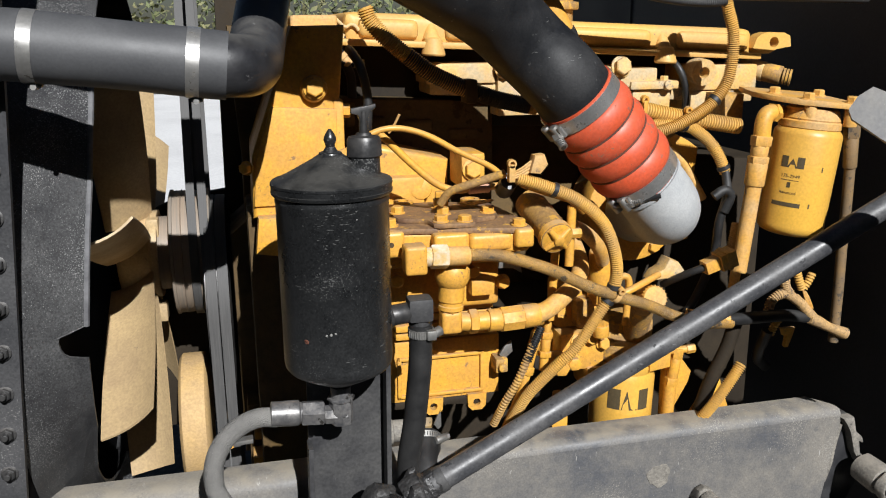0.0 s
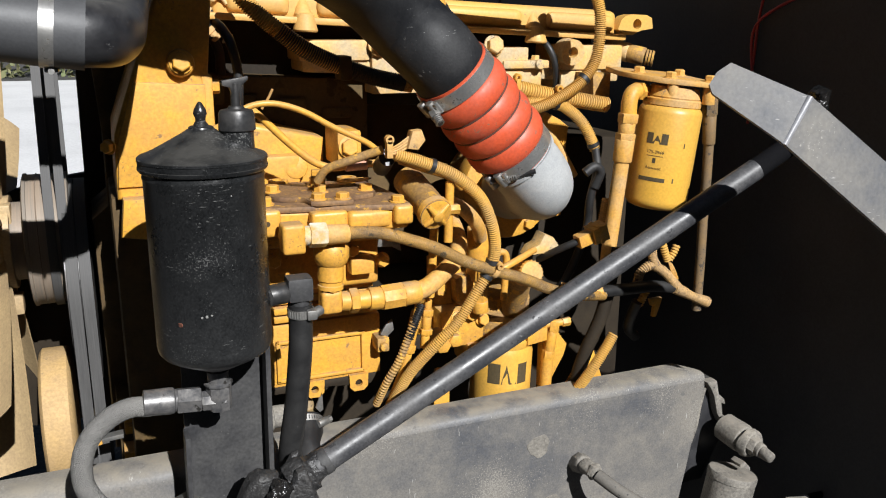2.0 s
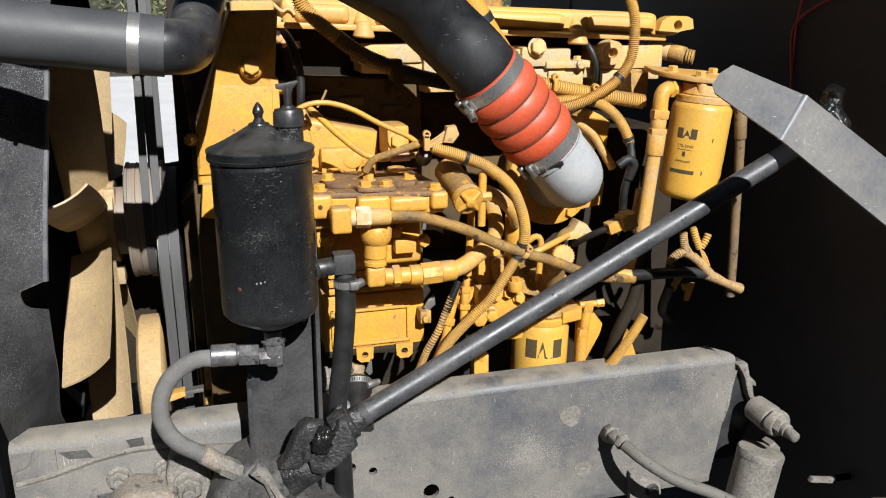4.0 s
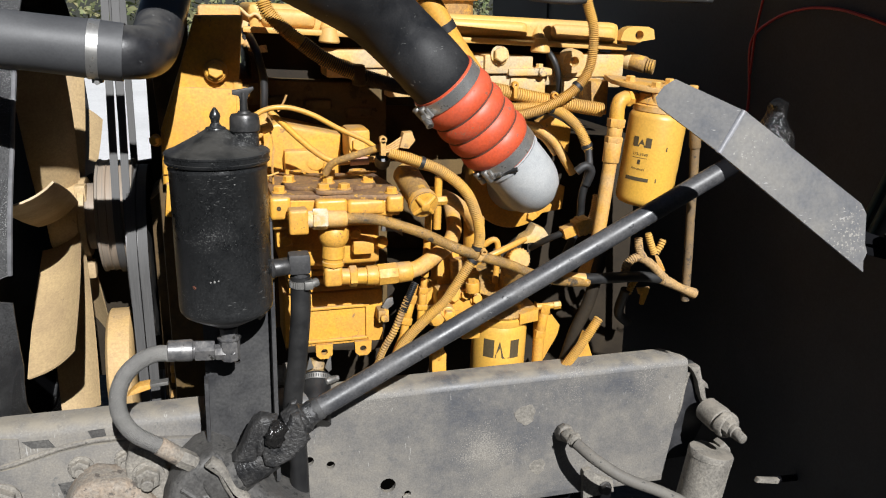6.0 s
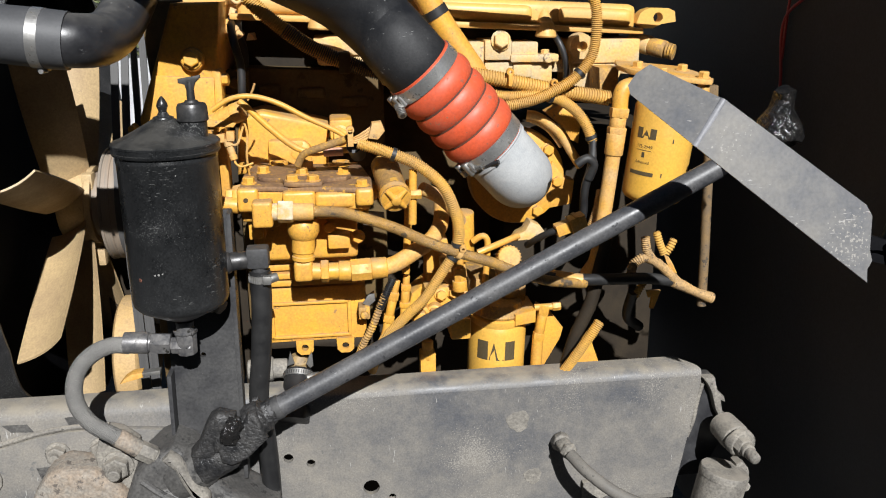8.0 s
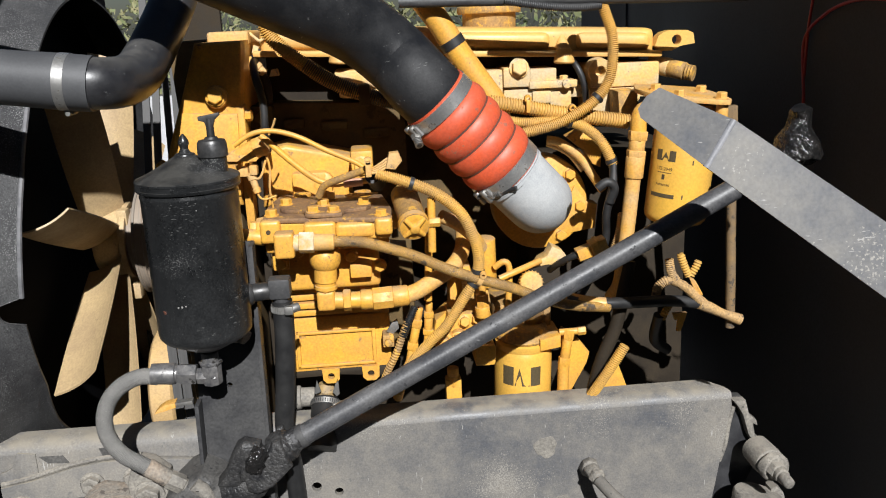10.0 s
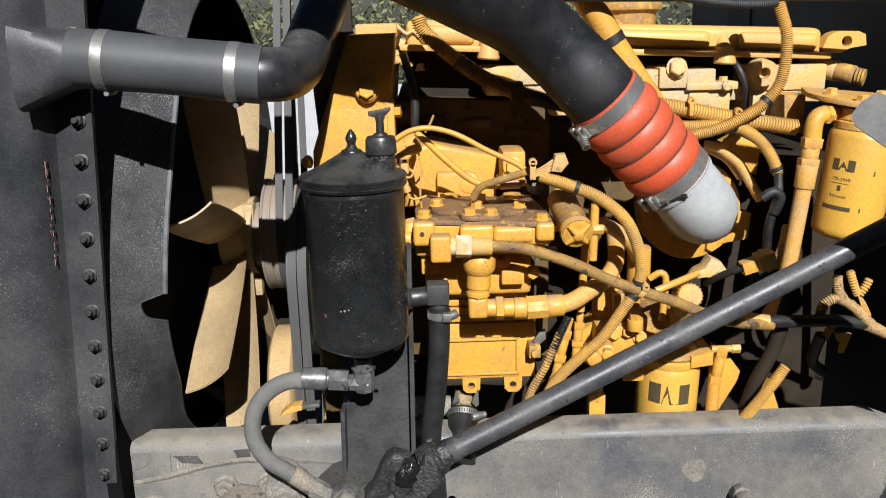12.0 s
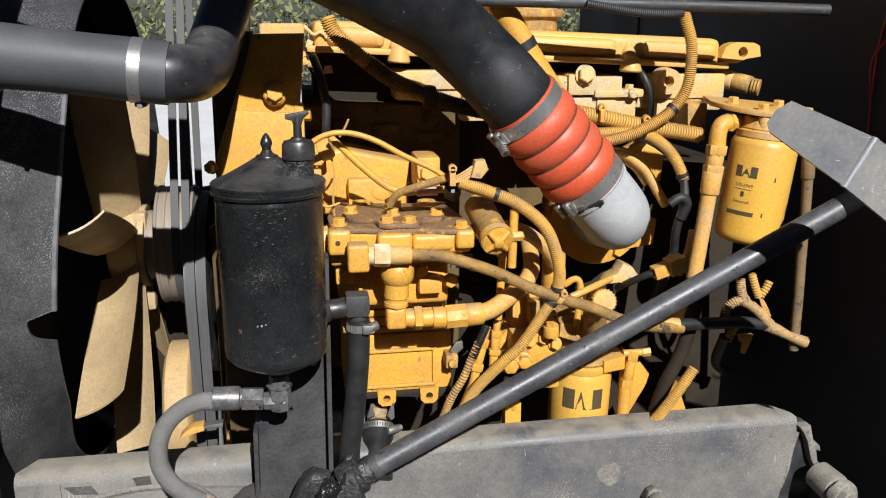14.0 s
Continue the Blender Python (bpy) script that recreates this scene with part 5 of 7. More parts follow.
sens = thing("oil_pressure_sender", (0.9, 1.26, 1.51), "dark steel threaded sensor plug", "sensor")
bm = bmesh.new()
cyl(bm, (0.842, 1.30, 1.527), (0.868, 1.268, 1.519), 0.0155, 0.0165, 18, 0.002)
part("collar", bm, YELLOW_PALE, sens)
bm = bmesh.new()
cyl(bm, (0.866, 1.270, 1.5195), (0.888, 1.250, 1.513), 0.0155, 0.0155, 18, 0.002)
for k in range(3):
    a = 0.889 + 0.0036 * k
    cyl(bm, (a, 1.2485 - 0.0033 * k, 1.5125 - 0.001 * k), (a + 0.0026, 1.2465 - 0.0033 * k, 1.512 - 0.001 * k), 0.0135, 0.0135, 18)
part("plug_body", bm, YELLOW_GRIMY, sens)

fh = thing("timing_gear_housing", (0.08, 1.3, 0.9), "yellow cast front gear housing, half in shade", "engine cover")
bm = bmesh.new()
prism(bm, [(0.157, 1.599), (0.087, 1.598), (0.060, 1.52), (0.043, 1.475), (0.027, 1.43), (0.024, 1.345), (0.135, 1.345), (0.147, 1.50)], "y", 1.152, 1.55, 0.006, 3)
part("housing", bm, YELLOW, fh)
bm = bmesh.new()
box(bm, 0.092, 1.235, 1.590, 0.158, 1.50, 1.613, 0.005, 3)
part("top_rib", bm, YELLOW_DUSTY, fh, "dusty top rib")
# Lower case and front cover: their dark colour stands in for shade.
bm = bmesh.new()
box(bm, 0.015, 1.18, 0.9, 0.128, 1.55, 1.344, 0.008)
part("lower_case", bm, OILY_SHADE, fh, "oily lower case, darkened for shade")
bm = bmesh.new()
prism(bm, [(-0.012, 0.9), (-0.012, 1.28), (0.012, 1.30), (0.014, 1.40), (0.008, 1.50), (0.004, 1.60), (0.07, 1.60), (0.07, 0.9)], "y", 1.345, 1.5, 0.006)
part("front_cover", bm, OILY_SHADE, fh, "dark front cover mass, shade put in its colour")
bm = bmesh.new()
prism(bm, [(0.032, 1.425), (0.026, 1.362), (0.137, 1.362), (0.142, 1.49), (0.055, 1.495)], "y", 1.147, 1.155, 0.003)
part("raised_panel", bm, YELLOW, fh)
bm = bmesh.new()
box(bm, 0.138, 1.150, 1.30, 0.152, 1.19, 1.502, 0.004)
part("side_flange", bm, YELLOW, fh)
bolt(fh, (0.15, 1.162, 1.486), (1, -0.15, 0), 0.0095, 0.010, YELLOW)
bolt(fh, (0.02, 1.152, 1.415), (-0.6, -0.8, 0), 0.008, 0.008, YELLOW)
bm = bmesh.new()
cyl(bm, (0.113, 1.152, 1.517), (0.113, 1.139, 1.518), 0.018, 0.017, 24, 0.003)
part("plug_flange", bm, YELLOW, fh)
bolt(fh, (0.113, 1.139, 1.519), (0, -1, 0.1), 0.012, 0.008, YELLOW)
bm = bmesh.new()
prism(bm, [(0.030, 1.35), (0.024, 1.30), (0.055, 1.295), (0.06, 1.35)], "y", 1.13, 1.16, 0.005)
part("lower_boss", bm, YELLOW, fh)

# Added dark plate: fills the unlit gap behind the belts, hiding the bright yard.
plate_f = thing("belt_backing_plate", (-0.03, 1.6, 0.9), "dark plate added to fill the unlit gap behind the belts", "bracket")
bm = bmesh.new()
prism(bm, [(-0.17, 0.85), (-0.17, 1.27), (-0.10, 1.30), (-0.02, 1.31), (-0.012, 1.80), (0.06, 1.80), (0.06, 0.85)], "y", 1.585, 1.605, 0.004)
part("plate", bm, CAKED_SHADE, plate_f)

sup = thing("front_engine_support", (0.0, 1.27, 0.92), "yellow front engine support with stepped ribs", "engine mount")
for x0, x1, z0, z1 in ((0.004, 0.032, 0.986, 1.002), (0.004, 0.034, 0.967, 0.980), (0.0, 0.036, 0.925, 0.937)):
    bm = bmesh.new()
    box(bm, x0, 1.25, z0, x1, 1.30, z1, 0.003)
    part("rib", bm, YELLOW, sup)
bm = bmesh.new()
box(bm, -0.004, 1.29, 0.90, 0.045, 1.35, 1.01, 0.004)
part("back_web", bm, OILY_SHADE, sup, "dark brown web")
bm = bmesh.new()
prism(bm, [(-0.066, 0.971), (-0.058, 0.980), (-0.045, 0.988), (-0.028, 0.990), (-0.027, 0.981), (-0.045, 0.976)], "y", 1.205, 1.228, 0.002)
part("tan_arm", bm, YELLOW_DUSTY, sup, "dusty tan arm")
bm = bmesh.new()
prism(bm, [(-0.029, 0.988), (0.002, 0.991), (0.002, 0.984), (-0.029, 0.982)], "y", 1.208, 1.224, 0.001)
part("steel_tip", bm, STEEL_DULL, sup, "bare steel tip")

# bracket casting behind the pump
bk = thing("pump_mount_bracket", (0.25, 1.2, 1.3), "yellow cast mounting bracket behind the fuel pump", "bracket")
bm = bmesh.new()
prism(bm, [(0.175, 1.425), (0.205, 1.432), (0.308, 1.408), (0.306, 1.33), (0.16, 1.33), (0.165, 1.40)], "y", 1.195, 1.29, 0.008, 3)
part("casting", bm, YELLOW, bk)
bm = bmesh.new()
box(bm, 0.212, 1.175, 1.33, 0.268, 1.205, 1.388, 0.006)
part("pad", bm, YELLOW, bk)
bm = bmesh.new()
cyl(bm, (0.262, 1.195, 1.368), (0.262, 1.175, 1.371), 0.018, 0.017, 24, 0.003)
part("round_boss", bm, YELLOW, bk)
bm = bmesh.new()
box(bm, 0.310, 1.13, 1.375, 0.345, 1.2, 1.425, 0.005)
part("lug", bm, YELLOW, bk)
bolt(bk, (0.326, 1.13, 1.402), (0, -1, 0.15), 0.012, 0.008, YELLOW)

# ---- fuel transfer pump ----
pump = thing("fuel_pump", (0.27, 1.1, 1.06), "grimy yellow fuel pump with bolted top plates", "fuel pump")
bm = bmesh.new()
box(bm, 0.178, 1.038, 1.292, 0.362, 1.195, 1.320, 0.007, 3)
part("pump_head", bm, YELLOW, pump)
TOP = [(0.180, 1.024), (0.236, 1.014), (0.30, 1.0), (0.352, 0.988), (0.366, 0.992), (0.368, 1.05), (0.356, 1.155), (0.19, 1.20), (0.178, 1.10)]
bm = bmesh.new()
prism(bm, [(0.271 + (x - 0.271) * 0.975, 1.09 + (y - 1.09) * 0.965) for x, y in TOP], "z", 1.317, 1.343, 0.005, 3)
part("upper_casting", bm, YELLOW, pump)
bm = bmesh.new()
prism(bm, TOP, "z", 1.342, 1.350, 0.003)
part("top_plate", bm, PUMP_GRIME, pump, "grime-browned top plate")
bm = bmesh.new()
prism(bm, [(0.203, 1.10), (0.202, 1.062), (0.206, 1.052), (0.214, 1.046), (0.234, 1.041), (0.240, 1.034), (0.243, 1.012), (0.250, 1.007), (0.288, 1.003), (0.296, 1.007), (0.299, 1.022), (0.306, 1.028), (0.330, 1.036), (0.338, 1.05), (0.336, 1.09), (0.318, 1.12), (0.25, 1.14), (0.212, 1.13)], "z", 1.350, 1.3565, 0.002)
part("raised_plate", bm, PUMP_GRIME, pump, "grime-browned raised plate")
bm = bmesh.new()
box(bm, 0.240, 0.997, 1.315, 0.286, 1.03, 1.3445, 0.005, 3)
part("front_pad", bm, YELLOW, pump)
bm = bmesh.new()
box(bm, 0.285, 0.992, 1.320, 0.342, 1.03, 1.343, 0.007, 3)
part("front_pad", bm, YELLOW, pump)
bm = bmesh.new()
box(bm, 0.342, 0.982, 1.324, 0.367, 1.02, 1.3495, 0.006, 3)
part("corner_boss", bm, YELLOW, pump)
bm = bmesh.new()
box(bm, 0.176, 1.012, 1.314, 0.206, 1.045, 1.348, 0.006, 3)
part("corner_boss", bm, YELLOW, pump)
# A dark disc paints the shaded inside of the drain hole.
bm = bmesh.new()
cyl(bm, (0.1885, 1.0135, 1.332), (0.1885, 1.0112, 1.332), 0.0034, 0.0034, 12)
part("drain_hole", bm, OILY_SHADE, pump, "dark disc for the shade inside a drain hole")
for x, y, z, r, h in ((0.210, 1.085, 1.356, 0.0085, 0.008), (0.192, 1.040, 1.350, 0.0088, 0.008), (0.254, 1.020, 1.356, 0.0085, 0.007), (0.284, 1.015, 1.356, 0.0085, 0.007),
                      (0.352, 1.002, 1.350, 0.0085, 0.007), (0.327, 1.058, 1.356, 0.0085, 0.007), (0.273, 1.100, 1.356, 0.0110, 0.012), (0.273, 1.100, 1.368, 0.0085, 0.010), (0.267, 1.062, 1.356, 0.0085, 0.008)):
    bolt(pump, (x, y, z), (0, 0, 1), r, h, YELLOW, turn=x * 40)
for x, y in ((0.230, 1.148), (0.325, 1.140)):
    bm = bmesh.new()
    ring_band(bm, (x, y, 1.356), (0, 0, 1), 0.0075, 0.007, 0.0060, 24)
    part("port_ring", bm, YELLOW, pump)
bm = bmesh.new()
holed(bm, [(0.298, 0.0), (0.310, -0.012), (0.333, -0.006), (0.350, 0.008), (0.334, 0.014), (0.308, 0.012)], [(0.313, 0.0, 0.005), (0.333, 0.004, 0.005)], -0.001, 0.001)
for v in bm.verts:
    v.co = Vector((v.co.x, 1.098 + v.co.z, 1.362 + v.co.y))
part("tag_plate", bm, YELLOW_DUSTY, pump, "loose two-hole tag plate")
for sx, x in ((-1, 0.178), (1, 0.362)):
    bm = bmesh.new()
    cyl(bm, (x, 1.075, 1.325), (x + sx * 0.014, 1.075, 1.325), 0.017, 0.015, 8, 0.002)
    cyl(bm, (x + sx * 0.012, 1.075, 1.325), (x + sx * 0.024, 1.075, 1.325), 0.011, 0.011, 6, 0.002)
    part("side_plug", bm, YELLOW, pump)
bm = bmesh.new()
cyl(bm, (0.178, 1.06, 1.312), (0.135, 1.065, 1.318), 0.012, 0.011, 14, 0.003)
part("side_fitting", bm, YELLOW, pump)
bm = bmesh.new()
box(bm, 0.19, 1.06, 1.225, 0.345, 1.17, 1.295, 0.008, 3)
box(bm, 0.300, 1.040, 1.246, 0.333, 1.07, 1.268, 0.004)
box(bm, 0.185, 1.05, 1.262, 0.21, 1.08, 1.292, 0.005)
part("pump_body", bm, YELLOW, pump)
for i in range(4):
    bm = bmesh.new()
    box(bm, 0.203, 1.082 - 0.004 * (i % 2), 1.176 + 0.013 * i, 0.342, 1.17, 1.186 + 0.013 * i, 0.003)
    part("cooling_rib", bm, YELLOW, pump)
for x, z in ((0.20, 1.275), (0.226, 1.292), (0.345, 1.262), (0.303, 1.280)):
    bolt(pump, (x, 1.048, z), (0, -1, 0), 0.0085, 0.009, YELLOW)
bm = bmesh.new()
box(bm, 0.195, 1.088, 1.075, 0.355, 1.2, 1.172, 0.005, 2)
part("base_housing", bm, YELLOW, pump)
bm = bmesh.new()
for x0, z0, x1, z1 in ((0.205, 1.144, 0.330, 1.149), (0.205, 1.088, 0.330, 1.093), (0.325, 1.088, 0.331, 1.149), (0.205, 1.088, 0.211, 1.149)):
    box(bm, x0, 1.083, z0, x1, 1.09, z1, 0.002)
part("raised_border", bm, YELLOW, pump)
for x in (0.256, 0.320):
    bm = bmesh.new()
    holed(bm, [(x - 0.014, 1.085), (x + 0.014, 1.085), (x + 0.013, 1.066), (x + 0.007, 1.06), (x - 0.007, 1.06), (x - 0.013, 1.066)], [(x, 1.072, 0.0055)], 1.082, 1.094)
    part("lug", bm, YELLOW, pump)

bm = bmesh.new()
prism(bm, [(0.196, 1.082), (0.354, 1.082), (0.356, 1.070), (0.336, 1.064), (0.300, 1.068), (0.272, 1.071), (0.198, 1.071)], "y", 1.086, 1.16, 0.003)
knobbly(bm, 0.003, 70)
part("oily_edge", bm, CAKED_SHADE, pump, "oil-blackened bottom edge")

# pump outlet elbow, nut and the long braided hose
fl = thing("fuel_hose", (0.45, 1.0, 1.2), "oil-stained yellow braided fuel hose across the engine", "hose")
bm = bmesh.new()
cyl(bm, (0.214, 1.05, 1.318), (0.213, 0.99, 1.318), 0.013, 0.013, 14, 0.002)
box(bm, 0.199, 0.975, 1.300, 0.227, 1.003, 1.337, 0.005, 3)
part("elbow", bm, YELLOW, fl)
bm = bmesh.new()
cyl(bm, (0.226, 0.988, 1.320), (0.234, 0.988, 1.320), 0.012, 0.012, 14)
cyl(bm, (0.233, 0.988, 1.320), (0.255, 0.988, 1.319), 0.0155, 0.0155, 6, 0.002, 0.5)
part("nut", bm, NUT_STRIPPED, fl, "paint-chipped bright steel nut")
bm = bmesh.new()
cyl(bm, (0.254, 0.988, 1.319), (0.283, 0.988, 1.318), 0.0125, 0.0118, 20, 0.002)
part("ferrule", bm, YELLOW_DUSTY, fl)
bm = bmesh.new()
sweep(bm, [(0.278, 0.988, 1.319), (0.31, 0.988, 1.317), (0.338, 0.988, 1.311), (0.394, 0.99, 1.290), (0.443, 0.998, 1.264), (0.49, 1.005, 1.243), (0.541, 1.01, 1.224), (0.59, 1.02, 1.20), (0.64, 1.03, 1.182), (0.70, 1.05, 1.168)], 0.0080, 0.006, 16)
part("braided_hose", bm, mat("oily_braided_hose", (0.42, 0.235, 0.055), (0.17, 0.105, 0.045), 0.28, 0.55, big=26, fine=900, bump=1.0, depth=0.0015, crisp=True, spots=(0.075, 0.055, 0.035), spot_scale=55, spot_at=0.56, spot_rough=0.3, flecks=(0.45, 0.36, 0.22), fleck_scale=600, fleck_at=0.66, grain=0.3), fl)

el = thing("return_fitting", (0.26, 1.01, 1.2), "yellow-painted elbow fitting and thick hose", "fitting")
bm = bmesh.new()
cyl(bm, (0.268, 1.06, 1.289), (0.268, 1.02, 1.289), 0.012, 0.012, 14)
lathe(bm, (0.2675, 1.012, 1.308), (-0.05, 0, -1), [(0, 0.010), (0.004, 0.018), (0.012, 0.0225), (0.024, 0.0228), (0.031, 0.020), (0.035, 0.0168), (0.054, 0.0168), (0.056, 0.0150), (0.060, 0.0150), (0.061, 0.0165), (0.066, 0.0165)], 24)
part("upper_swivel", bm, YELLOW, el)
bm = bmesh.new()
cyl(bm, (0.2645, 1.012, 1.247), (0.2635, 1.012, 1.240), 0.0155, 0.0155, 6)
box(bm, 0.250, 0.999, 1.210, 0.277, 1.025, 1.241, 0.006, 3)
part("elbow", bm, YELLOW, el)
bm = bmesh.new()
cyl(bm, (0.276, 1.011, 1.223), (0.288, 1.011, 1.222), 0.0125, 0.0125, 16)
cyl(bm, (0.288, 1.011, 1.222), (0.300, 1.011, 1.222), 0.0165, 0.0165, 6, 0.002, 0.4)
cyl(bm, (0.300, 1.011, 1.222), (0.316, 1.011, 1.2215), 0.0125, 0.0125, 16)
cyl(bm, (0.314, 1.011, 1.2215), (0.332, 1.011, 1.221), 0.015, 0.015, 20, 0.001)
part("nut_run", bm, YELLOW, el, "row of painted nuts")
bm = bmesh.new()
cyl(bm, (0.331, 1.011, 1.221), (0.362, 1.012, 1.222), 0.0172, 0.0172, 8, 0.002)
cyl(bm, (0.361, 1.012, 1.222), (0.385, 1.013, 1.223), 0.0162, 0.0155, 20, 0.002)
part("ferrule", bm, YELLOW, el)
bm = bmesh.new()
sweep(bm, [(0.382, 1.013, 1.223), (0.40, 1.016, 1.228), (0.425, 1.03, 1.238), (0.455, 1.055, 1.249), (0.475, 1.09, 1.265), (0.485, 1.15, 1.29)], 0.0125, 0.006, 16)
part("hose", bm, YELLOW_DUSTY, el)

# solenoid cylinder
sol = thing("shutoff_solenoid", (0.39, 1.03, 1.3), "dusty yellow cylinder with a cross-ribbed end cap", "solenoid")
S0, S1 = Vector((0.388, 1.070, 1.366)), Vector((0.398, 0.985, 1.333))
SW = (S1 - S0).normalized()
bm = bmesh.new()
lathe(bm, S0, SW, [(0, 0.017), (0.004, 0.0205), (0.078, 0.0205), (0.080, 0.0218), ((S1 - S0).length, 0.0218)], 30)
part("cylinder", bm, YELLOW_GRIMY, sol)
bm = bmesh.new()
ring_band(bm, S1 - SW * 0.006, SW, 0.0214, 0.009, 0.0012, 30)
part("rim", bm, YELLOW, sol)
bm = bmesh.new()
lathe(bm, S1 - SW * 0.002, SW, [(0, 0.0218), (0.002, 0.0210), (0.003, 0.0185), (0.0036, 0.012), (0.004, 0.0)], 30)
part("end_cap", bm, YELLOW, sol)
bm = bmesh.new()
lathe(bm, S1, SW, [(0, 0.0075), (0.008, 0.007), (0.0095, 0.005)], 16)
part("hub", bm, YELLOW, sol)
bm = bmesh.new()
lathe(bm, S1 + SW * 0.0008 + Vector((-0.009, 0, 0.010)), SW, [(0, 0.0060), (0.0012, 0.0055)], 12)
part("paint_mark", bm, CHALK_BLUE, sol, "blue paint mark")
u, v, w = basis(SW)
for k in range(4):
    a = radians(45 + 90 * k)
    d = u * math.cos(a) + v * math.sin(a)
    bm = bmesh.new()
    cyl(bm, S1 + d * 0.003 + SW * 0.0035, S1 + d * 0.0205 + SW * 0.0010, 0.0048, 0.0030, 10)
    part("rib", bm, YELLOW, sol)
bm = bmesh.new()
cyl(bm, (0.42, 1.0, 1.335), (0.436, 1.0, 1.335), 0.007, 0.007, 6, 0.001)
cyl(bm, (0.425, 1.005, 1.37), (0.423, 1.005, 1.29), 0.006, 0.006, 10)
part("side_union", bm, YELLOW, sol)

# ---- fuel filter and its base ----
FXC, FYC = 0.827, 1.103
ff = thing("fuel_filter", (FXC, FYC, 1.29), "glossy yellow spin-on fuel filter with black print", "fuel filter")
bm = bmesh.new()
FA = Vector((0.10, -0.02, 1.0)).normalized()
F0 = Vector((FXC - 0.006, FYC, 1.287))
lathe(bm, F0, FA, [(0, 0.035), (0.003, 0.043), (0.009, 0.0478), (0.015, 0.0486), (0.150, 0.0486), (0.154, 0.0476), (0.158, 0.045), (0.16, 0.043)], 52)
part("shell", bm, YELLOW_FILTER, ff)
bm = bmesh.new()
lathe(bm, F0 + FA * 0.160, FA, [(0, 0.043), (0.001, 0.0445), (0.010, 0.0445), (0.012, 0.042)], 44)
part("rim", bm, YELLOW_DUSTY, ff)


def wrap(parent, name, rows, radius=0.0489, origin=None, axis=None):
    """Flat dark shapes, given as (across, up, half width, half height), laid round a filter's front."""
    u = Vector((1, 0, 0))
    axis = axis or FA
    u = (u - axis * u.dot(axis)).normalized()
    v = axis.cross(u)
    bm = bmesh.new()
    for poly in rows:
        vs = []
        for s, h in poly:
            a = s / radius
            vs.append(bm.verts.new((origin or F0) + axis * h + u * radius * math.sin(a) - v * radius * math.cos(a)))
        bm.faces.new(vs)
    return part(name, bm, INK, parent)


def bar(s, h, w, t):
    n = max(1, int(w / 0.004))
    return [[(s - w / 2 + w * i / n, h - t / 2), (s - w / 2 + w * (i + 1) / n, h - t / 2), (s - w / 2 + w * (i + 1) / n, h + t / 2), (s - w / 2 + w * i / n, h + t / 2)] for i in range(n)]


OFF = -0.0445
wrap(ff, "logo_mark", bar(OFF - 0.0115, 0.111, 0.010, 0.0165) + bar(OFF + 0.0115, 0.111, 0.010, 0.0165))
wrap(ff, "logo_mark", [[(OFF - 0.0075, 0.1027), (OFF + 0.0075, 0.1027), (OFF, 0.1165)]])
wrap(ff, "logo_bar", bar(OFF, 0.0485, 0.042, 0.0062))
for s_, h_, w_, t_ in ((OFF, 0.0775, 0.005, 0.008), (OFF, 0.0845, 0.026, 0.0009), (-0.001, 0.104, 0.002, 0.007), (-0.011, 0.0495, 0.002, 0.007)):
    wrap(ff, "print_bar", bar(s_, h_, w_, t_))


def lettering(parent, text, size, s0, h0, radius=0.0489):
    cu = bpy.data.curves.new("lettering", "FONT")
    cu.body, cu.size, cu.align_x = text, size, "CENTER"
    tmp = new("lettering_source", cu)
    me = bpy.data.meshes.new_from_object(tmp.evaluated_get(bpy.context.evaluated_depsgraph_get()))
    bpy.data.objects.remove(tmp)
    u = (Vector((1, 0, 0)) - FA * FA.x).normalized()
    v = FA.cross(u)
    for p in me.vertices:
        a = (s0 + p.co.x) / radius
        p.co = F0 + FA * (h0 + p.co.y) + u * radius * math.sin(a) - v * radius * math.cos(a)
    ob = new("lettering", me)
    me.materials.append(INK)
    ob.parent = parent
    ob.matrix_parent_inverse = Matrix.Translation(-Vector(parent.location))


lettering(ff, "175-2949", 0.0072, OFF, 0.0880)
lettering(ff, "Advanced", 0.0062, OFF, 0.064)

fb = thing("filter_head_assembly", (0.83, 1.15, 1.45), "dusty yellow filter head plate with bolts and spacers", "bracket")
bm = bmesh.new()
prism(bm, [(0.785, 1.210), (0.768, 1.15), (0.775, 1.11), (0.80, 1.07), (0.868, 1.044), (0.882, 1.046), (0.890, 1.06), (0.892, 1.13), (0.885, 1.18)], "z", 1.488, 1.496, 0.002)
for v in bm.verts:
    v.co.z -= 0.07 * (v.co.x - 0.8) + 0.07 * (1.15 - v.co.y)
part("plate", bm, YELLOW_DUSTY, fb)
bm = bmesh.new()
cyl(bm, F0 + FA * 0.17, F0 + FA * 0.19, 0.042, 0.038, 30, 0.004)
part("filter_head", bm, YELLOW_DUSTY, fb)
for x, y in ((0.797, 1.134), (0.815, 1.078), (0.868, 1.127), (0.873, 1.058)):
    bolt(fb, (x, y, 1.496 - 0.07 * (x - 0.8) - 0.07 * (1.15 - y)), (0, -0.07, 1), 0.0085, 0.008, YELLOW_DUSTY)
for x, y in ((0.818, 1.075), (0.876, 1.062)):
    bm = bmesh.new()
    cyl(bm, (x, y, 1.450), (x, y, 1.482), 0.0095, 0.0090, 16, 0.001)
    part("spacer", bm, YELLOW_DUSTY, fb)
bm = bmesh.new()
prism(bm, [(0.76, 1.43), (0.79, 1.43), (0.79, 1.49), (0.755, 1.49)], "y", 1.2, 1.29, 0.004)
part("bracket_arm", bm, YELLOW_GRIMY, fb)

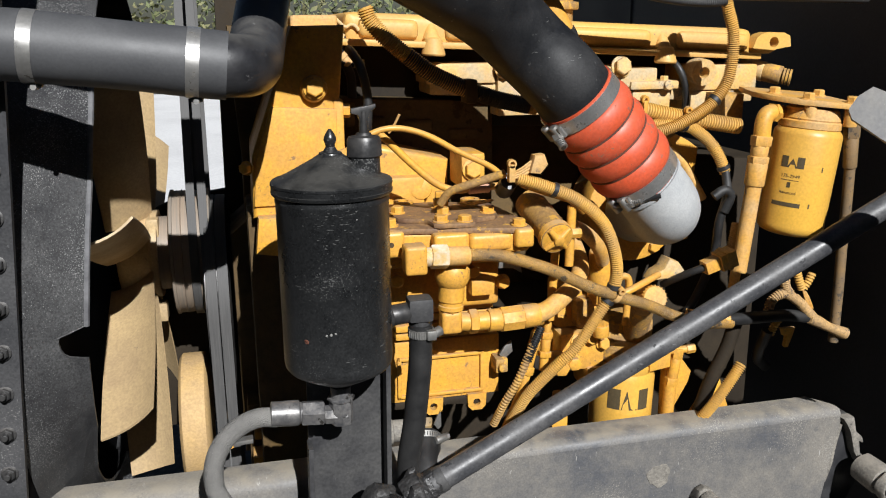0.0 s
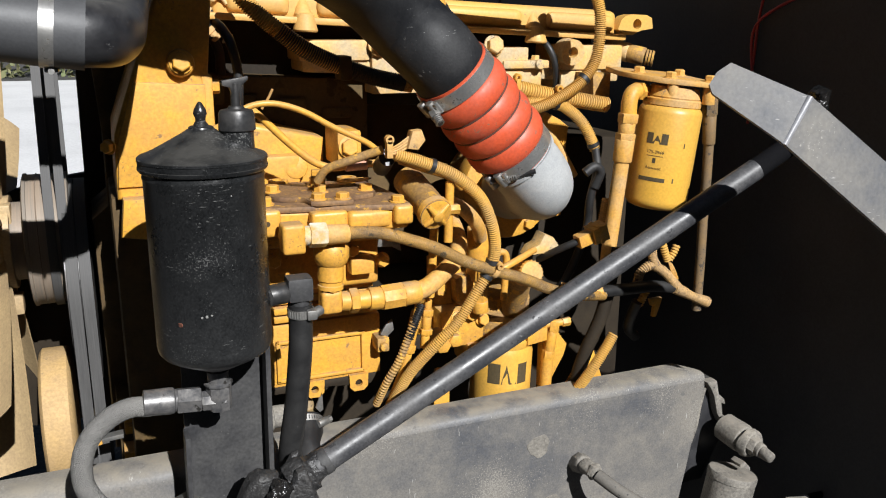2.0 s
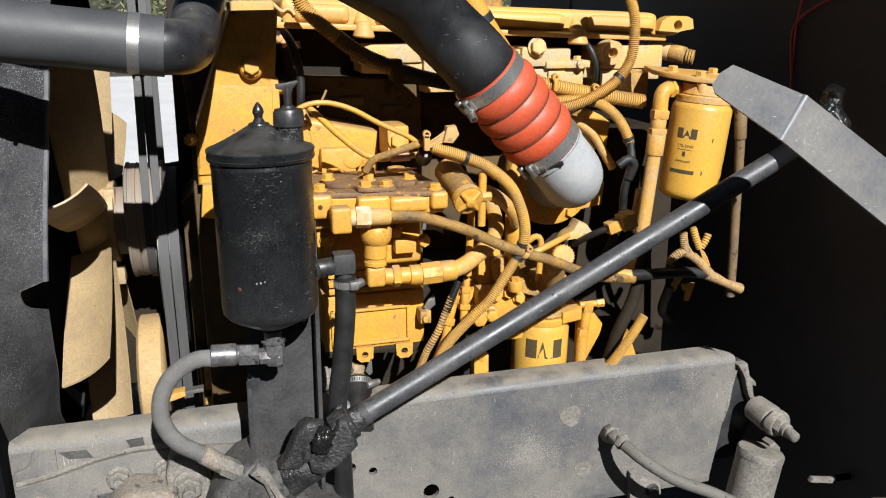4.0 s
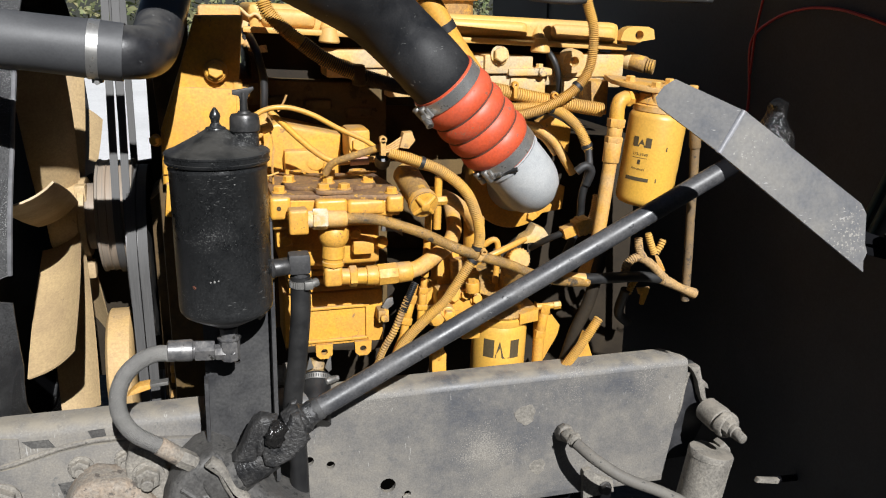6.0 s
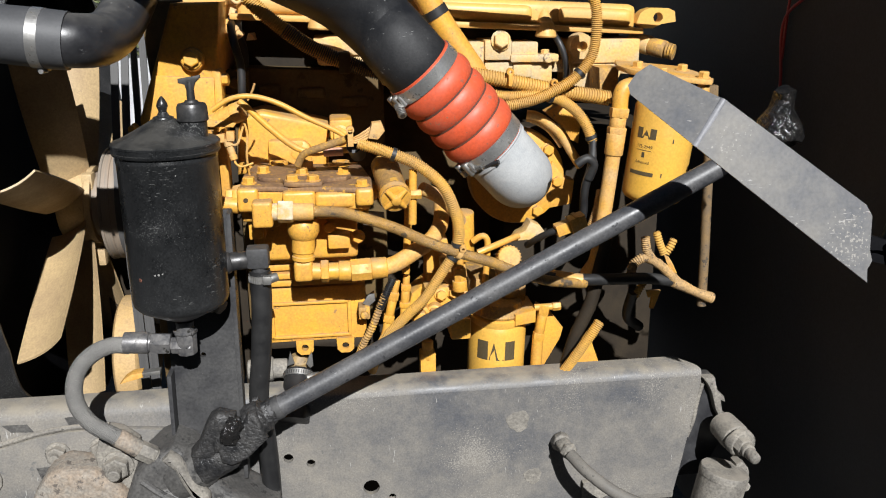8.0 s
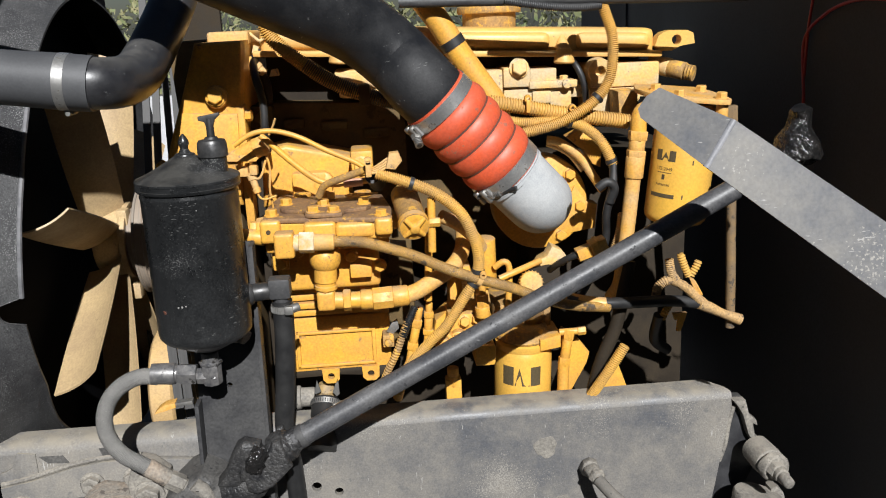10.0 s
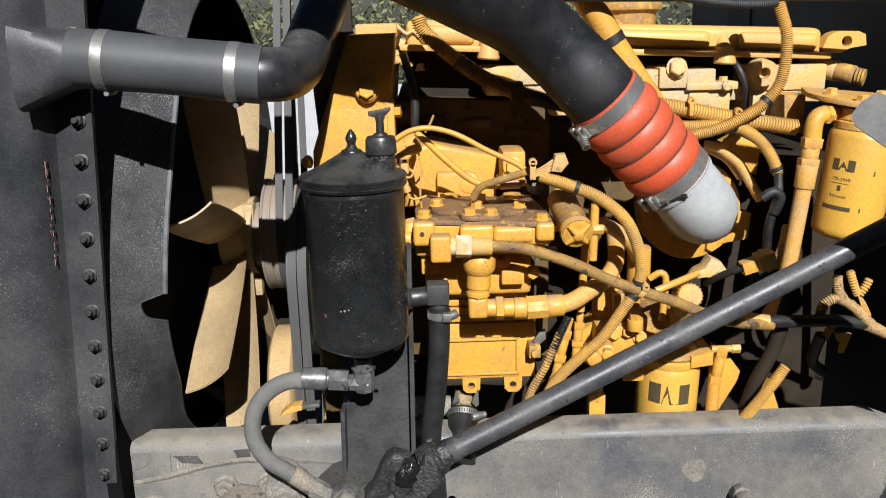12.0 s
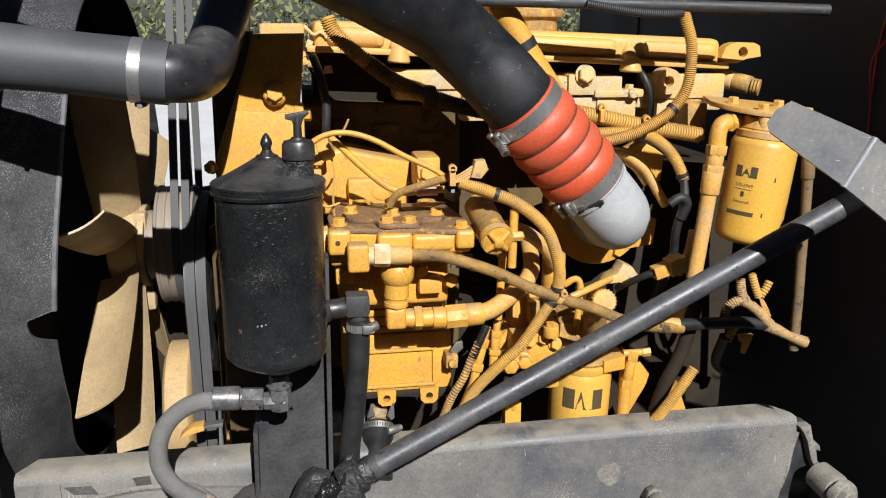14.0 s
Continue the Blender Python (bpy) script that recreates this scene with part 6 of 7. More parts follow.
fh2 = thing("filter_supply_hose", (0.75, 1.1, 1.2), "dusty yellow hose with crimped fittings beside the filter", "hose")
bm = bmesh.new()
cyl(bm, (0.80, 1.115, 1.468), (0.772, 1.105, 1.470), 0.011, 0.011, 8, 0.001)
cyl(bm, (0.783, 1.108, 1.469), (0.776, 1.106, 1.470), 0.0145, 0.0145, 6)
sweep(bm, [(0.785, 1.109, 1.469), (0.767, 1.103, 1.468), (0.760, 1.101, 1.455), (0.759, 1.10, 1.43)], 0.0125, 0.004, 14)
part("elbow", bm, YELLOW, fh2)
bm = bmesh.new()
for z0, z1, r, sg in ((1.437, 1.422, 0.0155, 6), (1.423, 1.405, 0.013, 18), (1.407, 1.395, 0.0155, 6), (1.397, 1.363, 0.0150, 20)):
    cyl(bm, (0.759 - (1.437 - z0) * 0.085, 1.10, z0), (0.759 - (1.437 - z1) * 0.085, 1.10, z1), r, r * 0.97, sg, 0.0015)
part("crimp", bm, YELLOW_DUSTY, fh2)
bm = bmesh.new()
sweep(bm, [(0.753, 1.10, 1.37), (0.746, 1.10, 1.30), (0.738, 1.098, 1.235), (0.732, 1.098, 1.19), (0.725, 1.12, 1.16)], 0.0118, 0.008, 16)
part("hose", bm, YELLOW_DUSTY, fh2)
fr = thing("filter_return_hose", (0.91, 1.12, 1.2), "brown hose hanging below the filter head", "hose")
bm = bmesh.new()
cyl(bm, (0.897, 1.085, 1.47), (0.900, 1.085, 1.43), 0.0125, 0.012, 6, 0.001)
cyl(bm, (0.900, 1.085, 1.432), (0.904, 1.086, 1.385), 0.0105, 0.010, 14, 0.001)
part("fitting", bm, BROWN_HOSE, fr)
bm = bmesh.new()
sweep(bm, [(0.904, 1.086, 1.39), (0.909, 1.09, 1.33), (0.914, 1.095, 1.26), (0.918, 1.097, 1.19), (0.922, 1.10, 1.10)], 0.0080, 0.008, 14)
part("hose", bm, BROWN_HOSE, fr)

# ---- second filter low on the engine ----
of = thing("oil_filter", (0.578, 1.15, 0.9), "yellow spin-on filter with dark block print", "oil filter")
OA = Vector((0.03, -0.02, 1.0)).normalized()
O0 = Vector((0.574, 1.15, 0.90))
bm = bmesh.new()
lathe(bm, O0, OA, [(0, 0.045), (0.01, 0.049), (0.165, 0.049), (0.172, 0.047), (0.176, 0.0455), (0.182, 0.0475), (0.188, 0.0475), (0.19, 0.044)], 48)
part("shell", bm, YELLOW_FILTER, of)
wrap(of, "logo_mark", bar(-0.034, 0.138, 0.020, 0.034) + bar(0.014, 0.138, 0.018, 0.034) + [[(-0.022, 0.121), (-0.007, 0.121), (-0.0145, 0.153)], [(-0.007, 0.121), (0.004, 0.121), (-0.0145, 0.153)]], 0.0492, O0, OA)
ob_ = thing("oil_cooler_casting", (0.58, 1.17, 1.09), "grimy yellow cast filter base with side outlet", "filter base")
bm = bmesh.new()
cyl(bm, O0 + OA * 0.19, O0 + OA * 0.215, 0.046, 0.04, 32, 0.005)
box(bm, 0.53, 1.15, 1.10, 0.63, 1.26, 1.15, 0.008)
part("casting", bm, YELLOW_GRIMY, ob_)
bm = bmesh.new()
prism(bm, [(0.60, 1.10), (0.635, 1.108), (0.635, 1.085), (0.60, 1.08)], "y", 1.10, 1.17, 0.003)
cyl(bm, (0.634, 1.11, 1.108), (0.668, 1.108, 1.109), 0.006, 0.006, 12)
cyl(bm, (0.664, 1.108, 1.109), (0.678, 1.107, 1.110), 0.0075, 0.0075, 6, 0.001)
part("outlet", bm, YELLOW, ob_)
bm = bmesh.new()
cyl(bm, (0.650, 1.108, 1.112), (0.648, 1.108, 1.095), 0.0095, 0.0095, 6, 0.001)
cyl(bm, (0.648, 1.108, 1.097), (0.643, 1.108, 1.062), 0.0085, 0.0085, 14, 0.001)
cyl(bm, (0.643, 1.108, 1.064), (0.641, 1.108, 1.05), 0.0105, 0.0105, 6, 0.001)
cyl(bm, (0.641, 1.108, 1.052), (0.637, 1.108, 0.96), 0.0095, 0.0095, 14)
part("drop_pipe", bm, YELLOW, ob_)
bm = bmesh.new()
prism(bm, [(0.645, 1.105), (0.668, 1.09), (0.692, 1.058), (0.688, 1.04), (0.655, 0.98), (0.645, 0.98)], "y", 1.135, 1.15, 0.002)
part("gusset", bm, YELLOW, ob_)
bm = bmesh.new()
u, v, w = basis((-0.0035, -0.035, 0.013))
rings = []
for d, r, tooth in ((0.0, 0.018, 0.0), (0.017, 0.018, 0.0), (0.0175, 0.018, 0.0018), (0.034, 0.018, 0.0018), (0.0365, 0.0165, 0.0), (0.0375, 0.012, 0.0)):
    rings.append([bm.verts.new(Vector((0.582, 1.09, 1.203)) + w * d + (u * math.cos(a) + v * math.sin(a)) * (r + tooth * max(0.0, math.cos(22 * a)))) for a in [2 * math.pi * k / 88 for k in range(88)]])
for p, q in zip(rings, rings[1:]):
    for k in range(88):
        bm.faces.new((p[k], p[(k + 1) % 88], q[(k + 1) % 88], q[k]))
bm.faces.new(rings[0][::-1])
bm.faces.new(rings[-1])
capf = thing("oil_filler", (0.58, 1.08, 1.19), "dusty yellow oil filler with a knurled cap", "oil filler")
part("knurled_cap", bm, YELLOW_DUSTY, capf)
bm = bmesh.new()
cyl(bm, (0.582, 1.095, 1.203), (0.60, 1.16, 1.12), 0.019, 0.02, 18)
part("filler_tube", bm, YELLOW_GRIMY, capf)

# intake flange behind the elbow
fg = thing("intake_flange", (0.63, 1.24, 1.30), "yellow cast intake flange with bolts", "flange")
bm = bmesh.new()
cyl(bm, (0.630, 1.275, 1.302), (0.630, 1.235, 1.303), 0.084, 0.083, 48, 0.004)
part("flange_disc", bm, YELLOW, fg)
bm = bmesh.new()
prism(bm, [(0.690, 1.330), (0.712, 1.300), (0.731, 1.294), (0.727, 1.251), (0.672, 1.243), (0.655, 1.26)], "y", 1.232, 1.27, 0.004)
part("flange_foot", bm, YELLOW, fg)
bm = bmesh.new()
prism(bm, [(0.680, 1.412), (0.704, 1.424), (0.728, 1.412), (0.745, 1.400), (0.741, 1.355), (0.726, 1.362), (0.712, 1.385)], "y", 1.250, 1.28, 0.004)
part("ear", bm, YELLOW, fg)
bm = bmesh.new()
cyl(bm, (0.630, 1.27, 1.302), (0.630, 1.34, 1.302), 0.07, 0.07, 30)
part("throat", bm, YELLOW_GRIMY, fg)
for a in (42, -8, 92, 140, -60):
    bolt(fg, (0.630 + 0.070 * math.cos(radians(a)), 1.235, 1.303 + 0.070 * math.sin(radians(a))), (0, -1, 0), 0.0095, 0.008, YELLOW)


# ---- looms, wires and small hoses on the engine ----


def loom(name, pts, r, label, material=None, pitch=0.0031, ties=(), sleeve="sleeve"):
    """A ribbed sleeve with black tape bands at the given shares of its length."""
    t_ = thing(name, pts[len(pts) // 2], label, "cable loom")
    bm = bmesh.new()
    ribbed(bm, pts, r, pitch)
    part(sleeve, bm, material or YELLOW_LOOM, t_)
    line, total = smooth_line(pts, 0.004)
    for s in ties:
        i = min(len(line) - 2, int(s * (len(line) - 1)))
        bm = bmesh.new()
        ring_band(bm, line[i], line[i + 1] - line[i], r * 1.0, 0.006, 0.0012, 16)
        part("tape", bm, RUBBER, t_, "black tape band")
    return t_


def cable(name, pts, r, label, material, category="cable", step=0.006):
    t_ = thing(name, pts[len(pts) // 2], label, category)
    bm = bmesh.new()
    sweep(bm, pts, r, step, 12)
    part("sheath", bm, material, t_)
    return t_


def at_y(y, *xz):
    return [(x, y, z) for x, z in xz]


wa = cable("sensor_cable", at_y(1.03, (0.150, 1.457), (0.176, 1.472), (0.205, 1.475), (0.24, 1.465), (0.28, 1.443), (0.319, 1.424), (0.338, 1.410)), 0.0038, "thin yellow-painted sensor cable arching over the pump", YELLOW)
wb = cable("sensor_cable", at_y(1.06, (0.184, 1.466), (0.196, 1.455), (0.227, 1.424), (0.258, 1.398), (0.284, 1.388), (0.309, 1.390), (0.345, 1.391)), 0.0048, "yellow-painted cable dipping behind the pump", YELLOW)
wc = cable("taped_cable", [(0.262, 1.055, 1.372), (0.272, 1.045, 1.389), (0.294, 1.03, 1.400), (0.318, 1.02, 1.409), (0.335, 1.01, 1.416)], 0.0055, "brown grimy taped cable end", YELLOW_GRIMY)
bm = bmesh.new()
sweep(bm, [(0.197, 1.06, 1.466), (0.204, 1.055, 1.478), (0.209, 1.05, 1.49)], 0.0016, 0.004, 6)
part("tie_tail", bm, YELLOW_DUSTY, wb, "loose cable-tie tail")
bm = bmesh.new()
cyl(bm, (0.300, 1.055, 1.389), (0.328, 1.055, 1.390), 0.0062, 0.0062, 14)
part("splice_tube", bm, mat("faded_pink_sleeve", (0.55, 0.28, 0.18), (0.5, 0.3, 0.2), 0.6), wb, "faded reddish splice tube")

conn = thing("loom_connector", (0.36, 1.0, 1.41), "dusty yellow plastic connector with bundled wires", "connector")
bm = bmesh.new()
prism(bm, [(0.362, 1.418), (0.368, 1.44), (0.381, 1.441), (0.386, 1.428), (0.376, 1.416)], "y", 0.99, 1.008, 0.003)
part("plug", bm, YELLOW_DUSTY, conn)
for k in range(4):
    bm = bmesh.new()
    sweep(bm, [(0.336, 1.0 + 0.002 * k, 1.411 + 0.001 * k), (0.350, 0.997, 1.413 + 0.003 * k), (0.366, 0.998, 1.420 + 0.004 * k)], 0.0017, 0.004, 6)
    part("wire", bm, YELLOW_DUSTY, conn)
bm = bmesh.new()
ring_band(bm, (0.338, 0.992, 1.431), (0, 1, 0), 0.003, 0.008, 0.0025, 16)
box(bm, 0.334, 0.988, 1.408, 0.342, 0.998, 1.430, 0.001)
part("clip", bm, YELLOW_DUSTY, conn, "small metal ring clip")
bm = bmesh.new()
cyl(bm, (0.343, 1.015, 1.405), (0.350, 1.06, 1.385), 0.011, 0.012, 12)
part("taped_bundle", bm, RUBBER, conn, "black taped bundle")

loom("main_loom", [(0.348, 1.0, 1.411), (0.386, 0.999, 1.398), (0.429, 0.998, 1.379), (0.465, 0.998, 1.348), (0.484, 1.0, 1.309), (0.491, 1.003, 1.275), (0.488, 1.006, 1.248)], 0.0087, "yellow-painted ribbed cable sleeve curving down the engine", ties=(0.22, 0.97))
loom("main_loom", [(0.484, 1.008, 1.238), (0.470, 1.008, 1.218), (0.440, 1.01, 1.172), (0.415, 1.015, 1.146), (0.379, 1.03, 1.10), (0.36, 1.05, 1.05)], 0.0082, "yellow-painted ribbed cable sleeve running down to the frame", ties=(0.03,))
loom("black_loom", [(0.394, 1.025, 1.200), (0.384, 1.0215, 1.180), (0.373, 1.019, 1.155)], 0.0064, "black rubber cable end in a loom", RUBBER)
loom("lower_loom", [(0.382, 1.022, 1.178), (0.374, 1.02, 1.160), (0.360, 1.022, 1.124), (0.344, 1.03, 1.09), (0.335, 1.05, 1.05)], 0.0060, "grimy ribbed cable sleeve, paint worn off", YELLOW_GRIMY, pitch=0.0046)
under = cable("pump_return_pipe", [(0.365, 1.03, 1.398), (0.40, 1.03, 1.385), (0.435, 1.035, 1.372), (0.46, 1.05, 1.352)], 0.0055, "yellow pipe below the ribbed sleeve", YELLOW, "pipe")
loomclip = thing("loom_clip", (0.492, 1.0, 1.24), "dusty steel clip joining two looms", "clip")
bm = bmesh.new()
ring_band(bm, (0.4955, 0.995, 1.252), (0, 1, 0.2), 0.0025, 0.008, 0.0025, 14)
ring_band(bm, (0.492, 1.004, 1.243), (0.8, 0, -0.45), 0.0092, 0.007, 0.0014, 18)
part("clip_band", bm, YELLOW_DUSTY, loomclip)

# right-hand looms over the head
loom("head_loom", at_y(1.17, (0.535, 1.486), (0.589, 1.476), (0.66, 1.461), (0.764, 1.443)), 0.0125, "thick yellow-painted ribbed sleeve along the head", pitch=0.0044)
loom("head_loom", [(0.545, 1.165, 1.462), (0.585, 1.16, 1.452), (0.63, 1.16, 1.452), (0.664, 1.155, 1.452)], 0.0085, "thin yellow ribbed sleeve below the thick one")
loom("riser_loom", at_y(1.15, (0.708, 1.66), (0.718, 1.62), (0.731, 1.578), (0.728, 1.519), (0.703, 1.482), (0.664, 1.458), (0.630, 1.445), (0.580, 1.435)), 0.0092, "yellow ribbed sleeve looping up past the valve cover", ties=(0.58,))
loom("branch_loom", [(0.655, 1.155, 1.452), (0.680, 1.16, 1.444), (0.706, 1.16, 1.426), (0.722, 1.155, 1.405), (0.735, 1.15, 1.376)], 0.0092, "yellow ribbed sleeve branching towards the filter", ties=(0.1, 0.95))
slv = cable("split_sleeve", [(0.638, 1.212, 1.414), (0.652, 1.208, 1.412), (0.670, 1.206, 1.402), (0.694, 1.206, 1.382), (0.714, 1.206, 1.352), (0.733, 1.208, 1.324)], 0.0078, "torn dusty yellow fabric sleeve", YELLOW_DUSTY, "cable sleeve")
cable("split_sleeve", [(0.640, 1.222, 1.406), (0.660, 1.218, 1.398), (0.680, 1.216, 1.384), (0.70, 1.216, 1.358)], 0.0045, "second torn dusty yellow sleeve", YELLOW_DUSTY, "cable sleeve")
cable("black_cable", [(0.735, 1.15, 1.38), (0.728, 1.13, 1.345), (0.718, 1.13, 1.30), (0.717, 1.135, 1.25), (0.69, 1.13, 1.19), (0.66, 1.13, 1.14)], 0.0068, "black rubber cable hanging beside the elbow", RUBBER)
cable("black_cable", [(0.70, 1.12, 1.345), (0.715, 1.118, 1.355), (0.728, 1.12, 1.345), (0.722, 1.125, 1.32)], 0.0075, "black taped cable loop", RUBBER)
loom("short_loom", [(0.742, 1.12, 1.302), (0.738, 1.12, 1.27), (0.728, 1.122, 1.235)], 0.008, "short dusty yellow sleeve", YELLOW_DUSTY)
for x, z, a in ((0.596, 1.49, 0.2), (0.668, 1.472, 0.2)):
    c_ = thing("loom_clip", (x, 1.15, z), "small painted loom clip with a bolt", "clip", "loom clips")
    bm = bmesh.new()
    ring_band(bm, (x, 1.155, z), (0, 1, 0.1), 0.0028, 0.008, 0.003, 14)
    box(bm, x - 0.003, 1.15, z - 0.022, x + 0.003, 1.158, z - 0.002, 0.001)
    part("clip_strap", bm, YELLOW, c_)

big_pipe = thing("breather_pipe", (0.5, 1.19, 1.5), "yellow-painted breather pipe with a black band", "pipe")
bm = bmesh.new()
sweep(bm, [(0.395, 1.20, 1.72), (0.43, 1.20, 1.66), (0.462, 1.20, 1.615), (0.492, 1.20, 1.566), (0.530, 1.20, 1.511), (0.55, 1.20, 1.48), (0.56, 1.21, 1.44)], 0.0195, 0.008, 22)
part("tube", bm, YELLOW, big_pipe)
bm = bmesh.new()
ring_band(bm, (0.4835, 1.20, 1.580), (0.6, 0, -1), 0.0196, 0.014, 0.001, 30)
part("band", bm, RUBBER, big_pipe, "black rubber band")
base_tube = thing("drain_standpipe", (0.52, 1.1, 1.2), "short yellow tube with a hooked pipe", "pipe")
bm = bmesh.new()
cyl(bm, (0.512, 1.10, 1.28), (0.515, 1.11, 1.20), 0.0175, 0.0175, 20, 0.002)
part("tube", bm, YELLOW, base_tube)
bm = bmesh.new()
sweep(bm, [(0.525, 1.085, 1.235), (0.540, 1.08, 1.245), (0.548, 1.08, 1.235), (0.547, 1.08, 1.20), (0.545, 1.08, 1.17)], 0.0052, 0.004, 10)
part("hooked_pipe", bm, YELLOW, base_tube)

# dark loom under the charge-air pipe
UPPER = at_y(1.19, (0.190, 1.622), (0.196, 1.606), (0.209, 1.590), (0.230, 1.571), (0.266, 1.543), (0.304, 1.520), (0.338, 1.507), (0.380, 1.493), (0.44, 1.480))
dl = loom("upper_loom", UPPER, 0.0120, "ribbed sleeve with black taped stretches under the air pipe", pitch=0.0034)
for a, b in ((0.30, 0.62), (0.64, 0.95)):
    line, total = smooth_line(UPPER, 0.004)
    bm = bmesh.new()
    ribbed(bm, [line[int(k * len(line))] for k in (a, (a + b) / 2, b)], 0.0125, 0.0034)
    part("tape", bm, RUBBER, dl, "black tape wrap")
bm = bmesh.new()
box(bm, 0.329, 1.174, 1.489, 0.347, 1.208, 1.523, 0.004)
part("saddle", bm, OILY_SHADE, dl, "dark brown saddle clip")
breather = cable("dipstick_tube", [(0.168, 1.20, 1.566), (0.170, 1.17, 1.560), (0.176, 1.14, 1.541), (0.183, 1.14, 1.506), (0.182, 1.14, 1.467), (0.182, 1.15, 1.43)], 0.0062, "dark rubber hose behind the canister", RUBBER, "hose")
topcl = thing("wiring_plugs", (0.17, 1.26, 1.54), "cluster of dusty yellow wiring plugs and clips behind the housing", "connector")
for pts in ([(0.137, 1.597), (0.154, 1.598), (0.155, 1.587), (0.138, 1.586)], [(0.187, 1.549), (0.197, 1.550), (0.199, 1.539), (0.183, 1.538)], [(0.162, 1.590), (0.171, 1.586), (0.166, 1.574), (0.158, 1.578)]):
    bm = bmesh.new()
    prism(bm, pts, "y", 1.255, 1.272, 0.002)
    part("plug", bm, YELLOW_PALE, topcl)
for pts, r, m_ in (([(0.134, 1.260, 1.584), (0.137, 1.260, 1.597), (0.144, 1.260, 1.607), (0.155, 1.260, 1.609), (0.161, 1.260, 1.605)], 0.0032, YELLOW_PALE), ([(0.161, 1.260, 1.605), (0.172, 1.260, 1.596), (0.180, 1.260, 1.600), (0.187, 1.260, 1.597), (0.191, 1.260, 1.591)], 0.0028, YELLOW_PALE), ([(0.131, 1.260, 1.583), (0.135, 1.260, 1.557), (0.141, 1.260, 1.518)], 0.0013, YELLOW_PALE), ([(0.144, 1.260, 1.579), (0.146, 1.260, 1.561), (0.152, 1.260, 1.540)], 0.0016, YELLOW_DUSTY), ([(0.160, 1.260, 1.574), (0.164, 1.260, 1.556), (0.177, 1.260, 1.528), (0.178, 1.260, 1.495)], 0.0070, RUBBER), ([(0.169, 1.260, 1.583), (0.173, 1.260, 1.572), (0.179, 1.260, 1.570)], 0.0030, RUBBER)):
    bm = bmesh.new()
    sweep(bm, pts, r, 0.004, 10)
    part("clip_wire" if r < 0.004 else "cable", bm, m_, topcl)
for a, b in (((0.151, 1.260, 1.571), (0.157, 1.260, 1.556)), ((0.162, 1.260, 1.558), (0.171, 1.260, 1.548))):
    bm = bmesh.new()
    lathe(bm, a, Vector(b) - Vector(a), [(0, 0.004), (0.001, 0.0085), (0.008, 0.0090), (0.009, 0.0075), (0.014, 0.0075), (0.015, 0.0090), (0.020, 0.0085), (0.021, 0.004)], 16)
    part("connector", bm, YELLOW_DUSTY, topcl)

# sensor cluster between canister and pump
sc = thing("injection_sensor", (0.16, 1.1, 1.38), "dusty yellow sensor with plug and wires", "sensor")
bm = bmesh.new()
lathe(bm, (0.136, 1.098, 1.430), (0.052, -0.010, 0.019), [(0, 0.007), (0.002, 0.0105), (0.020, 0.0110), (0.021, 0.0135), (0.038, 0.0140), (0.039, 0.0155), (0.052, 0.0155), (0.055, 0.0130), (0.0555, 0.006)], 10)
part("sensor_body", bm, YELLOW_DUSTY, sc)
bm = bmesh.new()
prism(bm, [(0.120, 1.432), (0.138, 1.438), (0.150, 1.426), (0.146, 1.412), (0.126, 1.414)], "y", 1.088, 1.115, 0.003)
part("plug", bm, YELLOW, sc)
bm = bmesh.new()
prism(bm, [(0.128, 1.437), (0.170, 1.435), (0.176, 1.430), (0.172, 1.425), (0.130, 1.427)], "y", 1.080, 1.110, 0.0015)
part("bracket_plate", bm, YELLOW_DUSTY, sc)
bm = bmesh.new()
box(bm, 0.142, 1.085, 1.402, 0.158, 1.11, 1.415, 0.003)
box(bm, 0.160, 1.082, 1.404, 0.172, 1.10, 1.419, 0.003)
part("lower_plug", bm, YELLOW_DUSTY, sc)
bm = bmesh.new()
lathe(bm, (0.160, 1.092, 1.408), (0.010, -0.004, -0.036), [(0, 0.003), (0.001, 0.0070), (0.012, 0.0070), (0.013, 0.0055), (0.026, 0.0050), (0.027, 0.0062), (0.033, 0.0055), (0.034, 0.003)], 14)
part("drop_connector", bm, YELLOW_DUSTY, sc)
for pts in ([(0.183, 1.09, 1.443), (0.190, 1.088, 1.415), (0.187, 1.09, 1.38), (0.188, 1.1, 1.35)], [(0.160, 1.09, 1.40), (0.175, 1.085, 1.40), (0.185, 1.09, 1.425)]):
    bm = bmesh.new()
    sweep(bm, pts, 0.0018, 0.004, 6)
    part("wire", bm, YELLOW_DUSTY, sc)
bm = bmesh.new()
sweep(bm, [(0.168, 1.088, 1.377), (0.172, 1.087, 1.369), (0.180, 1.087, 1.366), (0.196, 1.09, 1.370)], 0.0016, 0.003, 8)
part("lead", bm, YELLOW_DUSTY, sc)

# fittings and bolts low between pump and filter
vf = thing("fuel_line_fittings", (0.4, 1.07, 1.1), "row of upright yellow-painted fuel line fittings", "fitting")
for x, z0, z1, dx in ((0.403, 1.185, 1.09, -0.022), (0.418, 1.192, 1.12, -0.006)):
    bm = bmesh.new()
    for k, (f0, f1, r, sg) in enumerate(((0, 0.25, 0.0055, 14), (0.2, 0.34, 0.0085, 6), (0.33, 0.62, 0.007, 14), (0.6, 0.72, 0.0095, 6), (0.7, 1.0, 0.0065, 14))):
        cyl(bm, (x + dx * f0, 1.062, z0 + (z1 - z0) * f0), (x + dx * f1, 1.062, z0 + (z1 - z0) * f1), r, r, sg, 0.001)
    part("fitting", bm, YELLOW, vf)
bm = bmesh.new()
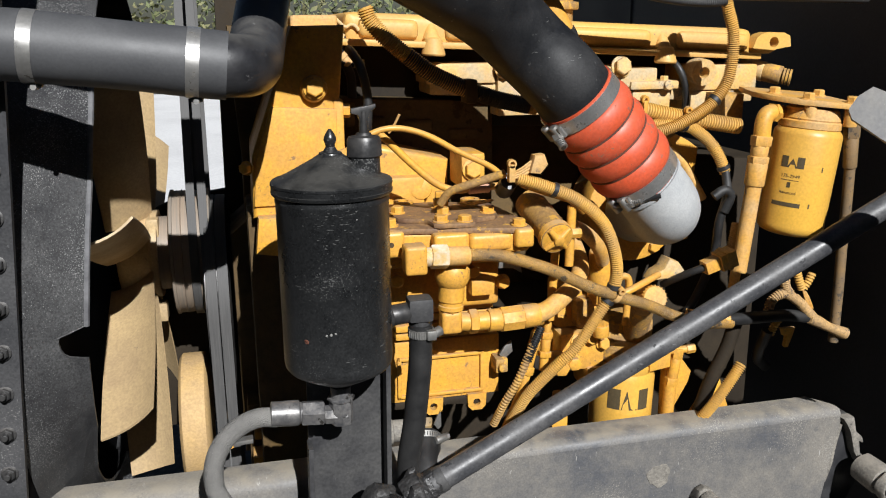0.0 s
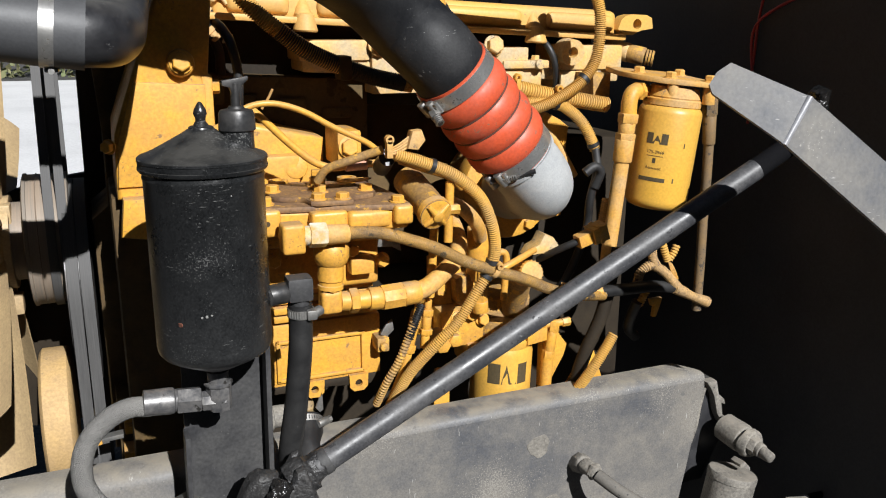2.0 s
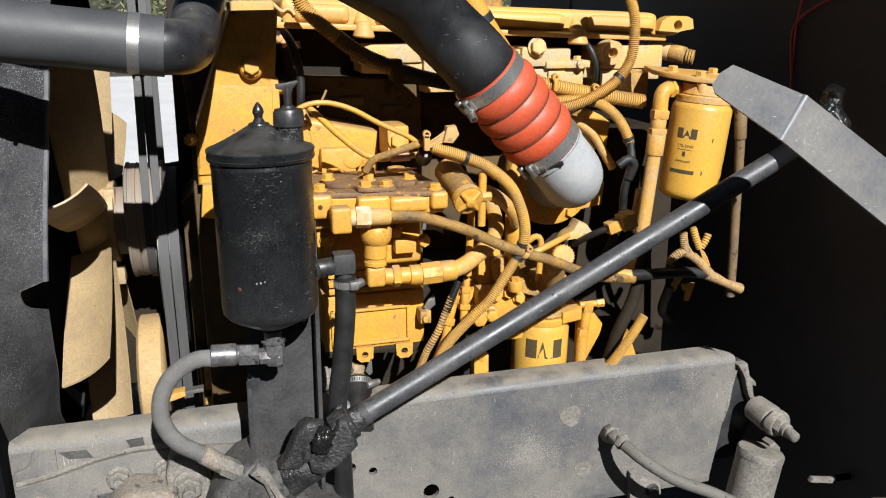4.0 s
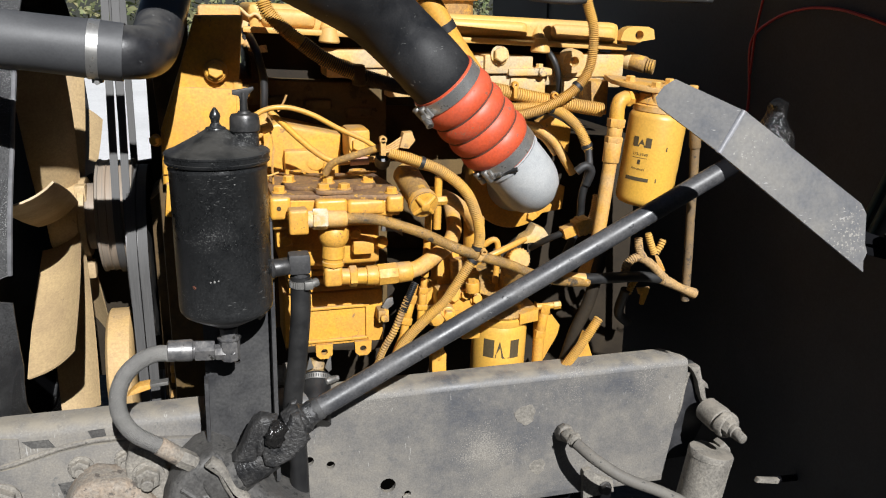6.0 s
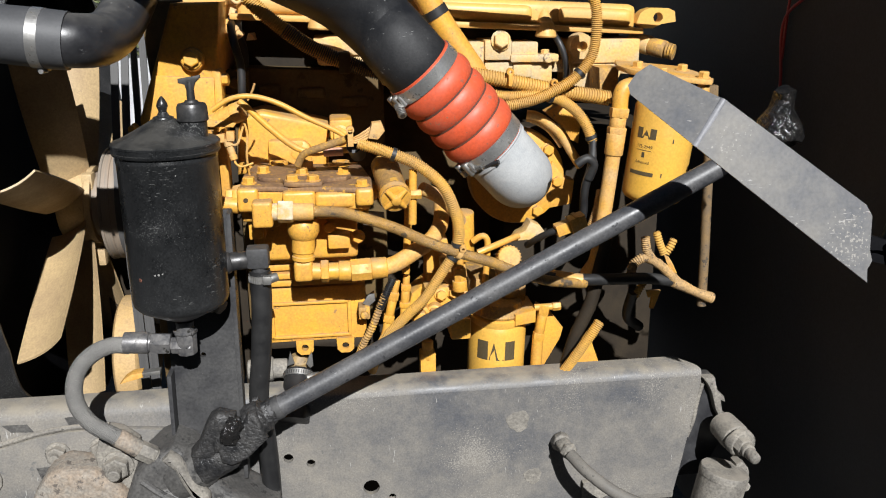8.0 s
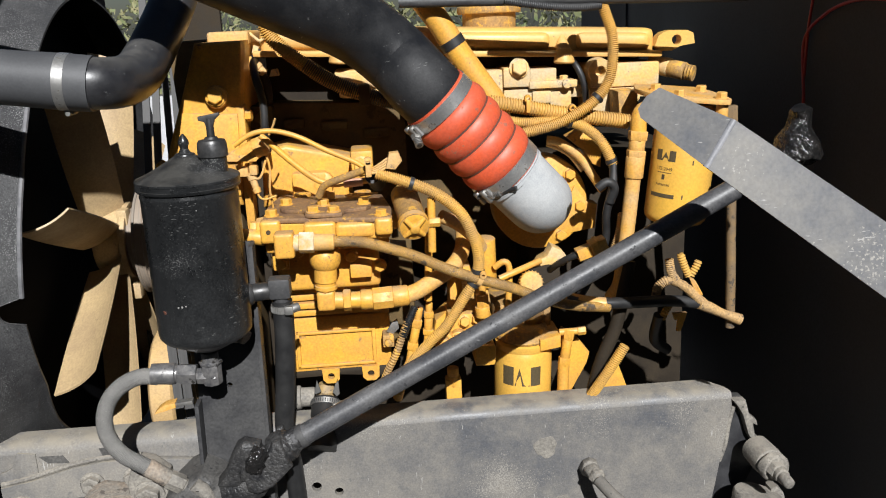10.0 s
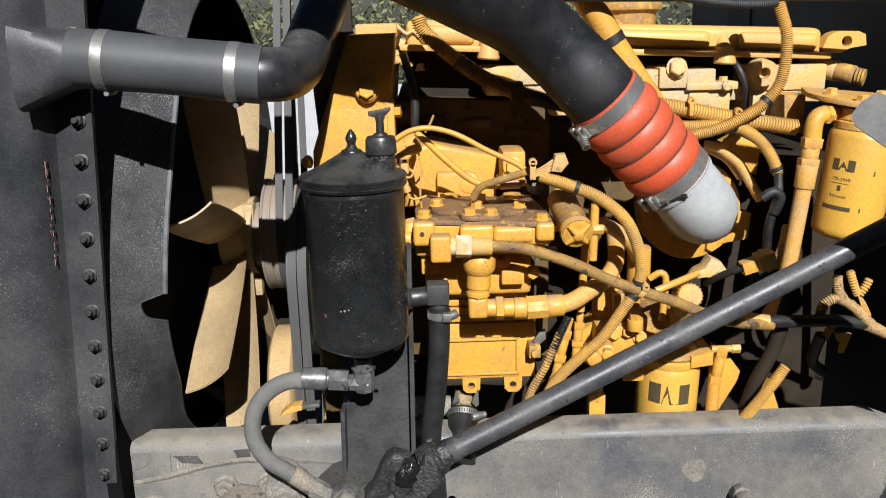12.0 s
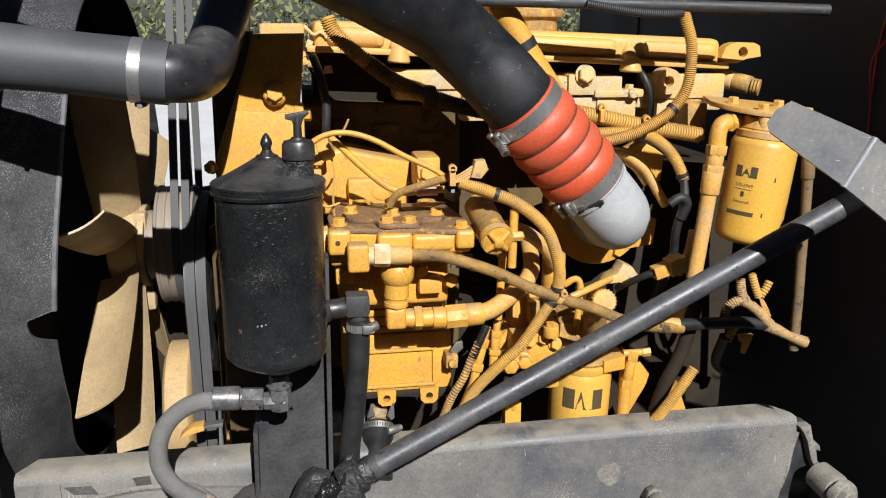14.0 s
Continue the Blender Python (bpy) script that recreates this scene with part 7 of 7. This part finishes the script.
sweep(bm, [(0.385, 1.06, 1.10), (0.372, 1.06, 1.07), (0.36, 1.07, 1.03)], 0.0075, 0.006, 12)
part("pipe", bm, YELLOW, vf)
bm = bmesh.new()
box(bm, 0.448, 1.09, 1.10, 0.52, 1.16, 1.16, 0.008, 2)
box(bm, 0.490, 1.085, 1.068, 0.524, 1.14, 1.105, 0.006, 2)
part("valve_block", bm, YELLOW, vf)
for x, z in ((0.475, 1.147), (0.495, 1.15), (0.455, 1.118), (0.515, 1.14)):
    bolt(vf, (x, 1.089, z), (0, -1, 0.2), 0.0085, 0.008, YELLOW)
bm = bmesh.new()
prism(bm, [(0.475, 1.205), (0.515, 1.21), (0.522, 1.16), (0.50, 1.155), (0.478, 1.165)], "y", 1.10, 1.15, 0.005)
part("arm", bm, YELLOW_GRIMY, vf)
bm = bmesh.new()
prism(bm, [(0.455, 1.225), (0.490, 1.232), (0.497, 1.20), (0.488, 1.13), (0.45, 1.12), (0.425, 1.115), (0.43, 1.14), (0.455, 1.16)], "y", 1.12, 1.17, 0.006)
part("web", bm, YELLOW, vf)
bm = bmesh.new()
for z0, z1, r, sg in ((1.235, 1.195, 0.0058, 12), (1.197, 1.176, 0.0105, 6), (1.177, 1.160, 0.0118, 16)):
    cyl(bm, (0.502, 1.07, z0), (0.503, 1.07, z1), r, r, sg, 0.001)
part("upright_union", bm, YELLOW, vf)
bm = bmesh.new()
cyl(bm, (0.454, 1.105, 1.062), (0.454, 1.105, 1.046), 0.0095, 0.0095, 12, 0.001)
cyl(bm, (0.454, 1.105, 1.048), (0.454, 1.105, 1.030), 0.0115, 0.0115, 6, 0.002)
box(bm, 0.441, 1.096, 1.0, 0.467, 1.12, 1.043, 0.003)
part("lower_plug", bm, YELLOW, vf)
bm = bmesh.new()
cyl(bm, (0.424, 1.05, 1.345), (0.416, 1.05, 1.20), 0.006, 0.006, 12)
part("upright_pipe", bm, YELLOW, vf)
bm = bmesh.new()
cyl(bm, (0.441, 1.090, 1.121), (0.439, 1.066, 1.122), 0.0165, 0.0160, 22, 0.002)
cyl(bm, (0.439, 1.066, 1.122), (0.438, 1.052, 1.122), 0.0125, 0.0120, 6, 0.0015)
part("banjo_bolt", bm, YELLOW, vf)
bm = bmesh.new()
cyl(bm, (0.465, 1.095, 1.122), (0.462, 1.072, 1.123), 0.0135, 0.0130, 22, 0.002)
cyl(bm, (0.462, 1.072, 1.123), (0.461, 1.060, 1.123), 0.0105, 0.0100, 6, 0.0015)
part("banjo_bolt", bm, YELLOW, vf)
bm = bmesh.new()
box(bm, 0.342, 1.062, 1.122, 0.360, 1.10, 1.143, 0.003)
cyl(bm, (0.351, 1.064, 1.131), (0.351, 1.056, 1.131), 0.0065, 0.0060, 10, 0.001)
part("stop_block", bm, YELLOW_GRIMY, vf)
bm = bmesh.new()
prism(bm, [(0.349, 1.146), (0.358, 1.160), (0.367, 1.166), (0.369, 1.150), (0.358, 1.140)], "y", 1.070, 1.074, 0.001)
part("grey_tab", bm, STEEL_DULL, vf, "bare grey metal tab")
bm = bmesh.new()
prism(bm, [(0.357, 1.288), (0.388, 1.284), (0.391, 1.255), (0.378, 1.263), (0.355, 1.265)], "y", 1.10, 1.104, 0.001)
part("grey_tab", bm, STEEL_DULL, vf, "bare grey metal tab")
bm = bmesh.new()
sweep(bm, [(0.44, 1.035, 1.335), (0.465, 1.045, 1.32), (0.49, 1.06, 1.295), (0.505, 1.08, 1.27)], 0.010, 0.006, 12)
part("torn_sleeve", bm, YELLOW_DUSTY, vf, "torn dusty sleeve")

sw = thing("pressure_switch", (0.67, 1.05, 1.25), "dusty yellow stepped switch on a black sleeve", "sensor")
bm = bmesh.new()
d = Vector((0.042, 0.0, 0.014)).normalized()
c = Vector((0.648, 1.052, 1.256))
def tilted(a, b, h):
    n_ = Vector((-d.z, 0, d.x))
    return [((c + d * s_ + n_ * q).x, (c + d * s_ + n_ * q).z) for s_, q in ((a, -h), (b, -h), (b, h), (a, h))]


prism(bm, tilted(0.002, 0.026, 0.0092), "y", 1.042, 1.062, 0.002)
part("switch_body", bm, YELLOW, sw)
bm = bmesh.new()
prism(bm, tilted(0.025, 0.050, 0.0122), "y", 1.038, 1.066, 0.002)
prism(bm, tilted(0.034, 0.040, 0.0135), "y", 1.037, 1.067, 0.001)
part("switch_body", bm, YELLOW_DUSTY, sw)
bm = bmesh.new()
sweep(bm, [c + d * 0.004, c - d * 0.010 + Vector((0, 0.01, -0.004)), c - d * 0.022 + Vector((0, 0.03, -0.014)), c - d * 0.03 + Vector((0, 0.06, -0.03))], 0.0055, 0.005, 10)
part("black_sleeve", bm, RUBBER, sw)
pc = thing("cast_lug", (0.62, 1.12, 1.23), "pale yellow cast lug under the elbow", "casting")
bm = bmesh.new()
prism(bm, [(0.592, 1.228), (0.60, 1.240), (0.612, 1.246), (0.620, 1.261), (0.636, 1.254), (0.648, 1.238), (0.640, 1.226), (0.615, 1.230)], "y", 1.095, 1.125, 0.004, 2)
part("lug", bm, YELLOW_PALE, pc)
bm = bmesh.new()
sweep(bm, [(0.530, 1.066, 1.222), (0.555, 1.07, 1.230), (0.60, 1.09, 1.240)], 0.0052, 0.006, 12)
part("rod", bm, YELLOW, pc)

bl = cable("taped_loom", [(0.640, 1.07, 1.178), (0.67, 1.055, 1.176), (0.71, 1.055, 1.172), (0.76, 1.068, 1.166), (0.82, 1.085, 1.158), (0.872, 1.094, 1.146)], 0.0095, "black taped cable loom with a yellow end", RUBBER)
bm = bmesh.new()
sweep(bm, [(0.862, 1.088, 1.149), (0.880, 1.09, 1.141), (0.905, 1.09, 1.128), (0.935, 1.09, 1.115)], lambda s, d: 0.0086 + 0.001 * math.sin(s * 8), 0.006, 12)
part("bare_end", bm, TAN_SLEEVE, bl, "tan dusty sleeve end")
bm = bmesh.new()
sweep(bm, [(0.64, 1.075, 1.178), (0.668, 1.055, 1.177), (0.695, 1.05, 1.174)], 0.0102, 0.006, 12)
part("yellow_end", bm, YELLOW, bl)
br = thing("branched_sleeve", (0.83, 1.09, 1.15), "dusty yellow branched cable sleeve", "cable loom")
for pts, r in (([(0.790, 1.09, 1.165), (0.794, 1.088, 1.184), (0.812, 1.085, 1.194), (0.839, 1.085, 1.179), (0.862, 1.088, 1.157), (0.880, 1.09, 1.141)], 0.0076), ([(0.809, 1.085, 1.229), (0.813, 1.085, 1.207), (0.824, 1.085, 1.188)], 0.0074)):
    bm = bmesh.new()
    sweep(bm, pts, lambda s, d, r=r: r + 0.0010 * noise.noise(Vector((d * 130, r * 900, 0))) + 0.0006 * math.sin(d * 1900), 0.0008, 12)
    part("branch", bm, TAN_SLEEVE, br)
for pts in ([(0.827, 1.085, 1.237), (0.834, 1.085, 1.218), (0.842, 1.085, 1.200)], [(0.858, 1.085, 1.224), (0.853, 1.085, 1.212), (0.846, 1.086, 1.200)], [(0.818, 1.10, 1.148), (0.811, 1.10, 1.136), (0.804, 1.10, 1.122)]):
    bm = bmesh.new()
    ribbed(bm, pts, 0.0066, 0.0046)
    part("ribbed_branch", bm, YELLOW_LOOM, br)
bm = bmesh.new()
prism(bm, [(0.822, 1.132), (0.846, 1.132), (0.842, 1.118), (0.836, 1.100), (0.830, 1.100), (0.832, 1.122), (0.826, 1.120)], "y", 1.095, 1.103, 0.001)
part("clip_tab", bm, YELLOW, br)
for k in range(4):
    bm = bmesh.new()
    sweep(bm, [(0.842, 1.085, 1.203), (0.849 + 0.002 * k, 1.084, 1.185), (0.860 + 0.002 * k, 1.086, 1.165)], 0.0015, 0.004, 6)
    part("wire", bm, YELLOW_DUSTY, br)
ct = thing("cut_loom", (0.7, 1.06, 1.0), "yellow ribbed sleeve ending open beside the filter", "cable loom")
bm = bmesh.new()
ribbed(bm, [(0.731, 1.06, 1.097), (0.716, 1.06, 1.073), (0.693, 1.065, 1.034), (0.670, 1.08, 0.99)], 0.0088, 0.0034, 16)
part("sleeve", bm, YELLOW_LOOM, ct)
bm = bmesh.new()
prism(bm, [(0.69, 0.98), (0.76, 0.98), (0.745, 1.02), (0.735, 1.048)], "y", 1.12, 1.14, 0.002)
part("backing_tab", bm, YELLOW, ct)
cable("vertical_cable", [(0.745, 1.09, 1.23), (0.735, 1.085, 1.18), (0.722, 1.085, 1.12), (0.70, 1.09, 1.06), (0.685, 1.1, 0.99)], 0.011, "dark cable behind the shaft", CAKED_SHADE)
for pts in ([(0.80, 1.1, 1.13), (0.80, 1.12, 1.08), (0.83, 1.14, 1.05)],):
    cable("dark_cable", pts, 0.009, "dark rubber cable in the shade", RUBBER)

# clamp and casting below the pump
CLW = Vector((0.10, 0.62, 0.62)).normalized()
CLC = Vector((0.243, 1.090, 1.020))
lc = thing("clamped_coolant_hose", (0.24, 1.1, 1.0), "black hose with worm-drive clamp on a scuffed pipe below the pump", "hose")
bm = bmesh.new()
lathe(bm, (0.243, 1.105, 1.025), (0.08, 0.10, 1.0), [(0, 0.016), (0.010, 0.0165), (0.013, 0.0175), (0.017, 0.0150), (0.025, 0.0120), (0.026, 0.006)], 24)
part("pipe_end", bm, mat("dusty_zinc_pipe", (0.36, 0.24, 0.09), (0.24, 0.18, 0.11), 0.5, 0.75, big=60, spots=(0.10, 0.075, 0.05), spot_scale=150, spot_at=0.58, crisp=True), lc)
for pts in ([(0.226, 1.042), (0.232, 1.066), (0.238, 1.046)], [(0.256, 1.044), (0.266, 1.070), (0.267, 1.040), (0.262, 1.036)]):
    bm = bmesh.new()
    prism(bm, pts, "y", 1.082, 1.086, 0.0006)
    part("strap_end", bm, STEEL_DULL, lc)
bm = bmesh.new()
lathe(bm, CLC - CLW * 0.075, CLW, [(0, 0.0235), (0.080, 0.0232), (0.084, 0.021), (0.085, 0.016)], 28)
part("hose", bm, RUBBER, lc)
bm = bmesh.new()
ring_band(bm, CLC, CLW, 0.0236, 0.009, 0.0012, 40)
cb = part("clamp_band", bm, STEEL_DULL, lc, "slotted steel clamp band")
for k in range(40):
    a = math.tau * k / 40
    u_ = CLW.orthogonal().normalized()
    w_ = CLW.cross(u_)
    way = u_ * math.cos(a) + w_ * math.sin(a)
    if way.y < 0.35:
        bm = bmesh.new()
        cyl(bm, CLC + way * 0.0249 - CLW * 0.0028, CLC + way * 0.0249 + CLW * 0.0028, 0.0006, 0.0006, 5)
        part("slot", bm, STEEL_DARK, cb)
bm = bmesh.new()
cyl(bm, CLC + Vector((0.012, -0.022, 0.006)), CLC + Vector((0.028, -0.014, 0.006)), 0.0058, 0.0058, 12, 0.001)
cyl(bm, CLC + Vector((0.028, -0.014, 0.006)), CLC + Vector((0.033, -0.0115, 0.006)), 0.0050, 0.0050, 6)
part("worm_screw", bm, STEEL_DULL, cb)
bm = bmesh.new()
cyl(bm, (0.16, 1.12, 1.022), (0.225, 1.12, 1.022), 0.017, 0.016, 20, 0.003)
cyl(bm, (0.19, 1.12, 1.022), (0.202, 1.12, 1.022), 0.020, 0.020, 20, 0.003)
part("pipe_stub", bm, FRAME_DUST, lc)

# hood prop and top loom over the engine
rod = thing("hood_prop_rod", (0.7, 1.15, 1.63), "black hood stay rod crossing above the engine", "rod")
bm = bmesh.new()
sweep(bm, [(0.40, 1.17, 1.645), (0.62, 1.15, 1.640), (0.80, 1.14, 1.636), (0.936, 1.13, 1.632)], 0.0085, 0.02, 14)
part("rod_bar", bm, BLACK_DULL, rod)
loom("top_loom", [(0.56, 1.14, 1.64), (0.63, 1.14, 1.629), (0.68, 1.14, 1.626), (0.710, 1.145, 1.628)], 0.0065, "grey ribbed sleeve under the stay rod", BLACK_DULL)
far = thing("turbo_housing", (0.6, 1.62, 1.58), "grimy yellow turbo inlet housing behind the valve cover", "turbocharger")
bm = bmesh.new()
cyl(bm, (0.60, 1.60, 1.56), (0.60, 1.60, 1.70), 0.055, 0.055, 28, 0.006)
cyl(bm, (0.60, 1.60, 1.625), (0.60, 1.60, 1.640), 0.066, 0.066, 28, 0.003)
part("housing", bm, YELLOW_GRIMY, far)

# ---- dark side by the cab ----
blob = thing("greased_joint", (0.9, 0.87, 1.43), "second steering joint wrapped in glossy black grease", "steering joint")
bm = bmesh.new()
lathe(bm, (0.902, 0.88, 1.415), (-0.02, -0.1, 1), [(0, 0.02), (0.01, 0.03), (0.03, 0.027), (0.045, 0.018), (0.058, 0.013), (0.07, 0.012), (0.076, 0.006)], 28)
for v in bm.verts:
    v.co += 0.007 * Vector((noise.noise(v.co * 60), noise.noise(v.co * 60 + Vector((9, 0, 0))), noise.noise(v.co * 60 + Vector((0, 9, 0)))))
part("grease_wrap", bm, GREASE, blob)
# Upper shaft is coloured near black in place of the shade around it.
bm = bmesh.new()
cyl(bm, SH1 - SHW * 0.02, (0.905, 0.899, 1.420), 0.0145, 0.0145, 18)
part("upper_shaft", bm, NEAR_BLACK, blob)
cable("red_cable", [(1.068, 1.185, 1.40), (1.066, 1.181, 1.465), (1.066, 1.192, 1.557), (1.066, 1.135, 1.598), (1.066, 1.06, 1.617), (1.066, 0.98, 1.618), (1.068, 0.907, 1.605), (1.072, 0.87, 1.595)], 0.0026, "thin red battery cable in the shade", RED_WIRE)
cable("red_cable", [(1.067, 1.186, 1.50), (1.067, 1.183, 1.577), (1.067, 1.171, 1.637), (1.067, 1.16, 1.70), (1.072, 1.15, 1.78)], 0.0024, "second thin red cable in the shade", RED_WIRE)
for dx in (0.0, 0.022):
    cable("green_hose", [(1.066, 0.78 - dx, 1.52), (1.066, 0.80 - dx, 1.44), (1.066, 0.83 - dx, 1.36), (1.066, 0.87 - dx, 1.26)], 0.006, "dark green air hose in the shade", GREEN_HOSE, "hose")

ledge = thing("cab_step_bracket", (1.02, 0.69, 1.29), "black cab step bracket with sunlit dust-caked edges", "step bracket")
bm = bmesh.new()
prism(bm, [(0.966, 1.328), (0.975, 1.299), (1.032, 1.279), (1.072, 1.268), (1.072, 1.36), (1.033, 1.352)], "y", 0.700, 0.708, 0.002)
part("bracket_plate", bm, NEAR_BLACK, ledge)
for pts, r in (([(0.952, 1.334), (0.973, 1.329), (1.003, 1.318), (1.035, 1.308), (1.068, 1.298)], 0.0036), ([(1.032, 1.277), (1.046, 1.278), (1.058, 1.274)], 0.0042), ([(0.993, 1.422), (1.001, 1.411), (1.018, 1.413), (1.060, 1.408)], 0.003)):
    bm = bmesh.new()
    sweep(bm, [(x, 0.69, z) for x, z in pts], lambda s_, d, r=r: r * (0.35 + 0.8 * min(1.0, s_ * 2.2)), 0.004, 10)
    knobbly(bm, 0.0012, 160)
    part("dusty_edge", bm, FRAME_DUST, ledge, "dust-caked edge")
# Pale plates on added arms stand in for small sunlit spots below the cab.
for y, pts in ((0.9, [(0.971, 0.831), (0.975, 0.838), (1.018, 0.830), (1.015, 0.822)]), (0.8, [(1.009, 0.851), (1.045, 0.845), (1.049, 0.830), (1.035, 0.826), (1.026, 0.836)])):
    tab = thing("lit_spot_tab", (pts[0][0], y, pts[0][1]), "pale plate standing for a sunlit spot in the shade below the cab", "bracket tab", "tabs below the cab")
    bm = bmesh.new()
    prism(bm, pts, "y", y, y + 0.01, 0.001)
    part("tab_plate", bm, FRAME_DUST, tab)
    bm = bmesh.new()
    cyl(bm, (pts[1][0] + 0.01, y + 0.012, pts[1][1] - 0.012), (1.074, y + 0.03, pts[1][1] - 0.03), 0.006, 0.006, 10)
    part("tab_arm", bm, NEAR_BLACK, tab, "black arm back to the cab")
